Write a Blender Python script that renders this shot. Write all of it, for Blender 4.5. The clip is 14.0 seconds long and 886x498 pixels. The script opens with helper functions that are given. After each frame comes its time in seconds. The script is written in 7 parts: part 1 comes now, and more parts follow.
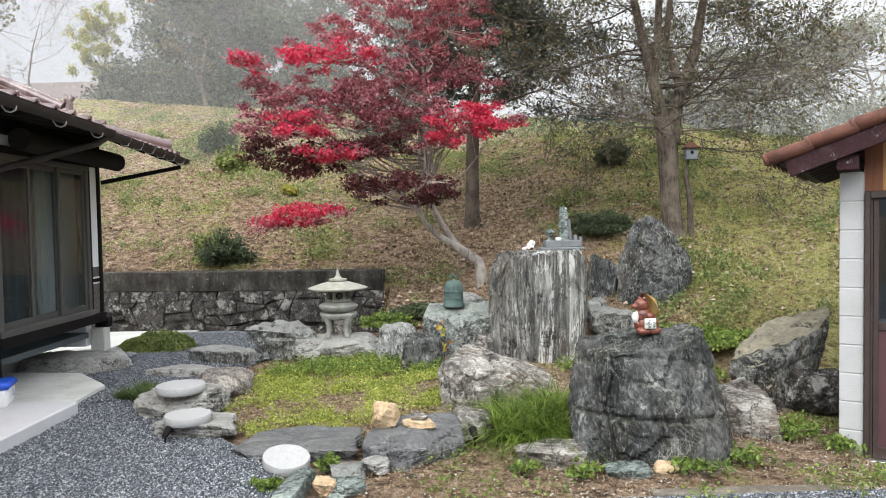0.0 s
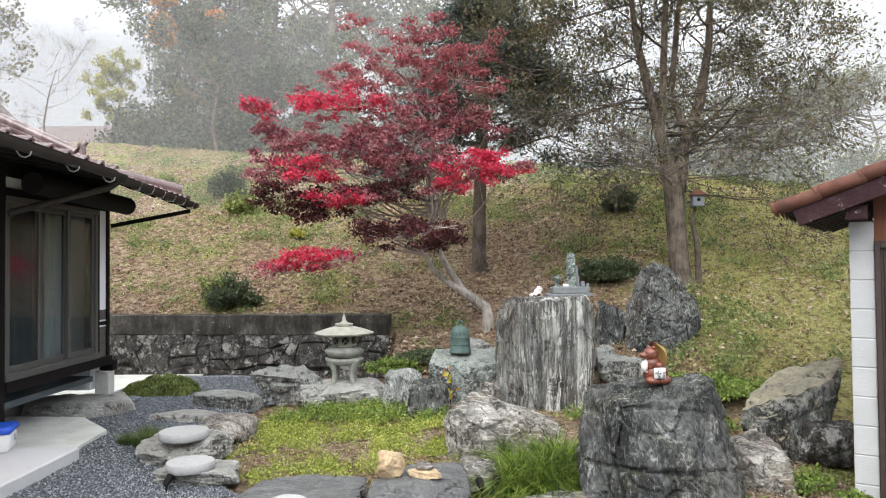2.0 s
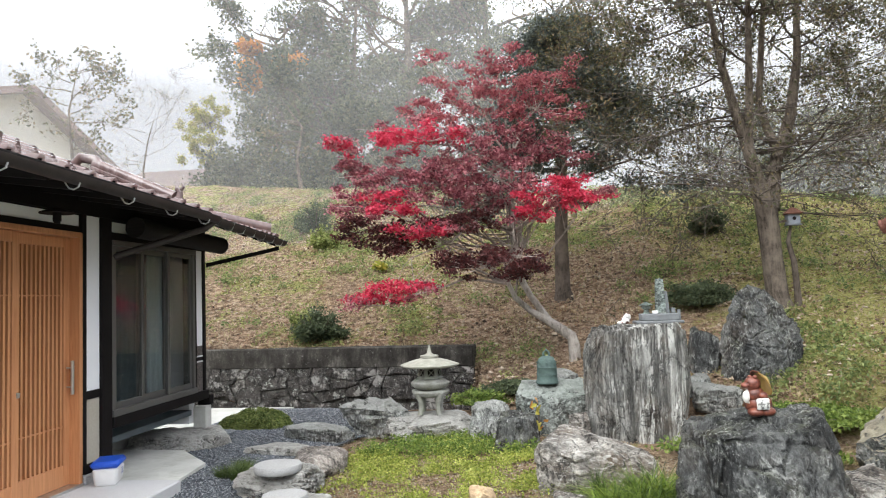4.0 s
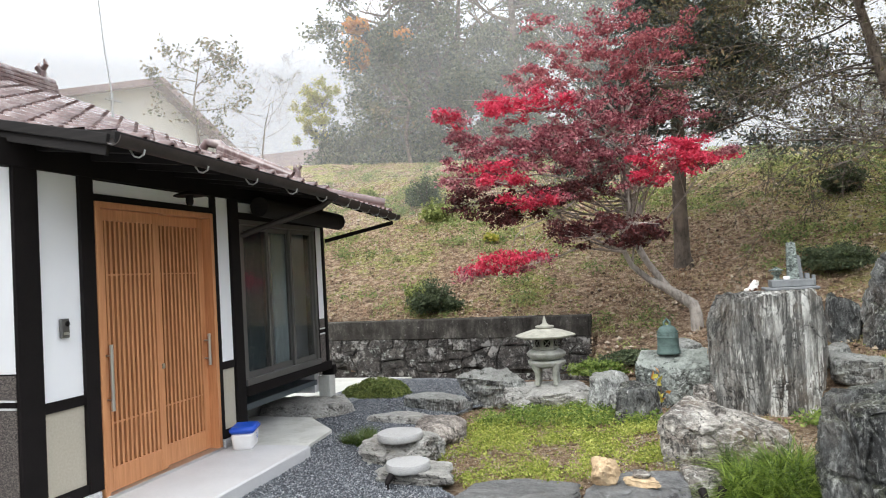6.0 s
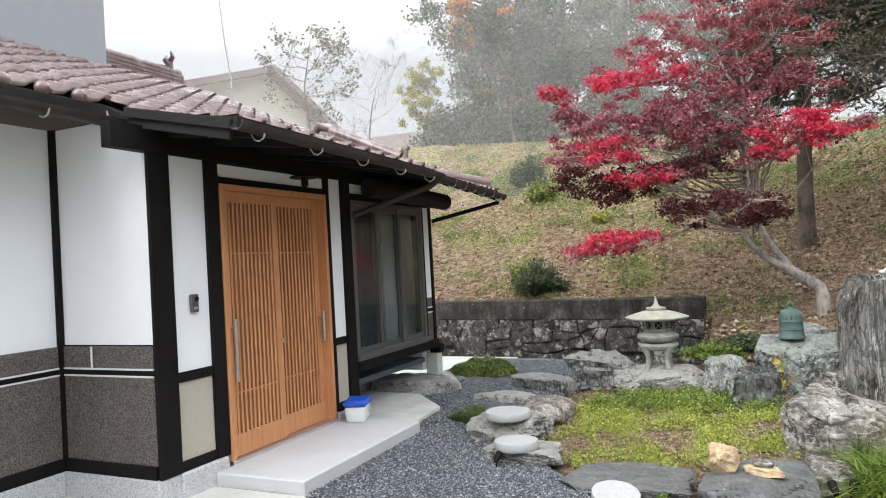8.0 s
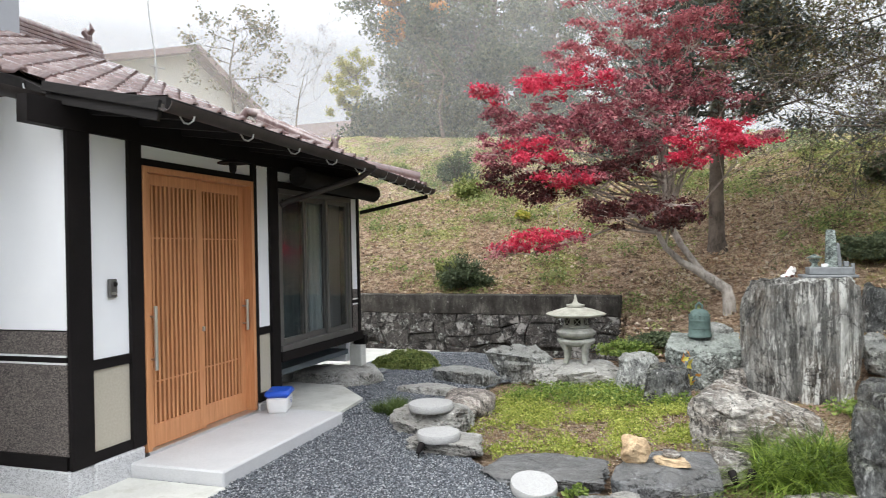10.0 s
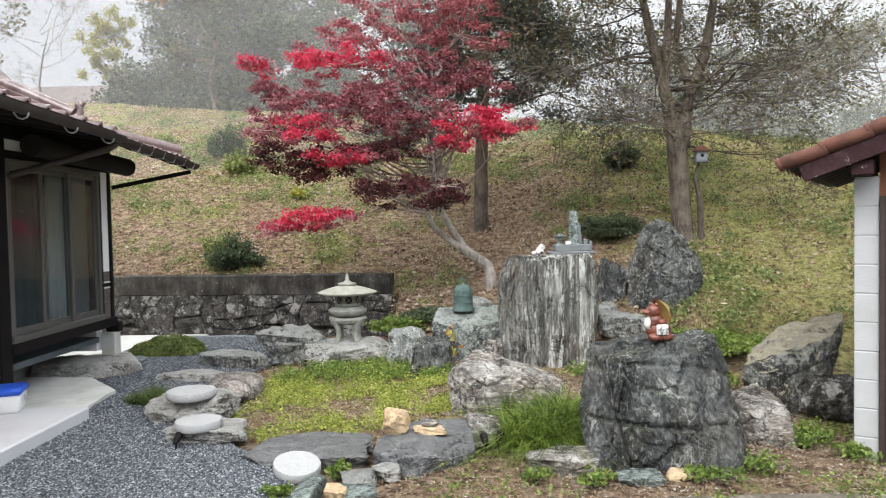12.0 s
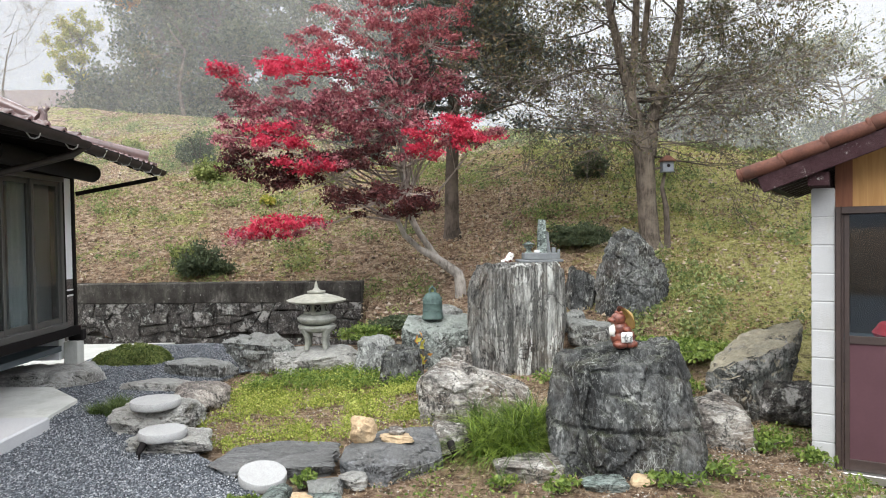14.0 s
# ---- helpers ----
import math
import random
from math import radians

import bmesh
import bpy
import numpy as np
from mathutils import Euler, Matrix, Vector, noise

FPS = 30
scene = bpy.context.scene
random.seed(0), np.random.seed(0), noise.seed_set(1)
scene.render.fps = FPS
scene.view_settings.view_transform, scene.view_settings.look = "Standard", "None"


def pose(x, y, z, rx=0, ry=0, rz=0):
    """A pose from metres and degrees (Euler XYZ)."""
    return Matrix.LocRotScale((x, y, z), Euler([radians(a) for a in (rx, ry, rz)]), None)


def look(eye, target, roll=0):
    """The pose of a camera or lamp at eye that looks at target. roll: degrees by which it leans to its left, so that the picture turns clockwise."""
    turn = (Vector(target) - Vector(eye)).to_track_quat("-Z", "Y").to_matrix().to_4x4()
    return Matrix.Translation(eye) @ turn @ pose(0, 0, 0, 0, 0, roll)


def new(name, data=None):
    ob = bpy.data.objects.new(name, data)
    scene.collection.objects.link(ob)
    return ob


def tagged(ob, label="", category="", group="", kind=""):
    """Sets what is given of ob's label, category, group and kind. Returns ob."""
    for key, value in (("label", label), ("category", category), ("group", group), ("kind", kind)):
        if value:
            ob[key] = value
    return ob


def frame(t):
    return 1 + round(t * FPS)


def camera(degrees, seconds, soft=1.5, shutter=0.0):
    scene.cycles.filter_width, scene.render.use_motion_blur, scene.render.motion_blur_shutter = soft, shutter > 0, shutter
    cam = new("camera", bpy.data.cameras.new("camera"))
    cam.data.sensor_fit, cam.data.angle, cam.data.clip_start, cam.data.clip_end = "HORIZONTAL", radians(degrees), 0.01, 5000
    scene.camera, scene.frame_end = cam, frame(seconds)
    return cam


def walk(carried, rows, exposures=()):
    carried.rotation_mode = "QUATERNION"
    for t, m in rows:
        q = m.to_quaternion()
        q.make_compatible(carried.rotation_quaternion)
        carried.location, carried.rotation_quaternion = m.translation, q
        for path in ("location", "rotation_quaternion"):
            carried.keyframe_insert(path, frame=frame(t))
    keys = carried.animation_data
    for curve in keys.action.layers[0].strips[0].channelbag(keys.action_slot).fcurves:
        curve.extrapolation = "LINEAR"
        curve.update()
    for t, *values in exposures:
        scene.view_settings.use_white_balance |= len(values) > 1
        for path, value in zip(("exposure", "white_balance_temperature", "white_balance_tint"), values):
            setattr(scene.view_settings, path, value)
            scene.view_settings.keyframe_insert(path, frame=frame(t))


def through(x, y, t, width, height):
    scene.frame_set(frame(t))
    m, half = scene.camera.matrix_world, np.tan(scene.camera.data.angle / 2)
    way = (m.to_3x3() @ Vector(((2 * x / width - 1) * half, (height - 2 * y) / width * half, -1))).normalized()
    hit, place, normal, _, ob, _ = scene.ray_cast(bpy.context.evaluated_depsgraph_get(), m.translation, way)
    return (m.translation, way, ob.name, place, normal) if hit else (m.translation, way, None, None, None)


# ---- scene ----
cam = camera(64.83, 14.0, soft=1.0, shutter=0.3)
PATH = [  # seconds, x, y, z, yaw, pitch, lean
    (0.00, 0.000, 0.000, 1.620, 0.01, -2.15, -1.02),
    (0.50, -0.007, 0.004, 1.620, -0.02, -1.80, -0.88),
    (1.00, -0.003, 0.012, 1.630, -0.12, -1.02, -0.74),
    (1.50, -0.006, 0.011, 1.636, -0.01, 0.11, -0.70),
    (2.00, -0.008, 0.006, 1.641, 0.48, 1.44, -0.59),
    (2.50, -0.013, 0.008, 1.652, 1.40, 2.52, -0.68),
    (2.70, -0.020, 0.016, 1.654, 1.92, 2.93, -0.88),
    (3.23, -0.027, 0.020, 1.660, 3.47, 3.73, -1.24),
    (3.75, -0.034, 0.020, 1.661, 5.71, 3.99, -1.77),
    (4.28, -0.040, 0.019, 1.659, 8.26, 3.82, -2.29),
    (4.80, -0.048, 0.022, 1.656, 10.75, 3.36, -2.66),
    (5.00, -0.052, 0.026, 1.664, 11.69, 3.09, -2.84),
    (5.50, -0.060, 0.030, 1.653, 13.86, 2.60, -2.98),
    (6.00, -0.076, 0.047, 1.660, 16.08, 2.01, -3.25),
    (6.50, -0.093, 0.044, 1.653, 18.42, 1.62, -3.51),
    (7.00, -0.103, 0.051, 1.658, 20.81, 1.37, -3.68),
    (7.20, -0.104, 0.046, 1.652, 21.63, 1.32, -3.61),
    (7.73, -0.112, 0.044, 1.649, 23.80, 1.07, -3.39),
    (8.25, -0.119, 0.037, 1.644, 25.12, 0.80, -2.80),
    (8.78, -0.127, 0.024, 1.641, 24.98, 0.54, -2.11),
    (9.30, -0.135, 0.006, 1.643, 22.82, 0.33, -1.62),
    (9.50, -0.145, -0.005, 1.655, 21.69, 0.21, -1.60),
    (10.00, -0.146, -0.020, 1.651, 18.32, 0.11, -1.22),
    (10.50, -0.121, -0.030, 1.652, 14.20, -0.22, -1.15),
    (11.00, -0.116, -0.021, 1.654, 9.98, -0.86, -1.01),
    (11.50, -0.102, 0.009, 1.646, 5.99, -1.60, -0.78),
    (12.00, -0.020, 0.018, 1.647, 0.64, -1.98, -1.11),
    (12.50, -0.010, 0.019, 1.646, -0.56, -1.88, -0.96),
    (13.00, -0.000, 0.013, 1.642, -1.06, -1.76, -0.89),
    (13.50, 0.000, 0.008, 1.653, -1.33, -1.69, -0.95),
    (14.00, 0.013, -0.007, 1.652, -1.64, -1.39, -0.89),
]
walk(cam, [(t, look((x, y, z), Vector((x, y, z)) + Vector((-math.sin(radians(yaw)) * math.cos(radians(up)), math.cos(radians(yaw)) * math.cos(radians(up)), math.sin(radians(up)))), lean))
           for t, x, y, z, yaw, up, lean in PATH])

# ---- light ----
world = bpy.data.worlds.new("overcast")
scene.world = world
world.use_nodes = True
wn, wl = world.node_tree.nodes, world.node_tree.links
wn.clear()
sky = wn.new("ShaderNodeTexSky")
sky.sky_type, sky.sun_disc = "NISHITA", False
sky.sun_elevation, sky.sun_rotation = radians(48), radians(200)
sky.air_density, sky.dust_density = 1.0, 6.0
pale = wn.new("ShaderNodeHueSaturation")
pale.inputs["Saturation"].default_value = 0.12
pale.inputs["Value"].default_value = 0.08
way = wn.new("ShaderNodeTexCoord")
rise = wn.new("ShaderNodeSeparateXYZ")
layer = wn.new("ShaderNodeValToRGB")  # an overcast sky is brightest overhead
for e, (p, c) in zip((layer.color_ramp.elements[0], layer.color_ramp.elements[1], layer.color_ramp.elements.new(0.3), layer.color_ramp.elements.new(0.55)), ((0.0, 0.25), (1.0, 4.0), (0.28, 0.29), (0.55, 1.65))):
    e.position, e.color = p, (c * 0.94, c, c * 1.10, 1)
cloud = wn.new("ShaderNodeMixRGB")
cloud.inputs["Fac"].default_value = 0.85
back = wn.new("ShaderNodeBackground")
back.inputs["Strength"].default_value = 1.0
wout = wn.new("ShaderNodeOutputWorld")
wl.new(sky.outputs[0], pale.inputs["Color"])
wl.new(pale.outputs[0], cloud.inputs["Color1"])
wl.new(way.outputs["Generated"], rise.inputs[0])
wl.new(rise.outputs[2], layer.inputs[0])
wl.new(layer.outputs[0], cloud.inputs["Color2"])
wl.new(cloud.outputs[0], back.inputs["Color"])
wl.new(back.outputs[0], wout.inputs[0])
sun_data = bpy.data.lights.new("sun", "SUN")
sun_data.energy, sun_data.angle, sun_data.color = 1.5, radians(60), (1.0, 1.0, 0.98)
sun = new("sun", sun_data)
sun.matrix_world = look((0, 0, 28), (6.2, 16.5, 8.4))
scene.view_settings.exposure = 1.11


# ---- materials ----
class Nodes:
    """Short names for building one node material."""

    def __init__(self, name):
        self.m = bpy.data.materials.new(name)
        self.m.use_nodes = True
        self.t = self.m.node_tree
        self.bsdf = self.t.nodes["Principled BSDF"]
        self.geo = self.t.nodes.new("ShaderNodeNewGeometry")
        self.co = self.t.nodes.new("ShaderNodeTexCoord")
        self.rand = self.t.nodes.new("ShaderNodeObjectInfo").outputs["Random"]

    def put(self, socket, v):
        if isinstance(v, (int, float)):
            socket.default_value = v
        elif isinstance(v, (tuple, list)):
            socket.default_value = (*v, 1) if len(v) == 3 and socket.type == "RGBA" else v
        else:
            self.t.links.new(v, socket)

    def node(self, kind, ins=None, **props):
        n = self.t.nodes.new(kind)
        for k, v in props.items():
            setattr(n, k, v)
        for k, v in (ins or {}).items():
            self.put(n.inputs[k], v)
        return n

    def at(self, scale=(1, 1, 1), turn=(0, 0, 0), space="Object"):
        src = self.geo.outputs["Position"] if space == "World" else self.co.outputs[space]
        return self.node("ShaderNodeMapping", {"Vector": src, "Scale": scale, "Rotation": [radians(a) for a in turn]}).outputs[0]

    def noise(self, vec, scale, detail=5, rough=0.6, warp=0.0):
        return self.node("ShaderNodeTexNoise", {"Vector": vec, "Scale": scale, "Detail": detail, "Roughness": rough, "Distortion": warp}).outputs["Fac"]

    def ramp(self, fac, *stops):
        n = self.node("ShaderNodeValToRGB", {"Fac": fac})
        while len(n.color_ramp.elements) < len(stops):
            n.color_ramp.elements.new(0.5)
        for e, (p, c) in zip(n.color_ramp.elements, stops):
            e.position, e.color = p, (c, c, c, 1) if isinstance(c, (int, float)) else (*c, 1)
        return n.outputs[0]

    def mix(self, fac, a, b, mode="MIX"):
        return self.node("ShaderNodeMixRGB", {"Fac": fac, "Color1": a, "Color2": b}, blend_type=mode).outputs[0]

    def math(self, op, a, b=0.0):
        return self.node("ShaderNodeMath", {0: a, 1: b}, operation=op).outputs[0]

    def up(self):
        return self.node("ShaderNodeSeparateXYZ", {0: self.geo.outputs["Normal"]}).outputs[2]

    def bump(self, h, strength=0.5, depth=0.01, under=None):
        ins = {"Height": h, "Strength": strength, "Distance": depth}
        if under is not None:
            ins["Normal"] = under
        return self.node("ShaderNodeBump", ins).outputs[0]

    def done(self, color, rough=0.8, normal=None, metal=0.0, spec=0.5):
        self.put(self.bsdf.inputs["Base Color"], color)
        self.put(self.bsdf.inputs["Roughness"], rough)
        self.put(self.bsdf.inputs["Metallic"], metal)
        self.put(self.bsdf.inputs["Specular IOR Level"], spec)
        if normal is not None:
            self.put(self.bsdf.inputs["Normal"], normal)
        return self.m


def plain(name, c, rough=0.7, var=0.25, scale=6, bump=0.3, depth=0.004, metal=0.0, spec=0.4, fine=60, grime=None):
    """Paint, plaster, concrete: a colour with soft blotches, fine grain and, if given, stains."""
    n = Nodes(name)
    v = n.at(space="World")
    big, small = n.noise(v, scale), n.noise(v, fine, 3)
    dark, light = tuple(x * (1 - var) for x in c), tuple(min(1, x * (1 + var * 0.6)) for x in c)
    col = n.mix(0.25, n.ramp(big, (0.3, dark), (0.7, light)), n.ramp(small, (0.3, dark), (0.7, light)))
    if grime:
        col = n.mix(n.ramp(n.noise(n.at((1, 1, 0.35), space="World"), 4, 8, 0.75), (0.5, 0), (0.72, 0.8)), col, grime)
    return n.done(col, rough, n.bump(small, bump, depth), metal, spec)


def stone(name, a, b, vein=(0.75, 0.75, 0.72), vein_amount=0.3, stretch=(1, 1, 0.18), turn=(0, 0, 0), moss=0.0, lichen=0.0, scale=5.0, brown=0.0, stripes=0.0, top_tint=None, flecks=0.5, pale=0.6):
    """Layered schist: streaks along one axis, thin pale veins, dark cracks, pitted grain, lichen and moss."""
    n = Nodes(name)
    v, w = n.at(stretch, turn), n.at()
    streak = n.noise(v, scale, 10, 0.68, 0.5)
    fine = n.noise(v, scale * 5, 8, 0.75, 0.4)
    blotch = n.noise(w, 2.6, 7, 0.65, 0.5)
    grain = n.noise(w, 42, 8, 0.8)
    col = n.ramp(streak, (0.28, tuple(x * 0.5 for x in a)), (0.45, a), (0.62, b), (0.75, tuple(min(0.8, x * 1.35) for x in b)))
    col = n.mix(n.ramp(blotch, (0.48, 0), (0.66, 0.7)), col, tuple(x * 0.5 for x in a))
    wash = n.noise(n.at((1, 1, 0.6), turn), 3.3, 9, 0.7, 0.4)
    col = n.mix(n.ramp(wash, (0.50, 0), (0.60, pale)), col, tuple(min(0.75, x * 1.75) for x in b))
    col = n.mix(0.65, col, n.ramp(fine, (0.36, 0.12), (0.5, 0.5), (0.64, 0.9)), "OVERLAY")
    if brown:
        col = n.mix(n.ramp(n.noise(w, 1.8, 7, 0.7), (0.46, 0), (0.66, brown)), col, (0.19, 0.125, 0.075))
    col = n.mix(0.75, col, n.ramp(grain, (0.30, 0.25), (0.5, 0.5), (0.70, 0.85)), "OVERLAY")
    if stripes:
        bands = n.noise(v, scale * 1.5, 5, 0.65, 0.3)
        rag = n.math("MULTIPLY", n.ramp(n.noise(w, 9, 8, 0.75), (0.30, 0.3), (0.46, 1)), n.ramp(n.noise(w, 1.6, 3), (0.38, 0.2), (0.52, 1)))
        across = n.node("ShaderNodeSeparateXYZ", {0: w}).outputs[0]
        rag = n.math("MULTIPLY", rag, n.ramp(n.math("ADD", across, n.math("MULTIPLY", n.noise(w, 2.5, 5), 0.6)), (0.0, 0.12), (0.22, 1)))
        col = n.mix(n.math("MULTIPLY", n.ramp(bands, (0.515, 0), (0.55, stripes)), rag), col, vein)
    for s, k, dist in ((1.1, 0.010, 1.2), (2.3, 0.014, 0.8)):
        line = n.math("ABSOLUTE", n.math("SUBTRACT", n.noise(v, scale * 0.55 * s, 4, 0.55, dist), 0.5))
        gate = n.ramp(n.noise(w, 3.5 * s, 4), (0.46, 0), (0.60, min(1, vein_amount * 2)))
        col = n.mix(n.math("MULTIPLY", n.ramp(line, (0.0, 1), (k, 0)), gate), col, vein)
    crack = n.math("ABSOLUTE", n.math("SUBTRACT", n.noise(n.at((1, 1, 0.7), (25, 40, 10)), 2.1, 5, 0.6, 0.9), 0.5))
    col = n.mix(n.ramp(crack, (0.0, 0.9), (0.016, 0)), col, (0.018, 0.018, 0.018))
    split = n.math("ABSOLUTE", n.math("SUBTRACT", n.noise(n.at((1, 1, 0.5), turn), 5.5, 6, 0.6, 0.6), 0.5))
    col = n.mix(n.math("MULTIPLY", n.ramp(split, (0.0, 0.8), (0.010, 0)), n.ramp(n.noise(w, 3, 4), (0.42, 0), (0.56, 1))), col, (0.02, 0.02, 0.02))
    pits = n.noise(n.at((1, 1, 0.6), turn), 21, 9, 0.8, 0.4)
    col = n.mix(n.ramp(pits, (0.35, 0.7), (0.41, 0)), col, tuple(x * 0.3 for x in a))
    thin = n.noise(v, scale * (6 if stripes else 11), 6, 0.7, 0.2)
    col = n.mix(n.ramp(thin, (0.34, 0.6), (0.43, 0)), col, tuple(x * 0.4 for x in a))
    col = n.mix(n.ramp(thin, (0.54, 0), (0.63, 0.7)), col, tuple(min(0.8, x * 1.7) for x in b))
    spots = n.math("MULTIPLY", n.ramp(n.noise(n.at((1, 1, 0.55), turn), 38, 7, 0.7, 0.6), (0.61, 0), (0.66, flecks)), n.ramp(n.noise(w, 5.5, 5), (0.44, 0), (0.58, 1)))
    col = n.mix(spots, col, vein)
    if lichen:
        col = n.mix(n.ramp(n.noise(w, 8, 12, 0.8), (0.56, 0), (0.62, lichen)), col, (0.55, 0.57, 0.52))
        col = n.mix(n.ramp(n.noise(w, 26, 6, 0.7), (0.66, 0), (0.70, lichen)), col, (0.70, 0.70, 0.66))
    if lichen > 0.7:
        col = n.mix(n.ramp(n.noise(n.at(space="World"), 4.2, 10, 0.75), (0.53, 0), (0.60, 0.85)), col, (0.50, 0.48, 0.45))
    if moss:
        col = n.mix(n.math("MULTIPLY", n.ramp(n.noise(w, 4, 9, 0.75), (0.45, 0), (0.60, moss)), n.ramp(n.up(), (0.2, 0), (0.8, 1))), col, (0.10, 0.12, 0.035))
    # Paler upward faces: tan weathering on the slab rock, painted top light on grey rocks.
    if top_tint:
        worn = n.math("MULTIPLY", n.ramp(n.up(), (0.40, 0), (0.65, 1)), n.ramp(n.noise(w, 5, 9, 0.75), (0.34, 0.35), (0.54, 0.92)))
        col = n.mix(worn, col, n.ramp(n.noise(w, 14, 8, 0.75), (0.35, tuple(x * 0.6 for x in top_tint)), (0.65, top_tint)))
    nrm = n.bump(fine, 1.0, 0.045, n.bump(grain, 0.8, 0.014, n.bump(n.ramp(crack, (0, 0), (0.03, 1)), 0.7, 0.02)))
    return n.done(col, n.ramp(grain, (0.3, 0.8), (0.7, 0.5)), nrm, 0, 0.3)


def leafy(name, *colors, scale=1.2, gloss=0.45, through=0.35):
    """Leaves: colours vary from leaf to leaf and from branch to branch."""
    n = Nodes(name)
    leaf = n.geo.outputs["Random Per Island"]
    blend = n.math("ADD", n.math("MULTIPLY", leaf, 0.6), n.math("MULTIPLY", n.noise(n.at(space="World"), scale, 3), 0.55))
    k = len(colors) - 1
    col = n.ramp(blend, *[(0.22 + 0.62 * i / max(1, k), c) for i, c in enumerate(colors)])
    m = n.done(col, gloss, spec=0.3)
    tr = n.node("ShaderNodeBsdfTranslucent", {"Color": n.mix(0.25, col, (1, 1, 1), "SOFT_LIGHT")})
    mixed = n.node("ShaderNodeMixShader", {0: through, 1: n.bsdf.outputs[0], 2: tr.outputs[0]})
    n.t.links.new(mixed.outputs[0], n.t.nodes["Material Output"].inputs[0])
    return m


def bark(name, a, b, scale=9):
    n = Nodes(name)
    v = n.at((1, 1, 0.2), space="World")
    h = n.noise(v, scale * 2.5, 8, 0.7, 0.6)
    col = n.mix(n.ramp(n.noise(n.at(space="World"), 3.5, 6, 0.65), (0.4, 0), (0.65, 0.8)), n.ramp(h, (0.38, a), (0.62, b)), tuple(x * 1.5 for x in b))
    return n.done(col, 0.9, n.bump(h, 1.0, 0.04), spec=0.2)


def wood(name, a, b, rough=0.5, along=(1, 1, 0.06)):
    n = Nodes(name)
    h = n.noise(n.at(along, space="World"), 40, 7, 0.6, 0.8)
    soft = n.noise(n.at(space="World"), 2.0, 3)
    col = n.mix(n.ramp(soft, (0.35, 0), (0.7, 0.35)), n.ramp(h, (0.3, a), (0.7, b)), a)
    return n.done(col, rough, n.bump(h, 0.25, 0.003), spec=0.35)


def glass(name, tint=(0.9, 0.95, 0.95), rough=0.02):
    n = Nodes(name)
    n.put(n.bsdf.inputs["Transmission Weight"], 1.0)
    return n.done(tint, rough, spec=0.5)


def soil_mat():
    """Hillside and yard soil: brown litter, dry straw, green patches of low growth."""
    n = Nodes("hillside_soil")
    v = n.at(space="World")
    litter = n.ramp(n.noise(v, 9, 13, 0.85), (0.36, (0.065, 0.043, 0.030)), (0.46, (0.26, 0.172, 0.117)), (0.55, (0.51, 0.37, 0.26)), (0.66, (0.80, 0.68, 0.54)))
    green = n.ramp(n.noise(v, 13, 13, 0.85), (0.36, (0.05, 0.058, 0.018)), (0.46, (0.20, 0.21, 0.065)), (0.55, (0.40, 0.395, 0.145)), (0.66, (0.68, 0.62, 0.36)))
    xyz = n.node("ShaderNodeSeparateXYZ", {0: n.geo.outputs["Position"]})
    side = n.node("ShaderNodeMapRange", {0: xyz.outputs[0], 1: 1.5, 2: 6.0, 3: 0.0, 4: 0.20}).outputs[0]
    bank = n.node("ShaderNodeMapRange", {0: xyz.outputs[2], 1: 0.1, 2: 0.6, 3: 0.0, 4: 1.0}).outputs[0]
    side = n.math("SUBTRACT", n.math("MULTIPLY", side, bank), n.math("MULTIPLY", n.math("SUBTRACT", 1.0, bank), 0.10))
    high = n.node("ShaderNodeMapRange", {0: xyz.outputs[2], 1: 2.4, 2: 5.0, 3: 0.0, 4: 0.08}).outputs[0]
    near = n.node("ShaderNodeVectorMath", {0: n.geo.outputs["Position"], 1: (1.3, 12.0, 1.6)}, operation="DISTANCE").outputs["Value"]
    shed_leaf = n.node("ShaderNodeMapRange", {0: near, 1: 1.0, 2: 3.3, 3: -0.20, 4: 0.0}).outputs[0]
    clump = n.math("MULTIPLY", n.math("SUBTRACT", n.noise(v, 3.2, 6, 0.7), 0.5), 0.9)
    patch = n.math("ADD", n.math("ADD", n.math("ADD", n.noise(v, 0.7, 9, 0.7), clump), shed_leaf), n.math("ADD", side, high))
    col = n.mix(n.ramp(patch, (0.52, 0), (0.62, 0.9)), litter, green)
    # Yellow-green moss, its colour also brightened to offset shade under the trees.
    mossy = n.node("ShaderNodeMapRange", {0: xyz.outputs[0], 1: 1.4, 2: 4.4, 3: -0.12, 4: 0.20}).outputs[0]
    carpet = n.math("ADD", n.math("ADD", n.noise(v, 1.1, 9, 0.75), mossy), n.math("MULTIPLY", high, 0.5))
    col = n.mix(n.ramp(carpet, (0.52, 0), (0.62, 0.8)), col, n.ramp(n.noise(v, 17, 10, 0.85), (0.38, (0.15, 0.15, 0.04)), (0.50, (0.44, 0.425, 0.14)), (0.62, (0.72, 0.65, 0.31))))
    col = n.mix(n.ramp(n.noise(v, 70, 5, 0.75), (0.60, 0), (0.66, 0.8)), col, (0.58, 0.50, 0.36))
    # Dark patches painted into the soil for shade between clods.
    lump_shade = n.ramp(n.noise(v, 6.5, 10, 0.8), (0.40, 0.85), (0.50, 0))
    col = n.mix(lump_shade, col, (0.085, 0.062, 0.042))
    h = n.noise(v, 22, 12, 0.88)
    return n.done(col, 0.95, n.bump(h, 1.0, 0.12), spec=0.1)


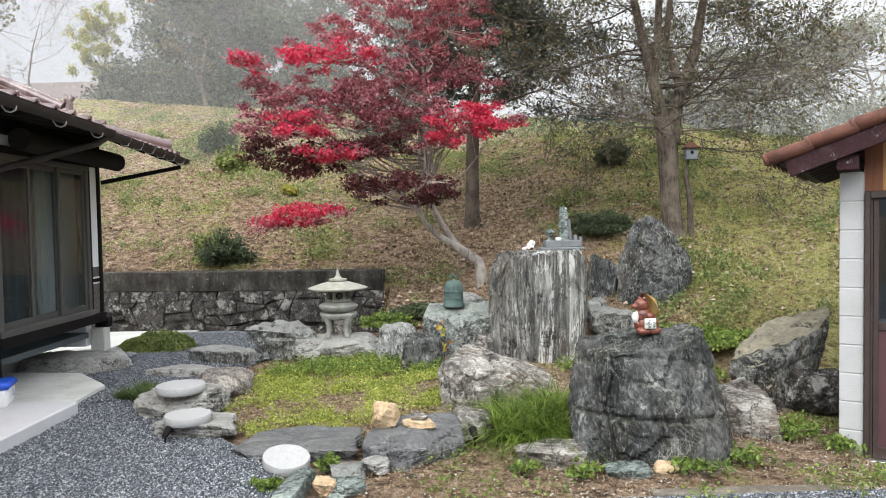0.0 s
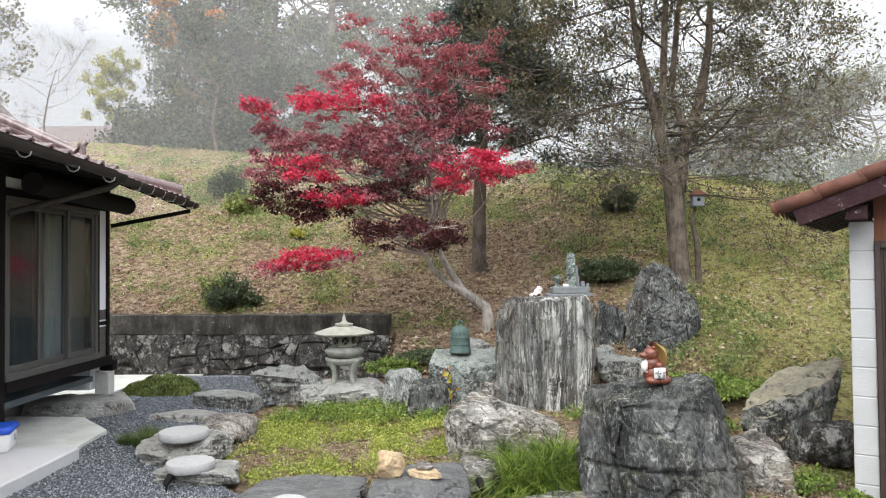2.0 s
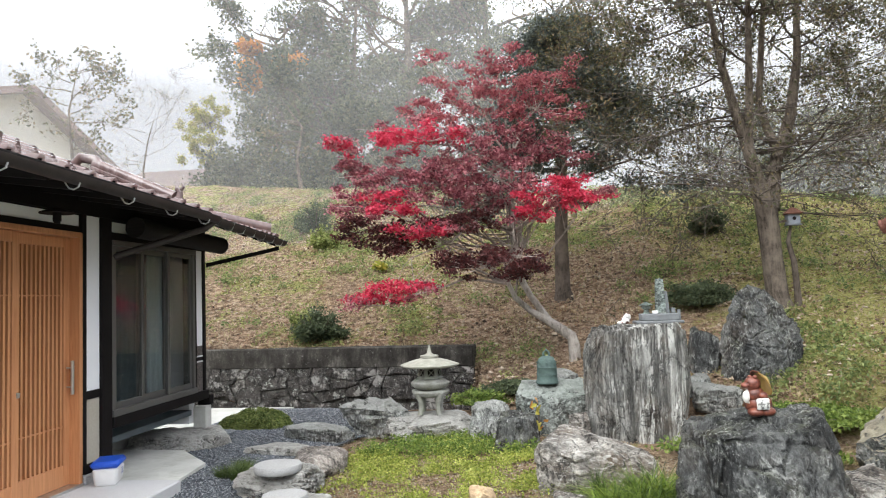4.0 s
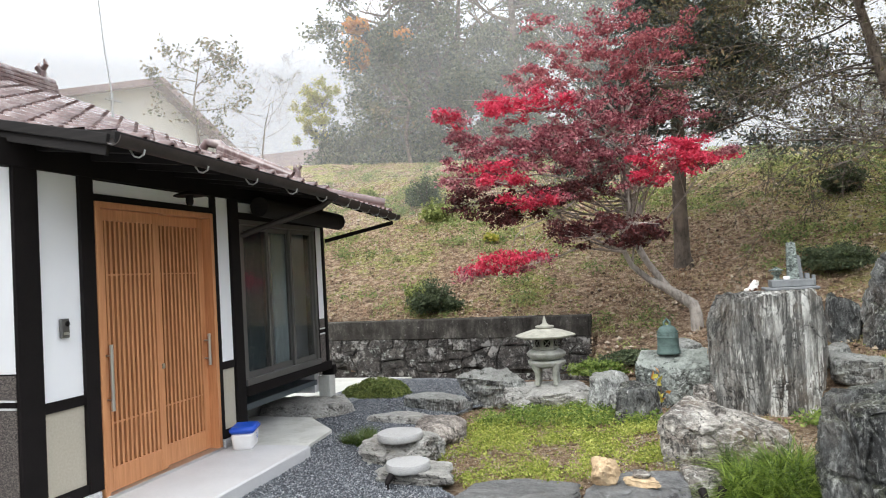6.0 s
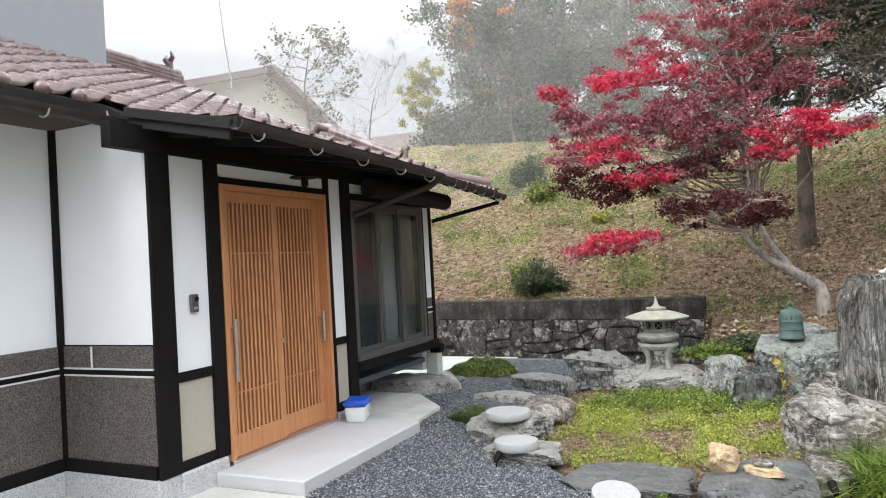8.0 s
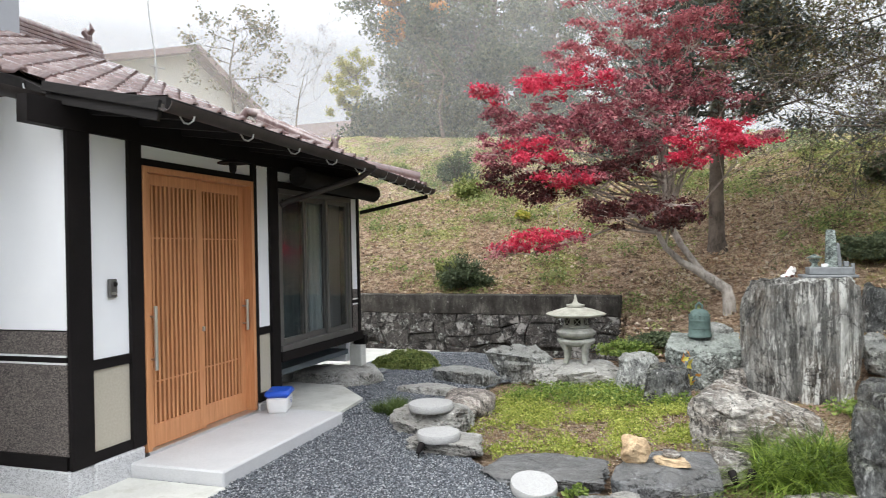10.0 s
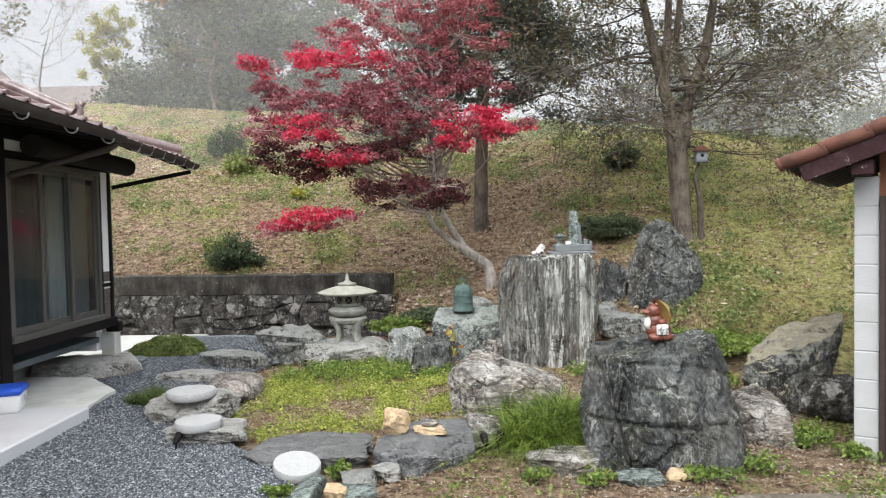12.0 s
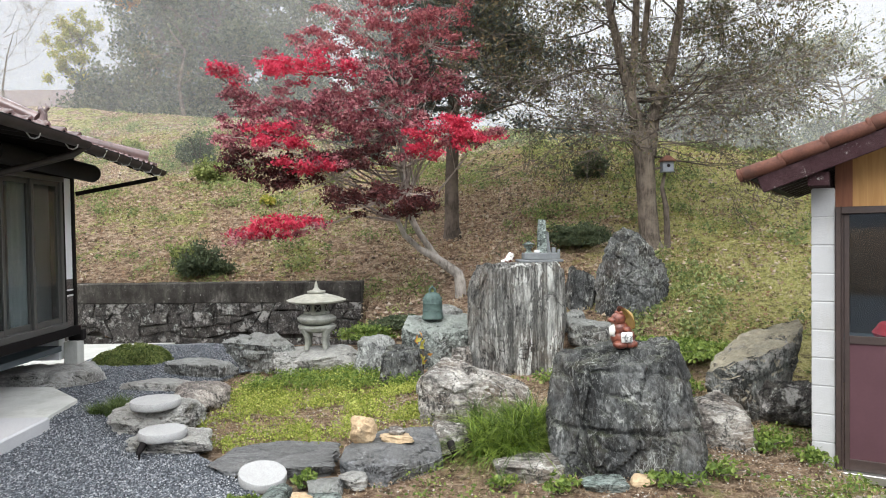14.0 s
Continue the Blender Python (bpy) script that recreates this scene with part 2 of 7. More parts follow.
def speckle(name, base, chips, scale, rough=0.7, amount=0.5):
    """Granite and stone-chip facings: angular flecks of several shades."""
    n = Nodes(name)
    cell = n.node("ShaderNodeTexVoronoi", {"Vector": n.at(space="World"), "Scale": scale})
    pick = n.node("ShaderNodeSeparateXYZ", {0: cell.outputs["Color"]}).outputs[0]
    k = len(chips)
    col = n.mix(amount, base, n.ramp(pick, *[(0.1 + 0.8 * i / max(1, k - 1), c) for i, c in enumerate(chips)]))
    col = n.mix(n.ramp(n.noise(n.at(space="World"), 3.5, 6), (0.4, 0), (0.75, 0.3)), col, tuple(x * 0.7 for x in base))
    return n.done(col, rough, n.bump(pick, 0.3, 0.002), spec=0.35)


def stained(name, pale_c, dark_c, streak=0.35):
    """Old concrete with black run-off stains and paler bare patches."""
    n = Nodes(name)
    w = n.at(space="World")
    run = n.noise(n.at((1, 1, streak), space="World"), 5.5, 10, 0.75, 0.3)
    col = n.ramp(run, (0.34, dark_c), (0.52, tuple(x * 0.35 + y * 0.4 for x, y in zip(pale_c, dark_c))), (0.66, pale_c))
    col = n.mix(n.ramp(n.noise(w, 2.2, 8, 0.7), (0.42, 0), (0.6, 0.8)), col, dark_c)
    g = n.noise(w, 50, 8, 0.8)
    col = n.mix(0.6, col, n.ramp(g, (0.3, 0.25), (0.7, 0.8)), "OVERLAY")
    col = n.mix(n.ramp(n.noise(w, 13, 10, 0.8), (0.60, 0), (0.66, 0.7)), col, (0.45, 0.44, 0.41))
    return n.done(col, 0.95, n.bump(g, 0.8, 0.012), spec=0.2)


def gravel_mat(name, rnd):
    n = Nodes(name)
    src = n.geo.outputs["Random Per Island"]
    if not rnd:
        cell = n.node("ShaderNodeTexVoronoi", {"Vector": n.at(space="World"), "Scale": 75})
        src = n.node("ShaderNodeSeparateXYZ", {0: cell.outputs["Color"]}).outputs[0]
    col = n.ramp(src, (0.1, (0.026, 0.030, 0.036)), (0.45, (0.08, 0.09, 0.105)), (0.78, (0.18, 0.195, 0.215)), (0.97, (0.44, 0.45, 0.46)))
    return n.done(col, 0.75, n.bump(n.noise(n.at(space="World"), 160, 4), 0.6, 0.004), spec=0.4)


M = {}
M["soil"] = soil_mat()
M["gravel"], M["gravel_bed"] = gravel_mat("grey_crushed_stone", True), gravel_mat("gravel_bed", False)
M["disc"] = speckle("worn_disc_granite", (0.36, 0.36, 0.355), ((0.18, 0.18, 0.18), (0.34, 0.34, 0.33), (0.42, 0.42, 0.41), (0.48, 0.48, 0.47)), 240, amount=0.4)
M["stripe"] = stone("striped_schist", (0.10, 0.10, 0.093), (0.25, 0.246, 0.228), (0.72, 0.72, 0.68), 0.5, (1, 1, 0.055), (5, 4, 0), lichen=0.2, scale=7, brown=0.4, stripes=1.0, flecks=0.2, pale=0.35)
M["darkrock"] = stone("dark_schist", (0.043, 0.0445, 0.044), (0.134, 0.138, 0.134), (0.58, 0.59, 0.56), 0.35, (1, 1, 0.35), (12, -18, 30), moss=0.25, lichen=0.45, scale=4, brown=0.22, flecks=0.8, pale=0.38)
M["greyrock"] = stone("grey_schist", (0.15, 0.153, 0.148), (0.36, 0.37, 0.35), (0.7, 0.7, 0.67), 0.4, (1, 1, 0.3), (60, 20, 30), moss=0.25, lichen=0.6, scale=4, brown=0.2, top_tint=(0.38, 0.385, 0.36))
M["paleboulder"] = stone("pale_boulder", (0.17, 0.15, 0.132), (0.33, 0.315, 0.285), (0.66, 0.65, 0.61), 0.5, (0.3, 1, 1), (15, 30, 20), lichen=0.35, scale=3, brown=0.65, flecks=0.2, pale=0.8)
M["flatrock"] = stone("worn_flat_rock", (0.22, 0.212, 0.195), (0.46, 0.45, 0.415), (0.68, 0.68, 0.65), 0.35, (0.3, 1, 1), (0, 10, 30), moss=0.2, lichen=0.5, scale=4, brown=0.3, top_tint=(0.50, 0.49, 0.455))
M["slaterock"] = stone("smooth_slate_rock", (0.085, 0.09, 0.094), (0.19, 0.195, 0.20), (0.66, 0.67, 0.66), 0.4, (0.3, 1, 1), (0, 60, 20), lichen=0.25, scale=3, brown=0.15, top_tint=(0.22, 0.22, 0.215), flecks=0.2)
M["greenslab"] = stone("green_schist_slab", (0.16, 0.20, 0.18), (0.34, 0.39, 0.36), (0.7, 0.74, 0.7), 0.3, (0.4, 1, 1), (0, 0, 50), scale=6)
M["wallstone"] = stone("wall_rubble", (0.034, 0.03, 0.027), (0.115, 0.104, 0.094), (0.6, 0.59, 0.57), 0.2, (1, 1, 0.8), (0, 0, 0), moss=0.2, lichen=0.95, scale=5, pale=0.3)
M["granite"] = speckle("pale_granite", (0.54, 0.54, 0.55), ((0.10, 0.10, 0.10), (0.44, 0.44, 0.43), (0.62, 0.62, 0.63), (0.7, 0.7, 0.7)), 150, amount=0.5)
M["step_granite"] = speckle("worn_step_granite", (0.56, 0.56, 0.565), ((0.30, 0.30, 0.30), (0.52, 0.52, 0.52), (0.62, 0.62, 0.63), (0.68, 0.68, 0.68)), 260, amount=0.3)
M["lantern"] = plain("weathered_lantern_granite", (0.33, 0.33, 0.30), 0.9, 0.45, 12, 0.6, 0.006, fine=140, grime=(0.22, 0.23, 0.17))
M["lantern_roof"] = plain("mossy_lantern_roof", (0.33, 0.325, 0.275), 0.9, 0.4, 10, 0.5, 0.006, fine=120, grime=(0.27, 0.275, 0.22))
M["concrete"] = stained("stained_concrete", (0.19, 0.176, 0.155), (0.020, 0.0175, 0.015))
M["pavement"] = plain("pale_concrete", (0.58, 0.58, 0.54), 0.9, 0.22, 2.5, 0.4, 0.003, fine=70, grime=(0.36, 0.36, 0.30))
M["plaster"] = plain("white_plaster", (0.87, 0.875, 0.89), 0.9, 0.04, 2, 0.15, 0.002, fine=200)
M["beige"] = plain("beige_panel", (0.46, 0.42, 0.34), 0.9, 0.12, 60, 0.3, 0.002, fine=220)
M["chip"] = speckle("brown_stone_chip_panel", (0.10, 0.088, 0.082), ((0.02, 0.018, 0.018), (0.09, 0.075, 0.07), (0.16, 0.135, 0.12), (0.27, 0.235, 0.21)), 170, 0.7, 0.75)
M["black"] = plain("black_stained_timber", (0.008, 0.006, 0.006), 0.75, 0.4, 5, 0.3, 0.003, fine=60, spec=0.2)
M["eave"] = wood("dark_eave_boards", (0.006, 0.005, 0.005), (0.018, 0.015, 0.014), 0.8, (0.06, 1, 1))
M["doorwood"] = wood("honey_cedar", (0.46, 0.195, 0.084), (0.66, 0.32, 0.15), 0.45)
M["frame"] = plain("bronze_aluminium", (0.125, 0.122, 0.115), 0.45, 0.1, 4, 0.05, 0.001, metal=0.4)
M["glass"] = glass("window_glass")
# Indoor dimness is put into this near-black blue.
M["dimcurtain"] = plain("shaded_blue_curtain", (0.035, 0.055, 0.062), 0.9, 0.15, 3, 0.1, 0.002)
M["footing"] = plain("grey_footing", (0.30, 0.295, 0.28), 0.95, 0.25, 4, 0.4, 0.004)
M["curtain"] = plain("pale_curtain", (0.32, 0.36, 0.36), 0.9, 0.1, 3, 0.1, 0.002)
# Interior surfaces are coloured dark so the rooms look unlit.
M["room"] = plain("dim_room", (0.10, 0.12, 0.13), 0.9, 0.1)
M["steel"] = plain("brushed_steel", (0.6, 0.6, 0.58), 0.3, 0.1, 8, 0.05, 0.001, metal=0.9)
M["tile"] = plain("red_brown_roof_tile", (0.165, 0.105, 0.10), 0.16, 0.45, 7, 0.2, 0.003, spec=0.8, fine=40, grime=(0.36, 0.30, 0.29))
M["gutter"] = plain("dark_brown_gutter", (0.045, 0.037, 0.034), 0.5, 0.4, 9, 0.1, 0.002, spec=0.3)
M["hook"] = plain("galvanised_hook", (0.55, 0.56, 0.55), 0.45, 0.3, 40, 0.1, 0.001, metal=0.4)
M["block"] = plain("white_painted_block", (0.43, 0.43, 0.428), 0.9, 0.1, 5, 0.6, 0.004, fine=110, grime=(0.36, 0.345, 0.32))
M["maroon"] = stained("peeling_maroon_board", (0.085, 0.05, 0.052), (0.04, 0.018, 0.021), 1.0)
M["maroondoor"] = plain("maroon_steel_door", (0.085, 0.042, 0.049), 0.75, 0.15, 3, 0.1, 0.001, spec=0.15)
M["brownframe"] = plain("brown_door_frame", (0.045, 0.03, 0.026), 0.5, 0.3, 20, 0.2, 0.002)
M["ply"] = wood("ochre_plywood", (0.33, 0.17, 0.055), (0.45, 0.25, 0.09), 0.6)
M["redwood"] = wood("reddish_plank", (0.13, 0.045, 0.022), (0.22, 0.085, 0.04), 0.6)
M["clay"] = plain("orange_clay_tile", (0.125, 0.048, 0.031), 0.75, 0.6, 9, 0.5, 0.004, fine=70, grime=(0.06, 0.036, 0.028))
M["bronze"] = plain("green_patina_bronze", (0.085, 0.13, 0.118), 0.7, 0.45, 14, 0.4, 0.003, metal=0.15, fine=90)
M["white"] = plain("white_glazed", (0.78, 0.78, 0.77), 0.4, 0.06, 6, 0.05, 0.001)
M["blue"] = plain("blue_plastic", (0.015, 0.08, 0.50), 0.4, 0.05, 4, 0.05, 0.001)


# ---- builders ----
def part(name, bm, material, parent=None, label=""):
    """Links a bmesh as one mesh object, under a thing or a part if given."""
    me = bpy.data.meshes.new(name)
    bm.to_mesh(me)
    bm.free()
    me.materials.append(material)
    ob = new(name, me)
    if parent is not None:
        ob.parent = parent
    if label:
        ob["label"] = label
    return ob


def thing(name, label, category, at=(0, 0, 0), turn=0.0, group="", kind=""):
    ob = new(name)
    ob.matrix_world = pose(*at, 0, 0, turn)
    ob.empty_display_size = 0.1
    return tagged(ob, label, category, group, kind)


def smooth(ob, angle=40):
    me = ob.data
    me.polygons.foreach_set("use_smooth", [True] * len(me.polygons))
    me.set_sharp_from_angle(angle=radians(angle))
    return ob


def box(bm, x0, x1, y0, y1, z0, z1, bevel=0.0, m=None):
    r = bmesh.ops.create_cube(bm, size=1.0, matrix=Matrix.LocRotScale(((x0 + x1) / 2, (y0 + y1) / 2, (z0 + z1) / 2), None, (x1 - x0, y1 - y0, z1 - z0)))
    vs = r["verts"]
    if bevel:
        es = list({e for v in vs for e in v.link_edges})
        vs = list({v for f in bmesh.ops.bevel(bm, geom=es, offset=bevel, segments=1, affect="EDGES")["faces"] for v in f.verts} | {v for v in vs if v.is_valid})
    if m is not None:
        bmesh.ops.transform(bm, matrix=m, verts=vs)
    return bm


def boxed(x0, x1, y0, y1, z0, z1, bevel=0.0):
    return box(bmesh.new(), x0, x1, y0, y1, z0, z1, bevel)


def beam(bm, a, b, w, h, bevel=0.0):
    """A square bar from a to b, w across and h high."""
    a, b = Vector(a), Vector(b)
    d = b - a
    q = d.to_track_quat("Y", "Z").to_matrix().to_4x4()
    return box(bm, -w / 2, w / 2, 0, d.length, -h / 2, h / 2, bevel, Matrix.Translation(a) @ q)


def tube(bm, pts, radii, sides=8, cap=True):
    """A tapered tube through points."""
    pts = [Vector(p) for p in pts]
    rings = []
    side = None
    for i, p in enumerate(pts):
        d = (pts[min(i + 1, len(pts) - 1)] - pts[max(i - 1, 0)]).normalized()
        ref = side if side is not None else (Vector((1, 0, 0)) if abs(d.z) > 0.8 else Vector((0, 0, 1)))
        side = (ref - d * ref.dot(d)).normalized()
        other = d.cross(side)
        r = radii[i] if isinstance(radii, (list, tuple)) else radii
        rings.append([bm.verts.new(p + (side * math.cos(a) + other * math.sin(a)) * r) for a in [2 * math.pi * k / sides for k in range(sides)]])
    for r0, r1 in zip(rings, rings[1:]):
        for k in range(sides):
            bm.faces.new((r0[k], r0[(k + 1) % sides], r1[(k + 1) % sides], r1[k]))
    if cap:
        bm.faces.new(rings[0][::-1])
        bm.faces.new(rings[-1])
    return bm


def lathe(bm, profile, sides=24, m=None, squash=None):
    """Turns (radius, height) pairs round z. squash: lobes, as (count, depth)."""
    rings = []
    for r, z in profile:
        ring = []
        for k in range(sides):
            a = 2 * math.pi * k / sides
            rr = r * (1 + (squash[1] * math.cos(squash[0] * a) if squash else 0))
            p = Vector((rr * math.cos(a), rr * math.sin(a), z))
            ring.append(bm.verts.new(m @ p if m is not None else p))
        rings.append(ring)
    for r0, r1 in zip(rings, rings[1:]):
        for k in range(sides):
            bm.faces.new((r0[k], r0[(k + 1) % sides], r1[(k + 1) % sides], r1[k]))
    bm.faces.new(rings[0][::-1])
    bm.faces.new(rings[-1])
    return bm


def stuff_mesh(name, verts, faces, material, label, category):
    me = bpy.data.meshes.new(name)
    me.from_pydata(verts, [], faces)
    me.materials.append(material)
    return tagged(new(name, me), label, category, kind="stuff")


FOOT = ((-6, 0.5, 2, 4, 8), (8.9, 8.8, 8.3, 7.6, 7.0))
CREST = ((-12, -7, 2, 3.3, 6.6, 9), (23.0, 21.5, 18.9, 17.6, 15.5, 13.6))


def wall_line(x):
    """The front of the retaining wall."""
    return 10.5 + (-0.93 - x) * 0.11


def ground_z(x, y):
    foot, crest = np.interp(x, *FOOT), np.interp(x, *CREST)
    s = np.minimum(y, crest) - foot
    z = 0.42 * np.where(s > 0.5, s, np.where(s > -0.5, 0.5 * (s + 0.5) ** 2, 0)) + 0.04 * np.clip(y - crest, 0, 200)
    z = np.where((x < -0.9) & (y < wall_line(x) + 0.12), 0, z)
    z = z - 0.12 * np.clip((x - 2.75) / 0.3, 0, 1) * np.clip((5.1 - y) / 0.3, 0, 1)  # falls to the shed door
    return z + np.where(z > 0.2, 0.06 * np.sin(x * 1.7 + y * 0.6) * np.sin(y * 1.3 - x * 0.4), 0)


def ground_at(x, y):
    return float(ground_z(np.float64(x), np.float64(y)))


def leaf_mesh(pts, size, rng, flat=0.5, long=1.6, jag=False):
    """Vertices and faces of one small leaf at each point, turned at random; flat: how level they lie."""
    n = len(pts)
    pts = np.asarray(pts, float)
    nrm = rng.normal(size=(n, 3)) * (1 - flat)
    nrm[:, 2] += np.where(rng.random(n) < 0.5, 1, 1) * flat + 1e-3
    nrm /= np.linalg.norm(nrm, axis=1)[:, None]
    t = np.cross(nrm, rng.normal(size=(n, 3)))
    t /= np.linalg.norm(t, axis=1)[:, None] + 1e-9
    b = np.cross(nrm, t)
    s = (size * rng.uniform(0.6, 1.35, n))[:, None]
    a, c = t * s * long / 2, b * s / 2
    bend = nrm * s * 0.18
    v = np.stack([pts - a, pts + c * 0.9 + bend, pts + a, pts - c * 0.9 + bend], 1).reshape(-1, 3)
    f = np.arange(4 * n).reshape(-1, 4)
    return v, f


# ---- ground ----
def make_ground():
    xs = np.unique(np.r_[-400, -200, -100, -60, -40, -30, np.arange(-22, -9, 0.6), np.arange(-9, 9.01, 0.13), np.arange(9.5, 22, 0.6), 30, 40, 60, 100, 200, 400])
    ys = np.unique(np.r_[-400, -200, -100, -50, -20, -10, np.arange(-5, 3, 0.5), np.arange(3, 24, 0.13), np.arange(24, 40, 0.8), 50, 70, 100, 200, 400])
    X, Y = np.meshgrid(xs, ys)
    Z = ground_z(X, Y)
    rough = [0.05 * noise.noise((x * 1.9, y * 1.9, 0)) + 0.045 * noise.noise((x * 3.7, y * 3.7, 3)) for x, y in zip(X.ravel(), Y.ravel())]
    Z = Z + np.reshape(rough, Z.shape) * np.clip((Z + 0.15) * 3, 0.15, 1) - 0.02
    w = len(xs)
    i = np.arange(len(ys) - 1)[:, None] * w + np.arange(w - 1)
    f = np.stack([i, i + 1, i + w + 1, i + w], -1).reshape(-1, 4)
    me = bpy.data.meshes.new("ground")
    me.from_pydata(np.stack([X, Y, Z], -1).reshape(-1, 3).tolist(), [], f.tolist())
    me.materials.append(M["soil"])
    ob = tagged(new("ground", me), "brown leaf-littered soil and grassy hillside", "ground", kind="structure")
    return smooth(ob, 60)


make_ground()


def gravel_edge(y):
    """How far the gravel yard reaches to the garden bed."""
    return float(np.interp(y, [-6, 3.6, 4.3, 5.0, 5.6, 6.2, 7.2, 8.2, 9.2, 10.2], [-0.75, -0.85, -1.0, -1.5, -2.05, -2.3, -2.4, -2.2, -1.7, -1.2]))


def gravel_z(x):
    """The gravel rises a little towards the house."""
    return 0.075 * np.clip((-2.1 - x) / 1.0, 0, 1)


def make_gravel():
    bm = bmesh.new()
    rows = []
    for y in np.arange(-6, 10.3, 0.15):
        x1 = gravel_edge(y)
        rows.append([bm.verts.new((x, y, gravel_z(x) + 0.015 + 0.008 * noise.noise((x * 3, y * 3, 1)))) for x in np.linspace(-4.3, x1, 16)])
    for a, b in zip(rows, rows[1:]):
        for k in range(15):
            bm.faces.new((a[k], a[k + 1], b[k + 1], b[k]))
    strip = []
    for x in np.arange(-1.0, 6.3, 0.25):
        strip.append([bm.verts.new((x, y, 0.009 + 0.008 * noise.noise((x * 3, y * 3, 1)))) for y in np.linspace(-6, 4.0 + 0.04 * (x - 1.2), 24)])
    for a, b in zip(strip, strip[1:]):
        for k in range(23):
            bm.faces.new((a[k], b[k], b[k + 1], a[k + 1]))
    tagged(part("gravel_bed", bm, M["gravel_bed"]), "dark grey gravel yard beside the house", "gravel", kind="structure")
    rng = np.random.default_rng(5)
    n = 150000
    y = 2.6 + 7.4 * rng.random(n) ** 1.5
    lim = np.array([gravel_edge(v) for v in y])
    x = lim - (lim + 3.75) * rng.random(n)
    near = rng.random(n) < 0.14
    x = np.where(near, rng.uniform(-0.9, 4.6, n), x)
    y = np.where(near, 2.6 + (1.36 + 0.04 * (x - 1.2)) * rng.random(n) ** 0.7, y)
    paved = np.interp(y, [3.96, 3.98, 5.76, 5.77, 6.64, 7.22, 7.5], [-3.02, -3.05, -3.05, -3.19, -3.26, -3.79, -3.95])
    ok = x > paved
    x, y, n = x[ok], y[ok], int(ok.sum())
    size = rng.uniform(0.004, 0.0095, n)
    base = np.array([(1, 0, 0), (-1, 0, 0), (0, 1, 0), (0, -1, 0), (0, 0, 1)], float)
    v = base[None] * size[:, None, None] * rng.uniform(0.55, 1.35, (n, 5, 1))
    a = rng.uniform(0, 6.28, n)
    tilt = rng.uniform(-0.6, 0.6, n)
    ca, sa, ct, st = np.cos(a), np.sin(a), np.cos(tilt), np.sin(tilt)
    vx, vy, vz = v[..., 0], v[..., 1], v[..., 2]
    vy, vz = vy * ct[:, None] - vz * st[:, None], vy * st[:, None] + vz * ct[:, None]
    vx, vy = vx * ca[:, None] - vy * sa[:, None], vx * sa[:, None] + vy * ca[:, None]
    v = np.stack([vx + x[:, None], vy + y[:, None], vz + 0.019 + gravel_z(x)[:, None] + 0.006 * rng.random((n, 1))], -1).reshape(-1, 3)
    tri = np.array([(0, 2, 4), (2, 1, 4), (1, 3, 4), (3, 0, 4)])
    f = (np.arange(n)[:, None, None] * 5 + tri[None]).reshape(-1, 3)
    stuff_mesh("gravel", v.tolist(), f.tolist(), M["gravel"], "loose dark grey crushed stone gravel", "gravel")


make_gravel()


# ---- house ----
FX, EAVE_X, PITCH, ROOF_Z = -3.88, -3.1, 0.46, 2.33


def roof_z(x):
    """Height of the main roof plane."""
    return ROOF_Z + PITCH * (EAVE_X - x)


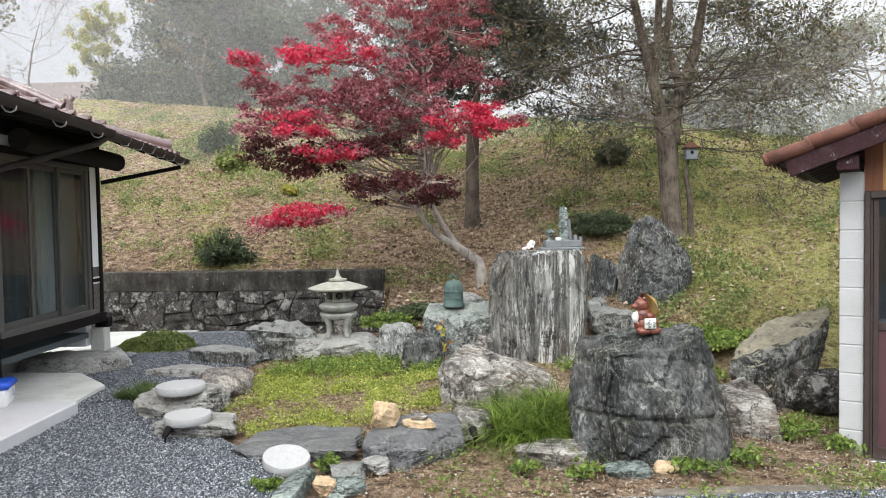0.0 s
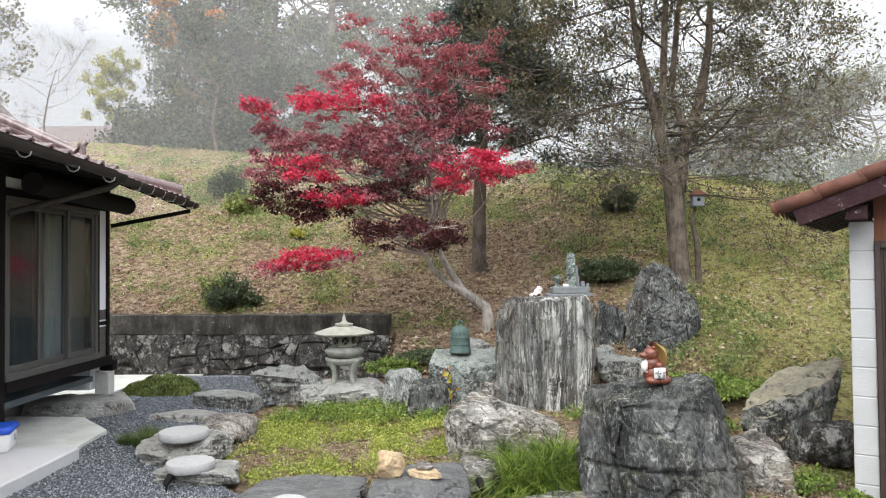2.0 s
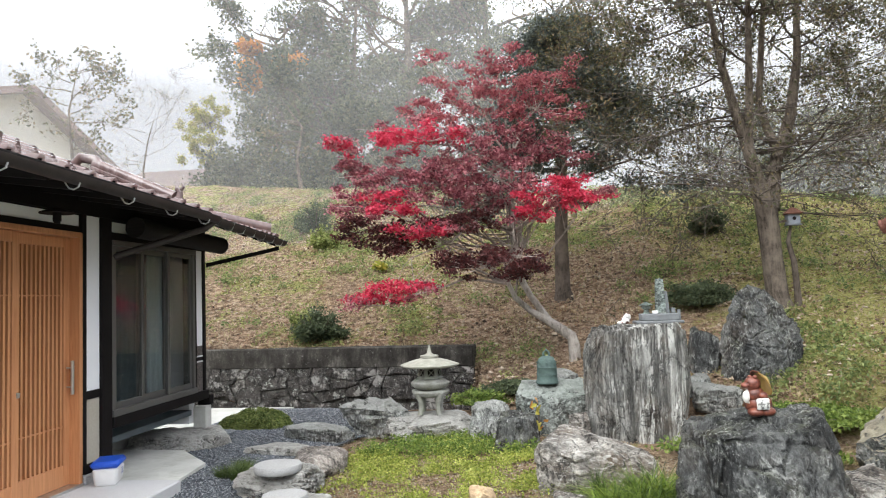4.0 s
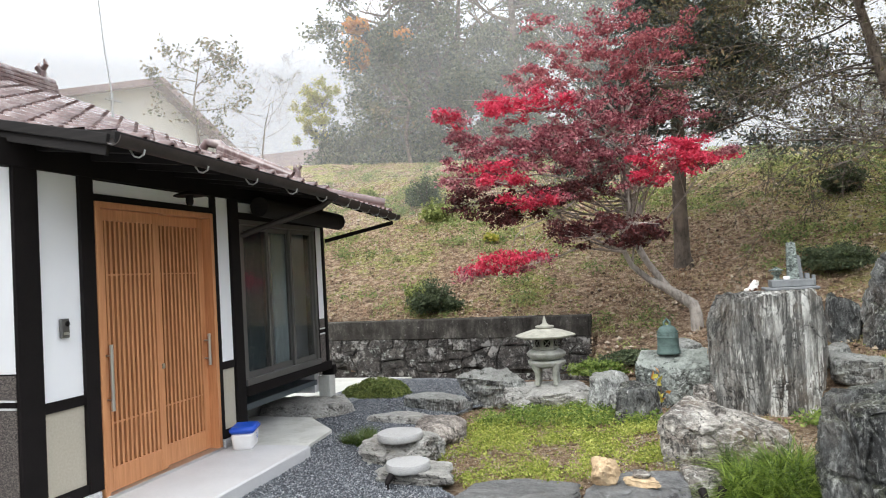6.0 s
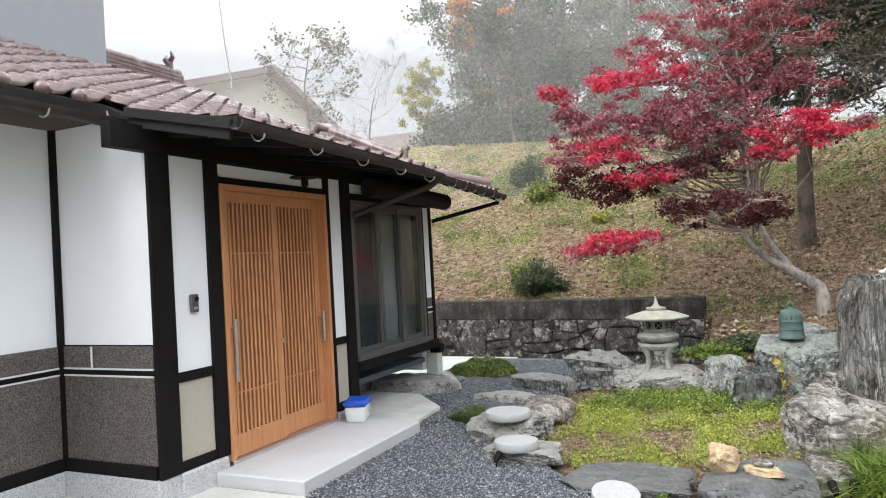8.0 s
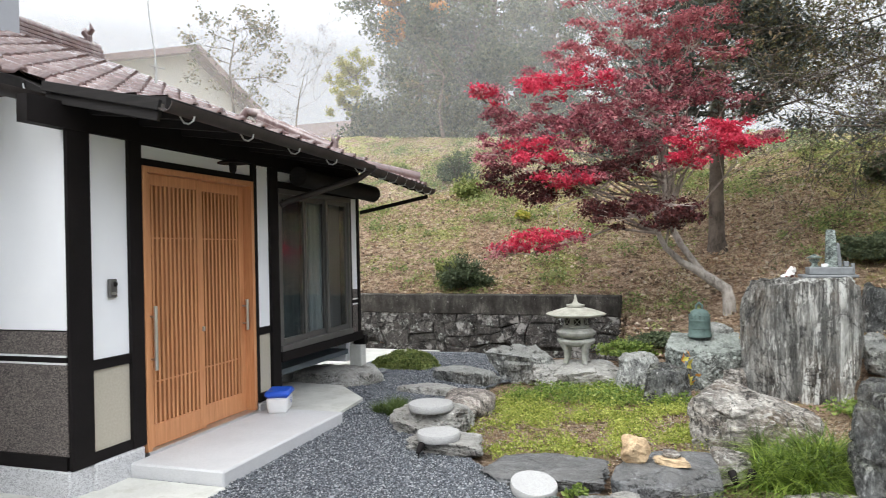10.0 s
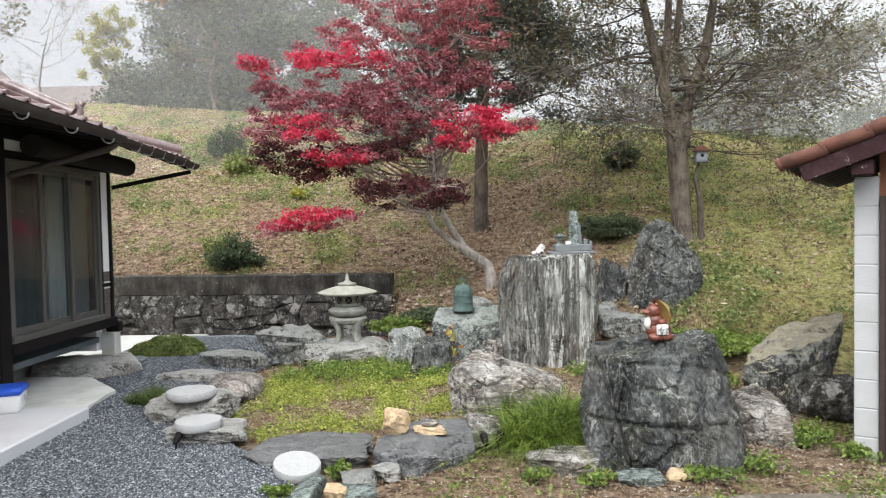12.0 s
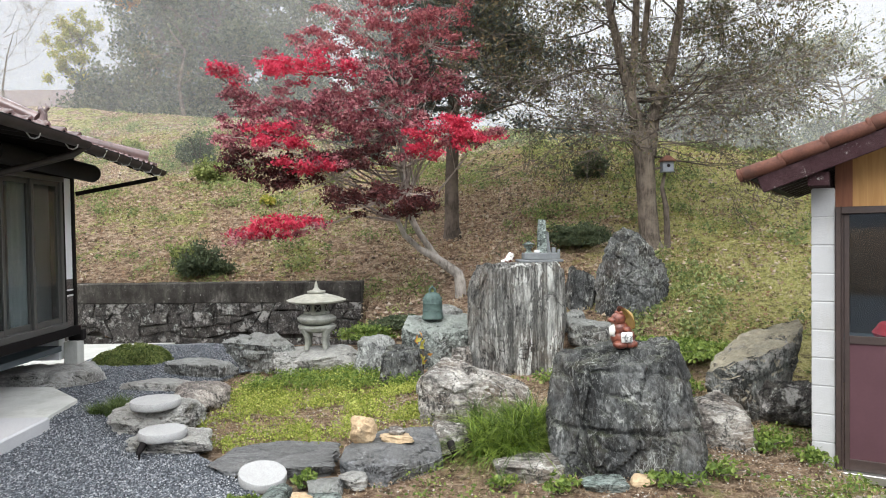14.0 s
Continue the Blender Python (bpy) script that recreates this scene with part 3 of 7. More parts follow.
def make_house():
    h = thing("house", "single-storey house with white plaster, black timber and red-brown tiled roof", "house", (0, 0, 0))
    # wing beside the entrance and its short return wall
    AX, BY = -4.82, 3.52
    part("wall", boxed(AX - 0.15, AX, -3, BY + 0.02, 0.98, 2.75), M["plaster"], h)
    part("wall", boxed(AX, FX - 0.02, BY, BY + 0.14, 1.18, 2.75), M["plaster"], h)
    for z0, z1, nm in ((0.36, 0.98, "tall"), (1.02, 1.17, "low")):
        part("stone_chip_panel", boxed(AX, FX - 0.02, BY - 0.012, BY + 0.14, z0, z1 if nm == "low" else 0.955), M["chip"], h, "brown stone-chip dado panel")
        part("stone_chip_panel", boxed(AX - 0.15, AX + 0.012, -3, BY - 0.02, z0, z1 if nm == "low" else 0.955), M["chip"], h, "brown stone-chip dado panel")
    for z in (0.963, 1.012):
        part("white_bead", box(boxed(AX, FX - 0.02, BY - 0.018, BY + 0.1, z - 0.006, z + 0.006), AX - 0.1, AX + 0.018, -3, BY - 0.02, z - 0.006, z + 0.006), M["white"], h)
    part("dark_rail", box(boxed(AX, FX - 0.02, BY - 0.014, BY + 0.1, 0.970, 1.006), AX - 0.1, AX + 0.014, -3, BY - 0.02, 0.970, 1.006), M["black"], h)
    part("white_bead", boxed(-4.50, -4.488, BY - 0.02, BY, 1.02, 1.17), M["white"], h)
    part("corner_strip", boxed(AX - 0.02, AX + 0.035, BY - 0.04, BY + 0.01, 0.3, 2.75), M["black"], h)
    part("sill_beam", box(boxed(AX, FX - 0.02, BY - 0.03, BY + 0.14, 0.27, 0.36), AX - 0.15, AX + 0.03, -3, BY - 0.03, 0.27, 0.36), M["black"], h)
    part("plinth", box(boxed(AX, FX + 0.02, BY - 0.05, BY + 0.2, -0.05, 0.27, 0.008), AX - 0.15, AX + 0.05, -3, BY - 0.05, -0.05, 0.27, 0.008), M["granite"], h, "speckled granite plinth")
    # entrance front, along the yard
    for y0, y1 in ((3.52, 3.68), (4.03, 4.16), (5.58, 5.65), (5.87, 6.02), (7.82, 7.88)):
        part("post", boxed(FX - (0.0 if y0 < 3.6 else 0.15), FX + 0.03, y0 - (0.03 if y0 < 3.6 else 0), y1, 0.27 if y0 < 7 else 0.60, 2.62, 0.004), M["black"], h, "black timber post")
    for y0, y1 in ((3.68, 4.03), (5.65, 5.87)):
        part("wall_panel", boxed(FX - 0.1, FX, y0, y1, 0.96, 2.60), M["plaster"], h, "white plaster panel")
        part("rail", boxed(FX - 0.1, FX + 0.015, y0, y1, 0.89, 0.96, 0.003), M["black"], h)
        part("dado_panel", boxed(FX - 0.1, FX - 0.002, y0, y1, 0.34, 0.89), M["beige"], h, "beige lower panel")
        part("rail", boxed(FX - 0.1, FX + 0.02, y0, y1, 0.26, 0.34, 0.003), M["black"], h)
    part("plinth", boxed(FX - 0.12, FX + 0.05, 3.66, 4.12, -0.05, 0.27, 0.01), M["granite"], h, "pale granite plinth block")
    part("plinth", boxed(FX - 0.12, FX + 0.05, 5.60, 6.02, -0.05, 0.26, 0.01), M["granite"], h, "pale granite plinth block")
    part("wall_panel", boxed(FX - 0.1, FX, 4.16, 5.58, 2.38, 2.48), M["plaster"], h, "white plaster strip over the door")
    part("lintel", boxed(FX - 0.12, FX + 0.02, 4.16, 5.58, 2.325, 2.38), M["black"], h)
    part("wall_beam", boxed(FX - 0.05, FX + 0.035, 3.2, 7.88, 2.49, 2.66), M["black"], h)
    # window front
    part("wall_panel", boxed(FX - 0.1, FX, 6.02, 7.82, 2.37, 2.47), M["plaster"], h, "white plaster strip over the window")
    part("rail", boxed(FX - 0.1, FX + 0.01, 6.90, 6.95, 2.36, 2.48), M["black"], h)
    part("lintel", boxed(FX - 0.12, FX + 0.03, 6.02, 7.82, 2.30, 2.37), M["black"], h)
    part("rail", boxed(FX - 0.1, FX + 0.02, 7.62, 7.67, 0.68, 2.30), M["black"], h, "dark window jamb")
    part("wall_panel", boxed(FX - 0.1, FX + 0.012, 7.67, 7.82, 1.20, 2.30), M["plaster"], h, "narrow white plaster panel")
    part("stone_chip_panel", boxed(FX - 0.1, FX + 0.012, 7.67, 7.82, 1.09, 1.20), M["chip"], h, "narrow stone-chip band")
    for z in (1.08, 1.02):
        part("white_bead", boxed(FX - 0.1, FX + 0.016, 7.67, 7.82, z - 0.008, z + 0.008), M["white"], h)
    part("rail", boxed(FX - 0.1, FX + 0.012, 7.67, 7.82, 1.03, 1.07), M["black"], h)
    part("stone_chip_panel", boxed(FX - 0.1, FX + 0.012, 7.67, 7.82, 0.68, 1.01), M["chip"], h, "grey lower panel")
    part("sill_beam", boxed(FX - 0.15, FX + 0.05, 6.02, 7.90, 0.58, 0.68, 0.006), M["black"], h, "black timber sill beam")
    part("end_wall", boxed(-10, FX - 0.15, 7.8, 7.93, 0.3, 2.6), M["plaster"], h)
    part("foundation", boxed(-10, FX - 0.72, 6.0, 7.83, -0.05, 0.58), M["footing"], h, "grey concrete foundation under the window")
    part("foundation_block", boxed(FX - 0.12, FX + 0.04, 7.835, 7.98, -0.05, 0.50, 0.01), M["pavement"], h, "concrete corner block")
    part("foundation_cap", boxed(FX - 0.1, FX + 0.06, 7.905, 8.0, 0.50, 0.62, 0.01), M["black"], h)
    # room behind the glass, its dimness put into dark wall colour
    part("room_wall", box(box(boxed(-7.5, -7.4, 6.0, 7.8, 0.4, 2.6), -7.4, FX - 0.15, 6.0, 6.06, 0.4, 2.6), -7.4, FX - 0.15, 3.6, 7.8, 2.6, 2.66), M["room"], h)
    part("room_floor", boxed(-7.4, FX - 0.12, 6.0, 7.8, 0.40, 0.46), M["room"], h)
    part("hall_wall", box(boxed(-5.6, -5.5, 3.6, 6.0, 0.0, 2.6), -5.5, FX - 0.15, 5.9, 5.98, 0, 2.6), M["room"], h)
    make_door(h)
    make_window(h)
    make_roof(h)
    return h


def make_door(h):
    y0, y1, z0, z1 = 4.16, 5.58, 0.2, 2.325
    d = new("entrance_door")
    d.parent = h
    d["label"] = "honey-coloured wooden lattice sliding door"
    f = bmesh.new()
    box(f, FX - 0.1, FX + 0.04, y0, y0 + 0.045, z0, z1, 0.003)
    box(f, FX - 0.1, FX + 0.04, y1 - 0.045, y1, z0, z1, 0.003)
    box(f, FX - 0.1, FX + 0.04, y0 + 0.045, y1 - 0.045, z1 - 0.045, z1, 0.003)
    part("frame", f, M["doorwood"], d)
    part("threshold", boxed(FX - 0.1, FX + 0.05, y0, y1, z0 - 0.04, z0 + 0.012, 0.003), M["steel"], d, "steel threshold track")
    for a, b, x, hy in ((y0 + 0.045, 4.89, FX - 0.005, 4.255), (4.83, y1 - 0.045, FX - 0.05, 5.50)):
        bm = bmesh.new()
        zb, zt = z0 + 0.014, z1 - 0.048
        box(bm, x - 0.035, x, a, a + 0.075, zb, zt, 0.003)
        box(bm, x - 0.035, x, b - 0.075, b, zb, zt, 0.003)
        box(bm, x - 0.035, x, a + 0.075, b - 0.075, zb, zb + 0.17, 0.003)
        box(bm, x - 0.035, x, a + 0.075, b - 0.075, zt - 0.085, zt, 0.003)
        n, slats = 11, []
        for k in range(n):
            yc = a + 0.075 + (b - a - 0.15) * (k + 0.5) / n
            slats.append((x, yc, zb + 0.17, zt - 0.085))
        panel = part("door_panel", bm, M["doorwood"], d, "sliding panel of vertical wooden slats")
        for sx, yc, za, zc in slats:
            part("slat", boxed(sx - 0.03, sx - 0.006, yc - 0.0115, yc + 0.0115, za, zc), M["doorwood"], d)
        for zc in (0.70, 1.79):
            part("cross_slat", boxed(x - 0.026, x - 0.010, a + 0.075, b - 0.075, zc - 0.006, zc + 0.006), M["doorwood"], d)
        # Shade in the gaps is put into this sheet's near-black brown.
        part("frosted_backing", boxed(x - 0.09, x - 0.08, a + 0.05, b - 0.05, zb + 0.1, zt - 0.05), M["doorback"], d, "near-black brown sheet that darkens the gaps between slats")
        hb = bmesh.new()
        tube(hb, [(x + 0.05, hy, 0.80 if hy < 5 else 0.96), (x + 0.05, hy, 1.28 if hy < 5 else 1.24)], 0.014, 10)
        for zc in ((0.88, 1.20) if hy < 5 else (1.02, 1.18)):
            tube(hb, [(x, hy, zc), (x + 0.05, hy, zc)], 0.008, 8)
        smooth(part("handle", hb, M["steel"], d, "long brushed steel pull handle"))
    part("lock", boxed(FX - 0.005, FX + 0.012, 4.855, 4.88, 1.02, 1.06, 0.003), M["steel"], d)


def make_window(h):
    y0, y1, z0, z1 = 6.02, 7.62, 0.68, 2.30
    w = new("window_1")
    w.parent = h
    w["label"] = "large bronze-framed sliding window with pale curtains"
    f = bmesh.new()
    for a, b in ((y0, y0 + 0.05), (y1 - 0.05, y1)):
        box(f, FX - 0.1, FX + 0.03, a, b, z0, z1, 0.004)
    box(f, FX - 0.1, FX + 0.05, y0, y1, z0, z0 + 0.06, 0.004)
    box(f, FX - 0.1, FX + 0.045, y0, y1, z1 - 0.05, z1, 0.004)
    part("window_frame", f, M["frame"], w)
    ya, yb = y0 + 0.05, y1 - 0.05
    wd = (yb - ya) / 3
    for k, x in enumerate((FX + 0.01, FX - 0.03, FX + 0.01)):
        a, b = ya + wd * k - (0.02 if k else 0), ya + wd * (k + 1) + 0.02 * (k < 2)
        s = bmesh.new()
        for u, v in ((a, a + 0.045), (b - 0.045, b)):
            box(s, x - 0.03, x, u, v, z0 + 0.06, z1 - 0.05, 0.003)
        box(s, x - 0.03, x, a + 0.045, b - 0.045, z0 + 0.06, z0 + 0.12, 0.003)
        box(s, x - 0.03, x, a + 0.045, b - 0.045, z1 - 0.1, z1 - 0.05, 0.003)
        sash = part("sash", s, M["frame"], w)
        pane = part("pane", boxed(x - 0.018, x - 0.012, a + 0.045, b - 0.045, z0 + 0.12, z1 - 0.1), M["glass"], w)
        pane.visible_shadow = False
    for a, b, amp in ((y0 + 0.06, 6.98, 0.02), (7.12, 7.45, 0.02)):
        bm = bmesh.new()
        cols = []
        n = int((b - a) / 0.018)
        for k in range(n + 1):
            y = a + (b - a) * k / n
            x = FX - 0.28 + amp * math.sin(k * 0.9) + 0.008 * math.sin(k * 0.37)
            cols.append((bm.verts.new((x, y, z0 + 0.02)), bm.verts.new((x, y, z1))))
        for p, q in zip(cols, cols[1:]):
            bm.faces.new((p[0], q[0], q[1], p[1]))
        smooth(part("curtain", bm, M["curtain" if a > 7 else "dimcurtain"], w, "pale hanging curtain" if a > 7 else "blue-grey curtain coloured dark for the dim room"), 80)


def tile_bm(wd=0.28, ln=0.30):
    """One S-shaped roof tile, low end at y = 0, with a rolled edge."""
    bm = bmesh.new()
    prof = [(-0.5, 0.0), (-0.3, -0.022), (-0.05, -0.03), (0.2, -0.018), (0.33, 0.016), (0.45, 0.022), (0.54, 0.004)]
    rows = []
    for y, dz in ((0, 0.03), (ln, 0.0)):
        rows.append([bm.verts.new((p * wd, y, z + dz + 0.03)) for p, z in prof])
    lip = [bm.verts.new((p * wd, 0.0, z + 0.03)) for p, z in prof]
    for k in range(len(prof) - 1):
        bm.faces.new((rows[0][k], rows[0][k + 1], rows[1][k + 1], rows[1][k]))
        bm.faces.new((lip[k], lip[k + 1], rows[0][k + 1], rows[0][k]))
    return bm


def eave_profile(y):
    """The lower edge of the roof at y: x and z."""
    if y < 3.5:
        return -4.2, roof_z(-4.2)
    if y < 6.5:
        return EAVE_X, float(np.interp(y, [3.5, 6.5], [2.63, 2.565]))
    return EAVE_X, float(np.interp(y, [6.5, 8.3], [2.545, 2.46]))


def make_roof(h):
    roof = new("roof")
    roof.parent = h
    roof["label"] = "red-brown glazed tile roof with dark eaves"
    RX, RZ = -7.0, roof_z(-7.0)
    # boards under the tiles: wing, raised entrance eave, low end skirt, back slope
    def slab(name, quad, thick, mat):
        bm = bmesh.new()
        top = [bm.verts.new(p) for p in quad]
        bot = [bm.verts.new((p[0], p[1], p[2] - thick)) for p in quad]
        bm.faces.new(top)
        bm.faces.new(bot[::-1])
        for k in range(4):
            j = (k + 1) % 4
            bm.faces.new((top[k], bot[k], bot[j], top[j]))
        bmesh.ops.recalc_face_normals(bm, faces=bm.faces)
        return part(name, bm, mat, roof)

    zr = roof_z
    slab("roof_board", [(-4.2, -3, zr(-4.2)), (-4.2, 3.5, zr(-4.2)), (RX, 3.5, RZ), (RX, -3, RZ)], 0.05, M["eave"])
    slab("roof_board", [(-4.07, 3.5, zr(-4.07)), (-4.07, 7.6, zr(-4.07)), (RX, 7.6, RZ), (RX, 3.5, RZ)], 0.05, M["eave"])
    slab("eave_board", [(EAVE_X, 3.5, 2.63), (EAVE_X, 6.5, 2.565), (-4.07, 6.5, zr(-4.07)), (-4.07, 3.5, zr(-4.07))], 0.05, M["eave"])
    slab("eave_board", [(EAVE_X, 6.5, 2.545), (EAVE_X, 8.27, 2.46), (-4.3, 8.1, zr(-4.3) - 0.06), (-4.3, 6.5, zr(-4.3) - 0.02)], 0.05, M["eave"])
    slab("roof_board", [(RX, -3, RZ), (RX, 7.6, RZ), (-10.5, 7.6, RZ - 1.6), (-10.5, -3, RZ - 1.6)], 0.05, M["tile"])
    part("gable_wall", boxed(-9.9, -4.3, 7.38, 7.45, 2.5, 2.9), M["plaster"], roof)
    bm = bmesh.new()
    v = [bm.verts.new(p) for p in ((-4.3, 7.5, 2.85), (-9.6, 7.5, 2.85), (RX, 7.5, RZ - 0.06))]
    bm.faces.new(v)
    part("gable_wall", bm, M["plaster"], roof)
    # fascia, gutters and hooks
    for a, b in (((EAVE_X + 0.01, 3.5, 2.59), (EAVE_X + 0.01, 6.42, 2.525)), ((EAVE_X + 0.01, 6.42, 2.50), (EAVE_X + 0.01, 8.25, 2.43)), ((-3.98, 3.44, 2.765), (EAVE_X + 0.03, 3.44, 2.565)), ((-3.98, 3.47, 2.70), (EAVE_X + 0.0, 3.47, 2.505)), ((-4.12, -3, 2.78), (-4.12, 3.4, 2.78))):
        part("fascia", beam(bmesh.new(), a, b, 0.03, 0.065 if a[1] == b[1] else 0.08, 0.003), M["eave"], roof)
    for a, b in (((-3.03, 3.43, 2.58), (-3.03, 6.42, 2.515)), ((-3.03, 6.42, 2.49), (-3.03, 8.27, 2.415)), ((-4.05, -3, 2.76), (-4.05, 3.50, 2.72))):
        bm = bmesh.new()
        rows = []
        for p in (a, b):
            rows.append([bm.verts.new((p[0] + r * math.cos(t), p[1], p[2] + r * math.sin(t))) for r, ts in ((0.06, range(180, 361, 20)), (0.054, range(360, 179, -20))) for t in map(radians, ts)])
        for k in range(len(rows[0])):
            j = (k + 1) % len(rows[0])
            bm.faces.new((rows[0][k], rows[0][j], rows[1][j], rows[1][k]))
        bm.faces.new(rows[0][::-1]), bm.faces.new(rows[1])
        smooth(part("gutter", bm, M["gutter"], roof, "dark brown half-round gutter"))
    for y in (3.65, 4.3, 4.95, 5.6, 6.2):
        z = float(np.interp(y, [3.43, 6.42], [2.58, 2.515]))
        bm = bmesh.new()
        tube(bm, [(-3.12, y, z + 0.04), (-3.09, y, z - 0.05), (-3.065, y, z - 0.085), (-3.03, y, z - 0.095), (-2.995, y, z - 0.08), (-2.985, y, z - 0.05)], 0.006, 6)
        smooth(part("gutter_hook", bm, M["hook"], roof, "galvanised gutter hook"))
    for y in (6.72, 7.0, 7.28, 7.56, 7.84, 8.12):
        z = float(np.interp(y, [6.42, 8.27], [2.49, 2.415]))
        smooth(part("gutter_hook", tube(bmesh.new(), [(-3.1, y, z), (-3.06, y, z - 0.065), (-3.0, y, z - 0.065), (-2.97, y, z)], 0.006, 6), M["hook"], roof))
    for y in (2.3, 2.9, 3.42):
        smooth(part("gutter_hook", tube(bmesh.new(), [(-4.13, y, 2.79), (-4.105, y, 2.70), (-4.08, y, 2.66), (-4.045, y, 2.65), (-4.01, y, 2.665), (-3.995, y, 2.70)], 0.006, 6), M["hook"], roof))
    # rafters and purlins under the eaves
    for k in range(11):
        y = 3.7 + k * 0.46
        z = eave_profile(y)[1] - 0.075
        part("rafter", beam(bmesh.new(), (EAVE_X - 0.02, y, z), (-4.05, y, roof_z(-4.05) - 0.1 if y < 6.5 else z + 0.4), 0.05, 0.055), M["eave"], roof)
    smooth(part("purlin", tube(bmesh.new(), [(-3.70, 6.15, 2.42), (-3.70, 7.98, 2.37)], 0.10, 14), M["eave"], roof, "round dark purlin log"))
    smooth(part("downpipe", tube(bmesh.new(), [(-3.80, 5.98, 2.13), (-3.76, 6.02, 2.16), (-3.12, 6.38, 2.40), (-3.04, 6.42, 2.47)], 0.03, 10), M["gutter"], roof, "dark slanting downpipe"))
    part("bracket", beam(bmesh.new(), (-3.86, 7.92, 2.14), (-3.07, 8.24, 2.33), 0.035, 0.045), M["black"], roof)
    part("canopy_lamp", lathe(bmesh.new(), [(0.02, 2.44), (0.12, 2.405), (0.125, 2.395), (0.03, 2.40), (0.03, 2.34), (0.02, 2.32)], 16, Matrix.Translation((-3.55, 4.85, 0.0))), M["black"], roof, "small black dish lamp over the door")
    # ridges
    def ridge(a, b, w, n):
        a, b = Vector(a), Vector(b)
        for k in range(n):
            bm = bmesh.new()
            beam(bm, a + Vector((0, 0, 0.03 + 0.05 * k)), b + Vector((0, 0, 0.03 + 0.05 * k)), w - 0.03 * k, 0.042, 0.006)
            part("ridge_course", bm, M["tile"], roof)
        smooth(part("ridge_cap", tube(bmesh.new(), [a + Vector((0, 0, 0.05 * n + 0.03)), b + Vector((0, 0, 0.05 * n + 0.03))], 0.07, 12), M["tile"], roof))

    ridge((RX, -3, RZ), (RX, 6.98, RZ - 0.02), 0.26, 3)
    ridge((-4.95, 7.42, roof_z(-4.95) + 0.02), (-3.98, 7.42, roof_z(-3.98) + 0.03), 0.20, 2)
    smooth(part("verge_cap", tube(bmesh.new(), [(-6.95, 7.40, roof_z(-6.95) + 0.02), (-4.9, 7.40, roof_z(-4.9) + 0.02)], 0.035, 10), M["tile"], roof))
    smooth(part("ridge_end_arch", tube(bmesh.new(), [(-5.18, 7.35, roof_z(-5.18) + 0.02), (-5.10, 7.38, roof_z(-5.1) + 0.16), (-4.95, 7.42, roof_z(-4.95) + 0.2), (-4.80, 7.42, roof_z(-4.8) + 0.12)], [0.05, 0.06, 0.06, 0.05], 10), M["tile"], roof, "arched pale ridge tile"))
    ridge((-4.3, 7.55, roof_z(-4.3) - 0.1), (-3.16, 8.20, 2.49), 0.13, 1)
    for p, s in (((RX, 6.82, RZ - 0.1), 0.9), ((-3.93, 7.42, roof_z(-3.95) - 0.02), 0.62)):
        bm = bmesh.new()
        box(bm, -0.17, 0.17, -0.04, 0.05, 0, 0.30, 0.03)
        lathe(bm, [(0.09, -0.03), (0.10, 0.0), (0.06, 0.03)], 14, pose(0, 0.05, 0.2, 90, 0, 0))
        tube(bm, [(0, 0, 0.28), (0, 0.02, 0.40), (0.02, -0.02, 0.46), (-0.02, -0.05, 0.52)], [0.07, 0.055, 0.05, 0.03], 10)
        tube(bm, [(0, 0.02, 0.42), (0, 0.09, 0.50), (0, 0.06, 0.58)], [0.04, 0.035, 0.012], 8)
        ob = part("ridge_ornament", bm, M["tile"], roof, "ridge-end tile with a small figure-like finial")
        ob.matrix_basis = Matrix.LocRotScale(p, Euler((0, 0, radians(-90 if s < 1 else 0))), (s, s, s))
    # upper storey wall behind the roof
    part("upper_wall", boxed(-12, -6.6, 0.5, 5.53, 3.4, 7.5), M["greywall"], h, "pale grey upper wall")
    # single tiles
    me = bpy.data.meshes.new("tile")
    bm = tile_bm()
    bm.to_mesh(me)
    bm.free()
    me.materials.append(M["tile"])
    me.polygons.foreach_set("use_smooth", [True] * len(me.polygons))
    rng = random.Random(4)
    spots = []
    slope = math.atan(PITCH)
    step = 0.235
    for c in range(-6, 26):
        y = 3.42 + 0.265 * (c - 4)
        if y > 7.3:
            continue
        x0 = -4.28 if y < 3.5 else -4.1
        for r in range(14):
            x = x0 - r * step * math.cos(slope)
            if x - 0.2 < RX:
                break
            spots.append((x, y, roof_z(x), slope))
        if y > 3.5 and y < 6.5:
            ez = eave_profile(y)[1]
            s2 = math.atan((roof_z(-4.07) - ez) / 0.97)
            for r in range(4):
                x = EAVE_X - 0.0 - r * 0.24
                spots.append((x, y, ez - 0.035 + (EAVE_X - x) * math.tan(s2), s2))
    for k in range(6):
        y = 7.45 + 0.15 * k
        for r in range(5):
            x = EAVE_X - r * 0.215
            spots.append((x, min(y, 8.12), 2.43 + (EAVE_X - x) * 0.36, math.atan(0.36)))
    for c in range(9):
        bm = bmesh.new()
        bmesh.ops.create_icosphere(bm, subdivisions=2, radius=0.052)
        ob = smooth(part("eave_knob", bm, M["tile"], roof, "round eave-end tile"), 80)
        ob.matrix_basis = Matrix.Translation((-4.24, 3.30 - 0.265 * c, roof_z(-4.2) + 0.05))
    spots.sort(key=lambda s: (s[0] + 3) ** 2 + (s[1] - 3.5) ** 2)
    rest = bmesh.new()
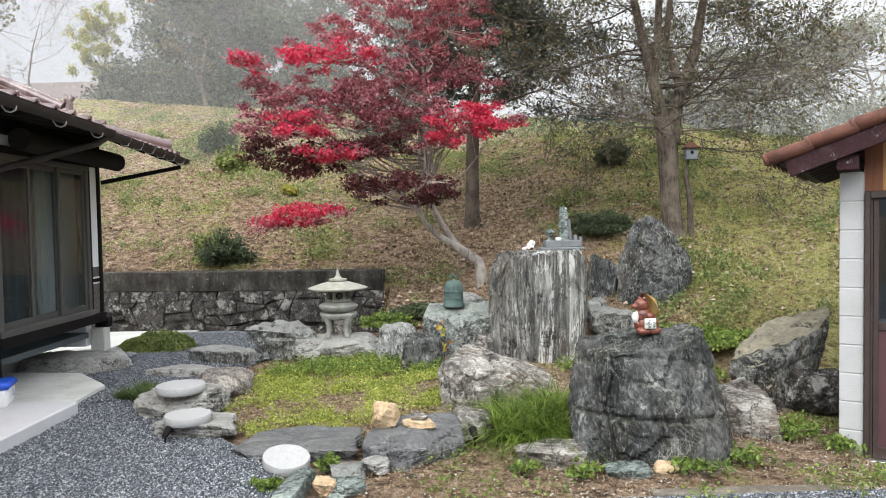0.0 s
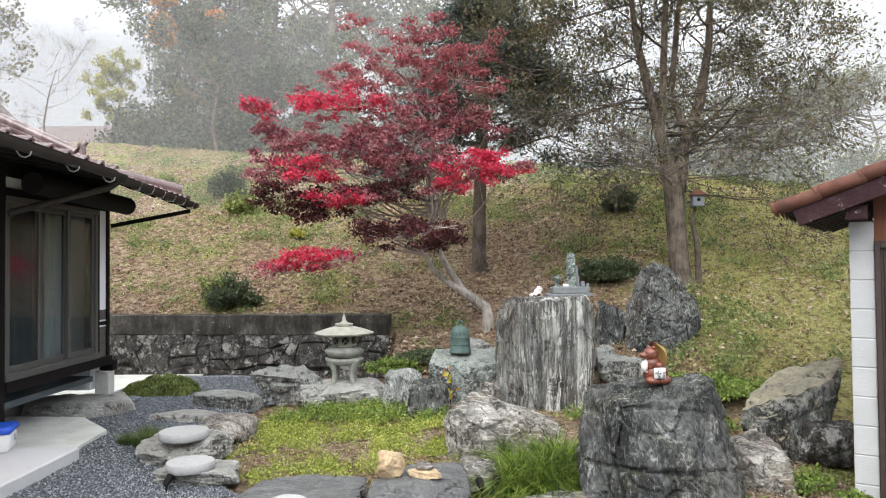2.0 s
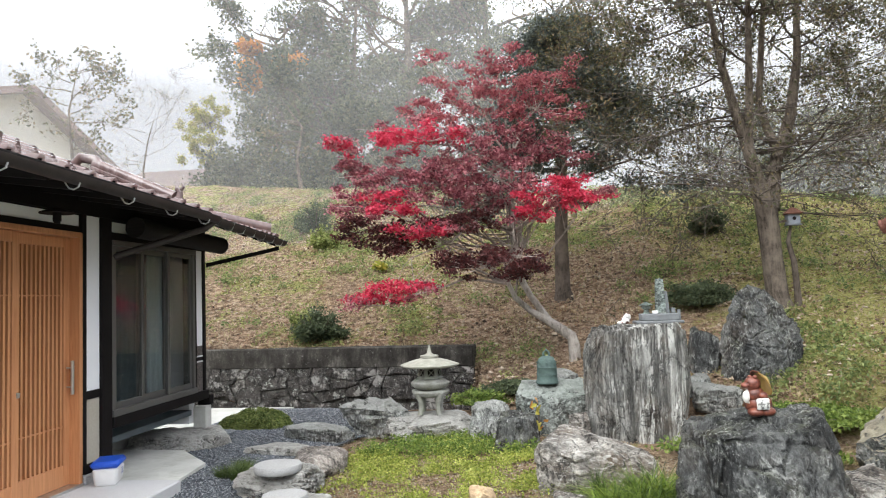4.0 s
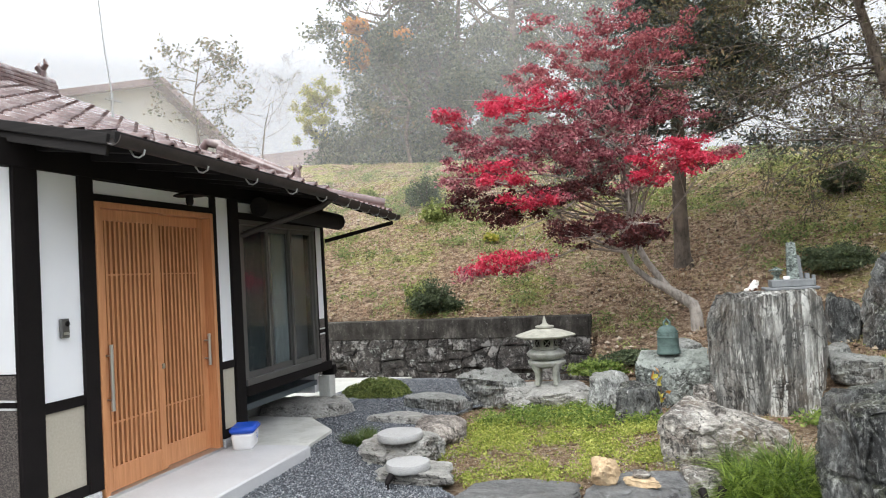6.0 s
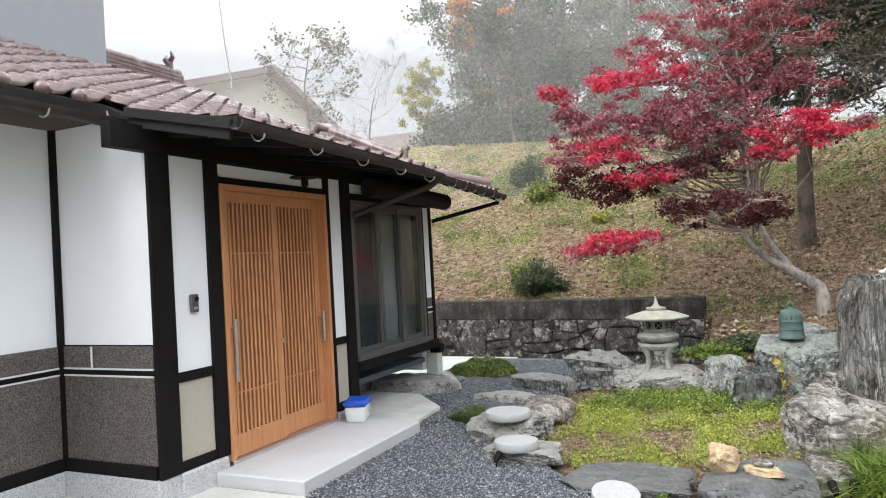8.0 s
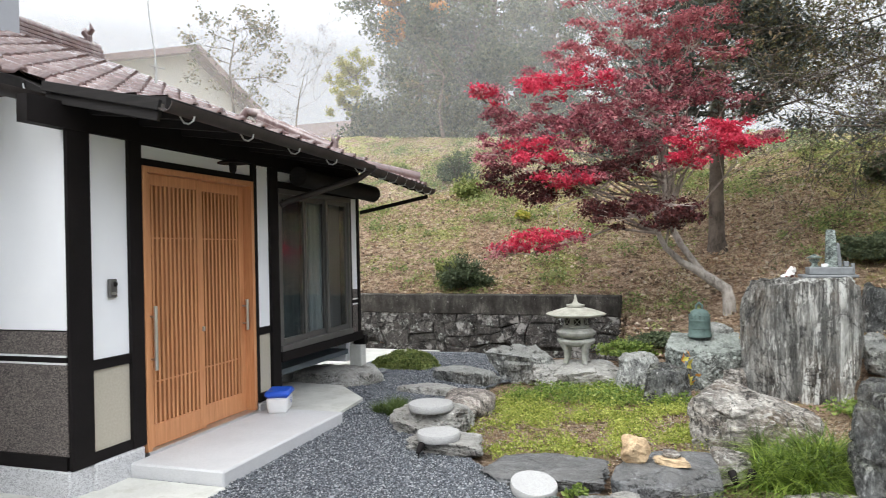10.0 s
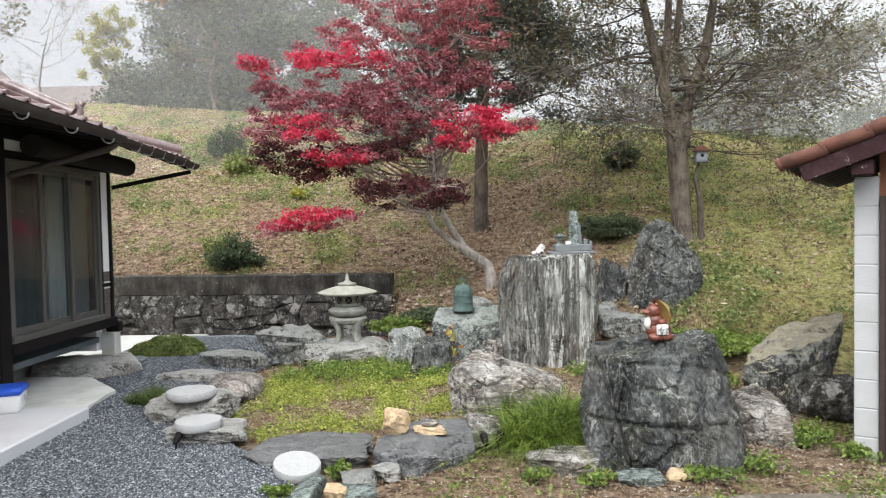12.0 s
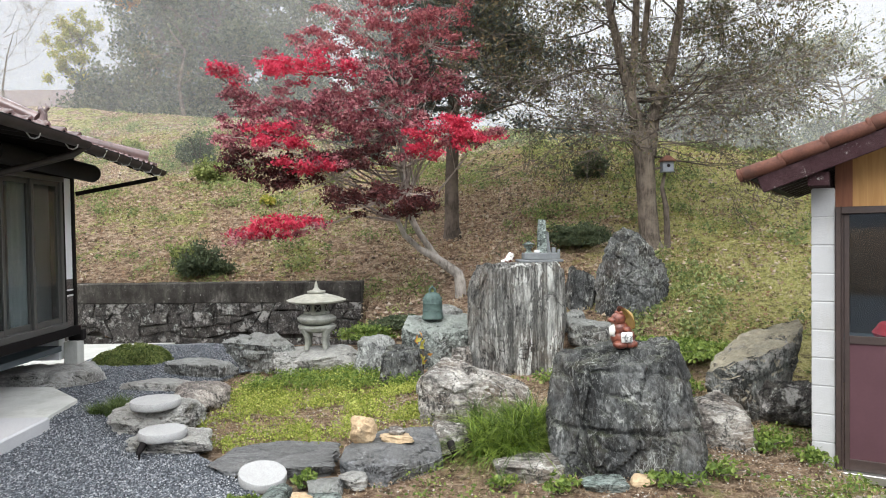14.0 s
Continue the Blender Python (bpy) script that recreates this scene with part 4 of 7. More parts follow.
    for n, (x, y, z, s) in enumerate(spots):
        m = Matrix.Translation((x, y, z)) @ pose(0, 0, 0, 0, 0, 90 + rng.uniform(-0.8, 0.8)) @ Matrix.Rotation(s, 4, "X")
        if n < 300:
            ob = new("roof_tile", me)
            ob.parent, ob.matrix_basis = roof, m
        else:
            b2 = tile_bm()
            bmesh.ops.transform(b2, matrix=m, verts=b2.verts)
            tmp = bpy.data.meshes.new("tmp")
            b2.to_mesh(tmp)
            b2.free()
            rest.from_mesh(tmp)
            bpy.data.meshes.remove(tmp)
    if rest.verts:
        tagged(part("roof_tiles", rest, M["tile"], roof), kind="stuff")


M["doorback"] = plain("gap_shade_backing", (0.03, 0.017, 0.012), 0.6, 0.2)
M["greywall"] = plain("pale_grey_siding", (0.36, 0.375, 0.41), 0.8, 0.05)
make_house()


# ---- retaining wall ----
def make_wall():
    x1, x0, top = -0.93, -6.2, 0.93
    w = thing("retaining_wall", "old rubble retaining wall with a stained concrete cap", "wall", kind="structure")
    ang = math.degrees(math.atan(-0.11))
    m = pose(x1, wall_line(x1), 0, 0, 0, ang)
    L = (x1 - x0) / math.cos(radians(ang))
    def sub(name, bm, mat, label=""):
        bmesh.ops.transform(bm, matrix=m, verts=bm.verts)
        return part(name, bm, mat, w, label)
    cap = boxed(-L, 0, -0.04, 0.28, 0.62, top, 0.012)
    bmesh.ops.subdivide_edges(cap, edges=[e for e in cap.edges if e.calc_length() > 1], cuts=40, use_grid_fill=True)
    for v in cap.verts:
        v.co += Vector((0, 1, 0.6)) * 0.012 * noise.noise(v.co * 4)
    sub("concrete_cap", cap, M["concrete"], "dark-stained concrete cap")
    sub("mortar", boxed(-L, 0.0, 0.03, 0.28, -0.05, 0.62), M["concrete"])
    rng = random.Random(8)
    rows, cols = 4, int(L / 0.23)
    grid = [[(-L + L * c / cols + (rng.uniform(-0.10, 0.10) if 0 < c < cols else 0), 0.66 * r / rows - 0.03 + (rng.uniform(-0.075, 0.075) if 0 < r < rows else 0)) for c in range(cols + 1)] for r in range(rows + 1)]
    for r in range(rows):
        c = 0
        while c < cols:
            span = 2 if rng.random() < 0.22 and c + 1 < cols else 1
            q = [grid[r][c], grid[r][c + span], grid[r + 1][c + span], grid[r + 1][c]]
            c += span
            cx, cz = sum(p[0] for p in q) / 4, sum(p[1] for p in q) / 4
            bm = bmesh.new()
            out = rng.uniform(-0.035, -0.01)
            corners = []
            for i in range(4):
                p, n = q[i], q[(i + 1) % 4]
                corners += [p, ((p[0] + n[0]) / 2 + rng.uniform(-0.012, 0.012), (p[1] + n[1]) / 2 + rng.uniform(-0.012, 0.012))]
            rings = []
            for k, (sh, y) in enumerate(((0.99, 0.06), (0.98, out + 0.03), (0.93, out), (0.5, out - rng.uniform(0.0, 0.02)))):
                rings.append([bm.verts.new((cx + (p[0] - cx) * sh, y + rng.uniform(-0.006, 0.006), cz + (p[1] - cz) * sh)) for p in corners])
            for a, b in zip(rings, rings[1:]):
                for i in range(8):
                    bm.faces.new((a[i], a[(i + 1) % 8], b[(i + 1) % 8], b[i]))
            bm.faces.new(rings[-1])
            smooth(sub("stone", bm, M["wallstone"]), 35)


make_wall()


# ---- shed ----
def make_shed():
    s = thing("shed", "small shed of white-painted blocks with a clay tile roof", "shed", (2.775, 4.88, 0), -32)
    for k in range(10):
        z = 1.92 - 0.2 * (k + 1)
        for j in range(4):
            y = j * 0.4 - (0.2 if k % 2 and j else 0)
            part("block", boxed(0, 0.148, y, y + (0.19 if (k % 2 and j == 0) else 0.39), max(z, -0.12), z + 0.193, 0.004), M["block"], s)
    part("mortar", boxed(0.006, 0.142, 0.005, 1.55, -0.12, 1.92), M["block"], s)
    part("side_wall", boxed(0, 0.148, 1.56, 3.1, -0.12, 1.92), M["block"], s)
    fr = bmesh.new()
    box(fr, 0.15, 0.185, -0.03, 0.06, -0.1, 1.785, 0.004)
    box(fr, 0.185, 1.2, -0.03, 0.06, 1.735, 1.785, 0.004)
    box(fr, 0.185, 0.20, -0.005, 0.06, -0.1, 1.735, 0.002)
    part("door_frame", fr, M["brownframe"], s, "dark brown door frame")
    d = new("door_1")
    d.parent = s
    d["label"] = "maroon door with a dark glazed upper half"
    st = bmesh.new()
    box(st, 0.203, 0.235, 0.0, 0.035, -0.06, 1.73, 0.002)
    box(st, 0.235, 1.06, 0.0, 0.035, 0.83, 0.885, 0.002)
    box(st, 0.235, 1.06, 0.0, 0.035, -0.06, 0.02, 0.002)
    part("door_stile", st, M["brownframe"], d, "dark brown door rails")
    part("door_panel", boxed(0.235, 1.06, 0.012, 0.03, 0.02, 0.83), M["maroondoor"], d)
    part("pane", boxed(0.235, 1.06, 0.016, 0.022, 0.885, 1.73), M["darkglass"], d, "dark glass pane").visible_shadow = False
    part("door_sill", boxed(0.12, 1.2, -0.06, 0.06, -0.12, -0.062, 0.004), M["steel"], s)
    rz = lambda x: 1.985 + 0.37 * (x + 0.42)
    for x0, x1, y, mt, nm in ((0.15, 0.255, 0.02, "redwood", "gable_plank"), (0.255, 1.45, 0.03, "ply", "gable_board")):
        bm = bmesh.new()
        f = [bm.verts.new(p) for p in ((x0, y, 1.785), (x1, y, 1.785), (x1, y, rz(x1) - 0.03), (x0, y, rz(x0) - 0.03))]
        g = [bm.verts.new(v.co + Vector((0, 0.025, 0))) for v in f]
        bm.faces.new(f), bm.faces.new(g[::-1])
        for i in range(4):
            bm.faces.new((f[i], g[i], g[(i + 1) % 4], f[(i + 1) % 4]))
        bmesh.ops.recalc_face_normals(bm, faces=bm.faces)
        part(nm, bm, M[mt], s, "ochre plywood gable board" if mt == "ply" else "reddish gable plank")
    part("red_cushion", lathe(bmesh.new(), [(0.05, 0), (0.20, 0.04), (0.25, 0.12), (0.20, 0.19), (0.05, 0.22)], 18, Matrix.Translation((0.62, 0.32, 0.76))), M["redcloth"], s, "red cushion behind the glass")
    part("inner_shelf", boxed(0.16, 1.1, 0.1, 0.6, 0.77, 0.83), M["room"], s)
    part("back_wall", box(boxed(0.15, 1.5, 2.9, 3.05, -0.1, 2.1), 1.36, 1.5, 0.06, 2.9, -0.1, 2.5), M["room"], s)
    r = new("roof")
    r.parent = s
    r["label"] = "orange-brown clay tile roof with a peeling maroon verge board"
    part("verge_board", beam(bmesh.new(), (-0.30, -0.28, rz(-0.30) - 0.085), (1.6, -0.28, rz(1.6) - 0.085), 0.03, 0.115, 0.004), M["maroon"], r, "peeling maroon verge board")
    sb = bmesh.new()
    q = [(-0.36, -0.28), (1.6, -0.28), (1.6, 3.2), (-0.36, 3.2)]
    tp = [sb.verts.new((x, y, rz(x) - 0.005)) for x, y in q]
    bt = [sb.verts.new((x, y, rz(x) - 0.03)) for x, y in q]
    sb.faces.new(tp), sb.faces.new(bt[::-1])
    for i in range(4):
        sb.faces.new((tp[i], bt[i], bt[(i + 1) % 4], tp[(i + 1) % 4]))
    part("roof_board", sb, M["eave"], r)
    for y in np.arange(-0.2, 3.0, 0.3):
        part("rafter", beam(bmesh.new(), (-0.27, y, rz(-0.27) - 0.06), (0.3, y, rz(0.3) - 0.06), 0.04, 0.05), M["brownframe"], r)
    part("purlin", boxed(-0.01, 0.12, -0.25, 3, 1.925, 2.02, 0.004), M["maroon"], r)
    me = bpy.data.meshes.new("clay_tile")
    b = tile_bm(0.29, 0.33)
    b.to_mesh(me)
    b.free()
    me.materials.append(M["clay"])
    me.polygons.foreach_set("use_smooth", [True] * len(me.polygons))
    rng = random.Random(2)
    for c in range(12):
        for j in range(8):
            x = -0.42 + j * 0.26
            ob = new("roof_tile", me)
            ob.parent = r
            ob.matrix_basis = Matrix.Translation((x, -0.16 + c * 0.27, rz(x) - 0.015)) @ pose(0, 0, 0, 0, 0, -90 + rng.uniform(-1, 1)) @ Matrix.Rotation(math.atan(0.37), 4, "X")
    for j in range(8):
        x = -0.42 + j * 0.26
        bm = tube(bmesh.new(), [(0, 0, 0), (0.02, 0, 0.004), (0.28, 0, 0.0), (0.30, 0, -0.004)], [0.035, 0.05, 0.045, 0.03], 12)
        lathe(bm, [(0.02, -0.015), (0.048, 0), (0.048, 0.02), (0.02, 0.03)], 14, pose(0.0, 0, 0.005, 0, -90, 0))
        ob = part("verge_tile", bm, M["clay"], r, "rounded verge tile")
        ob.matrix_basis = Matrix.Translation((x, -0.29, rz(x) + 0.03)) @ Matrix.Rotation(-math.atan(0.37) + 0.03, 4, "Y")
        smooth(ob)


M["redcloth"] = plain("red_cloth", (0.5, 0.02, 0.03), 0.8, 0.2)
M["darkglass"] = glass("dim_door_glass", (0.62, 0.72, 0.82), 0.03)
make_shed()

# paving by the house
tagged(part("granite_step", boxed(-3.84, -3.06, 3.97, 5.76, -0.05, 0.19, 0.012), M["step_granite"]), "pale granite entrance step below the lattice door", "step", kind="structure")
bm = bmesh.new()
pts = [(-3.9, 5.7), (-3.20, 5.76), (-3.27, 6.64), (-3.80, 7.22), (-4.7, 7.3), (-4.7, 5.7)]
top = [bm.verts.new((x, y, 0.125)) for x, y in pts]
bot = [bm.verts.new((x, y, -0.05)) for x, y in pts]
bm.faces.new(top), bm.faces.new(bot[::-1])
for i in range(6):
    bm.faces.new((top[i], bot[i], bot[(i + 1) % 6], top[(i + 1) % 6]))
bmesh.ops.recalc_face_normals(bm, faces=bm.faces)
tagged(part("pavement", bm, M["pavement"]), "pale concrete apron beside the gravel", "pavement", kind="structure")
tagged(part("pavement", boxed(-4.9, -3.03, -3, 3.96, -0.05, 0.095, 0.01), M["pavement"]), "pale concrete paving along the house", "pavement", kind="structure")
tagged(part("pavement", boxed(-6.5, -3.75, 8.6, 10.6, -0.05, 0.05, 0.01), M["pavement"]), "pale concrete paving behind the house", "pavement", kind="structure")
M["leanrock"] = stone("pale_layered_rock", (0.05, 0.051, 0.046), (0.16, 0.165, 0.152), (0.62, 0.66, 0.63), 0.3, (1, 1, 0.3), (0, 15, 20), moss=0.0, lichen=0.8, scale=5, brown=0.6, top_tint=(0.58, 0.52, 0.38), pale=0.4)
M["bellrock"] = stone("pale_green_schist", (0.09, 0.10, 0.092), (0.26, 0.285, 0.262), (0.7, 0.73, 0.7), 0.3, (1, 0.5, 1), (30, 20, 10), lichen=0.4, scale=4, brown=0.15, top_tint=(0.42, 0.46, 0.42), flecks=0.3)
M["brownrock"] = stone("brownish_rock", (0.24, 0.205, 0.185), (0.42, 0.375, 0.34), (0.5, 0.48, 0.45), 0.15, (1, 1, 0.5), (10, 10, 0), moss=0.2, lichen=0.25, scale=4)
M["sandstone"] = plain("beige_sandstone", (0.50, 0.375, 0.235), 0.9, 0.5, 22, 1.0, 0.012, fine=60, grime=(0.36, 0.22, 0.11))


# ---- rocks ----
def rock_mesh(size, seed, boxy=0.5, cuts=12, rough=0.065, sub=5, lean=(0, 0), top=1.0, grain=(1, 1, 1), ridge=0.0, round_=26.0, jit=0.22, faces=(), grooves=(), crease=0.05):
    """A broken boulder: planes cut from a ball, then roughened. Stands on z = 0 and fills the given size.
    lean: shift of the top in x and y; top: width of the top against the base; ridge: depth of step-like layers."""
    rng = random.Random(seed)
    bm = bmesh.new()
    bmesh.ops.create_icosphere(bm, subdivisions=sub, radius=1.0)
    u = np.array([v.co[:] for v in bm.verts])
    u /= np.linalg.norm(u, axis=1)[:, None]
    planes = []
    for a in range(3):
        for s in (-1, 1):
            n = np.eye(3)[a] * s + np.array([rng.uniform(-jit, jit) for _ in range(3)])
            planes.append((n / np.linalg.norm(n), 0.62 + 0.3 * (1 - boxy)))
    for _ in range(cuts):
        n = np.array([rng.gauss(0, 1) for _ in range(3)])
        planes.append((n / np.linalg.norm(n), rng.uniform(0.64, 0.92)))
    planes += [(np.array(n) / np.linalg.norm(n), d) for n, d in faces]
    inv = np.stack([np.maximum(u @ n, 0) / d for n, d in planes], 1)
    r = 1 / (inv ** round_).sum(1) ** (1 / round_)
    r = np.minimum(r, 1.3)
    p = u * r[:, None]
    off = Vector((seed * 3.1, seed * 1.7, seed * 0.9))
    g = Vector(grain)
    for i, q in enumerate(p):
        v = Vector(q)
        w = Vector((v.x * g.x, v.y * g.y, v.z * g.z))
        d = noise.fractal(w * 1.6 + off, 0.9, 2.1, 5) * rough * 0.9 + noise.ridged_multi_fractal(w * 2.6 + off, 1.0, 2.2, 4, 0.9, 2.0) * rough * 0.45
        if ridge:
            s = (w.x * 0.35 + w.y * 0.5 + w.z) * 5 + noise.noise(w * 1.3 + off) * 1.4
            d += ridge * (abs(s - math.floor(s) - 0.5) - 0.25)
        for k, (f, wd) in enumerate(((1.1, 0.05), (2.2, 0.07), (4.6, 0.10))):
            c = abs(noise.noise(w * f + off * (k + 2)))
            d -= crease * (0.9, 0.55, 0.32)[k] * max(0, 1 - c / wd) ** 1.5
        d += noise.fractal(w * 7 + off, 0.7, 2.1, 4) * rough * 0.30
        plane, edge = facets(w * 2.1, off)
        chip, chip_edge = facets(w * 5.5, off)
        d += rough * (0.9 * plane + 0.32 * chip) - crease * 0.5 * max(0, 1 - edge / 0.06)
        for nrm, o, wd, dp in grooves:
            d -= dp * math.exp(-(((v.x * nrm[0] + v.y * nrm[1] + v.z * nrm[2]) + 0.06 * noise.noise(v * 2 + off) - o) / wd) ** 2)
        p[i] = q * (1 + d)
    p -= p.min(0)
    p /= p.max(0)
    # sinks a little into the soil, flat below
    z = np.clip((p[:, 2] - 0.1) / 0.9, 0, 1)
    k = 1 + (top - 1) * z
    x = (p[:, 0] - 0.5) * k * size[0] + lean[0] * z
    y = (p[:, 1] - 0.5) * k * size[1] + lean[1] * z
    x = (x - (x.max() + x.min()) / 2) / (x.max() - x.min()) * size[0]
    zz = (p[:, 2] - 0.1) / 0.9 * size[2]
    for v, a, b, c in zip(bm.verts, x, y, zz):
        v.co = (a, b, c)
    return bm


def facets(q, off, tilt=1.5):
    """Broken faces: each cell of the rock is a small plane of its own slant and depth."""
    q = q + off + Vector((1, 1, 1)) * 0.22 * noise.noise(q * 1.7 + off)
    near, cell = noise.voronoi(q)
    n = noise.cell_vector(cell[0] * 5.1 + off) - Vector((0.5, 0.5, 0.5))
    return (q - cell[0]).dot(n) * tilt + (noise.cell(cell[0] * 7.3 + off) - 0.5) * 0.7, near[1] - near[0]


TOPS = {}


def rock(label, at, size, seed, mat, turn=0.0, name="rock", **kw):
    ob = TOPS[seed] = part(name, rock_mesh(size, seed, **kw), M[mat])
    ob.matrix_world = pose(*at, 0, 0, turn)
    tagged(ob, label, "rock", "garden rocks")
    return smooth(ob, 24)


def hull_rock(label, at, corners, seed, mat, rough=0.03, grain=(1, 1, 1), grooves=(), crease=0.02, cuts=15, soft=2, name="rock"):
    """A boulder with a few broad flat faces between its corners, then worn, cracked and roughened."""
    bm = bmesh.new()
    for c in corners:
        bm.verts.new(c)
    got = bmesh.ops.convex_hull(bm, input=bm.verts)
    bmesh.ops.delete(bm, geom=[g for g in got["geom_interior"] + got["geom_unused"] if isinstance(g, bmesh.types.BMVert)], context="VERTS")
    bmesh.ops.triangulate(bm, faces=bm.faces)
    bmesh.ops.subdivide_edges(bm, edges=bm.edges[:], cuts=cuts, use_grid_fill=True)
    for _ in range(soft):
        bmesh.ops.smooth_vert(bm, verts=bm.verts, factor=0.5, use_axis_x=True, use_axis_y=True, use_axis_z=True)
    bm.normal_update()
    off = Vector((seed * 3.1, seed * 1.7, seed * 0.9))
    g = Vector(grain)
    for v in bm.verts:
        w = Vector((v.co.x * g.x, v.co.y * g.y, v.co.z * g.z))
        d = rough * (0.45 * noise.fractal(w * 3.0 + off, 0.9, 2.1, 5) + 0.4 * (noise.ridged_multi_fractal(w * 5 + off, 1.0, 2.2, 4, 0.9, 2.0) - 1.0))
        for k, (f, wd) in enumerate(((2.2, 0.05), (4.6, 0.07), (9.5, 0.10))):
            c = abs(noise.noise(w * f + off * (k + 2)))
            d -= crease * (1.0, 0.6, 0.35)[k] * max(0, 1 - c / wd) ** 1.5
        plane, edge = facets(w * 2.8, off)
        chip, chip_edge = facets(w * 8.5, off)
        d += rough * (1.1 * plane + 0.38 * chip) - crease * 0.8 * max(0, 1 - edge / 0.06)
        step = (w.x * 0.3 + w.y * 0.4 + w.z) * 9 + noise.noise(w * 2.2 + off) * 1.6
        d += rough * 0.35 * (abs(step - math.floor(step) - 0.5) - 0.25)
        for nrm, o, wd, dp in grooves:
            q = v.co.x * nrm[0] + v.co.y * nrm[1] + v.co.z * nrm[2] + 0.04 * noise.noise(v.co * 3 + off) - o
            d -= dp * math.exp(-(q / wd) ** 2)
        v.co += v.normal * d
    ob = TOPS[seed] = part(name, bm, M[mat])
    ob.matrix_world = pose(*at)
    tagged(ob, label, "rock", "garden rocks")
    return smooth(ob, 26)


def top_of(seed, x, y, r=0.05):
    """Height of a rock's surface round a place."""
    ob = TOPS[seed]
    at = [ob.matrix_world @ v.co for v in ob.data.vertices]
    return max(p.z for p in at if (p.x - x) ** 2 + (p.y - y) ** 2 < r * r)


hull_rock("large dark grey schist boulder with cracked faces", (1.45, 5.0, 0), ((-0.53, -0.38, -0.05), (-0.25, -0.50, -0.05), (0.40, -0.54, -0.05), (0.54, -0.25, -0.05), (-0.59, -0.24, 0.62), (-0.30, -0.32, 0.72), (0.30, -0.30, 0.76), (-0.52, 0.10, 0.76), (-0.04, 0.25, 0.82), (0.37, 0.20, 0.83), (0.37, -0.05, 0.83), (0.49, -0.27, 0.31), (0.55, 0.2, 0.2), (-0.5, 0.5, -0.05), (0.6, 0.4, -0.05), (0.05, 0.6, 0.5), (0.43, -0.42, 0.30), (-0.58, -0.26, 0.2)), 11, "darkrock", 0.030, grooves=(((0.03, 0, 1), 0.31, 0.016, 0.04), ((1, 0.1, 0.12), -0.38, 0.018, 0.06), ((0.1, 0.2, 1), 0.60, 0.014, 0.02)), crease=0.022, cuts=40, soft=1, grain=(1.25, 1.25, 0.7))
rock("rounded pale boulder with white patches", (2.29, 5.35, -0.03), (0.48, 0.7, 0.37), 12, "paleboulder", top=0.7, boxy=0.4, cuts=7, faces=(((0.2, -0.3, 0.9), 0.6),))
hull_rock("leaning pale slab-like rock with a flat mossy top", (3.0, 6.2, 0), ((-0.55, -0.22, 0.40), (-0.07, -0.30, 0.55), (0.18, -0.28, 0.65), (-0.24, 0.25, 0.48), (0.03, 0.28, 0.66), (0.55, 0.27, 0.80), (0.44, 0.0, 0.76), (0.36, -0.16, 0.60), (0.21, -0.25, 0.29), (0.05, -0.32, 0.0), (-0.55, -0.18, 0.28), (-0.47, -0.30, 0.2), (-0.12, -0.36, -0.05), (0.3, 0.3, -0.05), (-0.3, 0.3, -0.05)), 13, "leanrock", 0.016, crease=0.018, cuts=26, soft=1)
rock("dark rugged rock at the foot of the slab rock", (3.06, 5.72, -0.03), (0.46, 0.5, 0.40), 14, "wallstone", rough=0.11, cuts=8)
hull_rock("tall upright grey stone with white vertical stripes", (1.12, 8.45, 0), ((-0.59, -0.28, -0.06), (-0.57, -0.28, 0.55), (-0.55, -0.26, 1.0), (-0.47, -0.24, 1.20), (-0.36, -0.30, 1.27), (-0.30, -0.43, 1.22), (-0.30, -0.45, -0.06), (0.10, -0.46, 1.26), (0.47, -0.34, 1.29), (0.56, -0.28, 1.18), (0.59, -0.28, 0.59), (0.46, -0.34, -0.06), (0.15, -0.48, -0.06), (-0.45, 0.25, 1.25), (0.50, 0.2, 1.29), (0.6, 0.3, 0.6), (-0.6, 0.35, -0.06), (0.5, 0.4, -0.06), (-0.55, 0.3, 0.9)), 15, "stripe", 0.020, grain=(2.4, 2.4, 0.5), crease=0.018, cuts=30, soft=2)
hull_rock("dark upright rock with a rounded irregular outline", (2.87, 9.55, 0), ((-0.56, -0.15, 0.3), (-0.51, -0.1, 1.02), (-0.32, -0.1, 1.55), (-0.12, -0.1, 1.70), (0.11, -0.1, 1.62), (0.30, -0.12, 1.39), (0.49, -0.15, 1.12), (0.51, -0.15, 0.77), (0.41, -0.15, 0.3), (-0.1, -0.36, 1.25), (0.2, -0.42, 0.95), (0.28, -0.40, 0.6), (-0.35, -0.38, 0.8), (-0.1, -0.45, 0.3), (0.3, 0.35, 0.4), (-0.3, 0.35, 0.4), (-0.2, 0.3, 1.4), (0.2, 0.3, 1.2)), 16, "darkrock", 0.026, crease=0.03, cuts=24, soft=2)
rock("dark rock standing behind the striped stone", (2.22, 9.7, 0.3), (0.5, 0.5, 0.85), 17, "darkrock", top=0.6)
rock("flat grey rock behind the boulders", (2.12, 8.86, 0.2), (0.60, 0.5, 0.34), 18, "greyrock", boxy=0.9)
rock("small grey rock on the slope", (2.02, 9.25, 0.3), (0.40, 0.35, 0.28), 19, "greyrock")
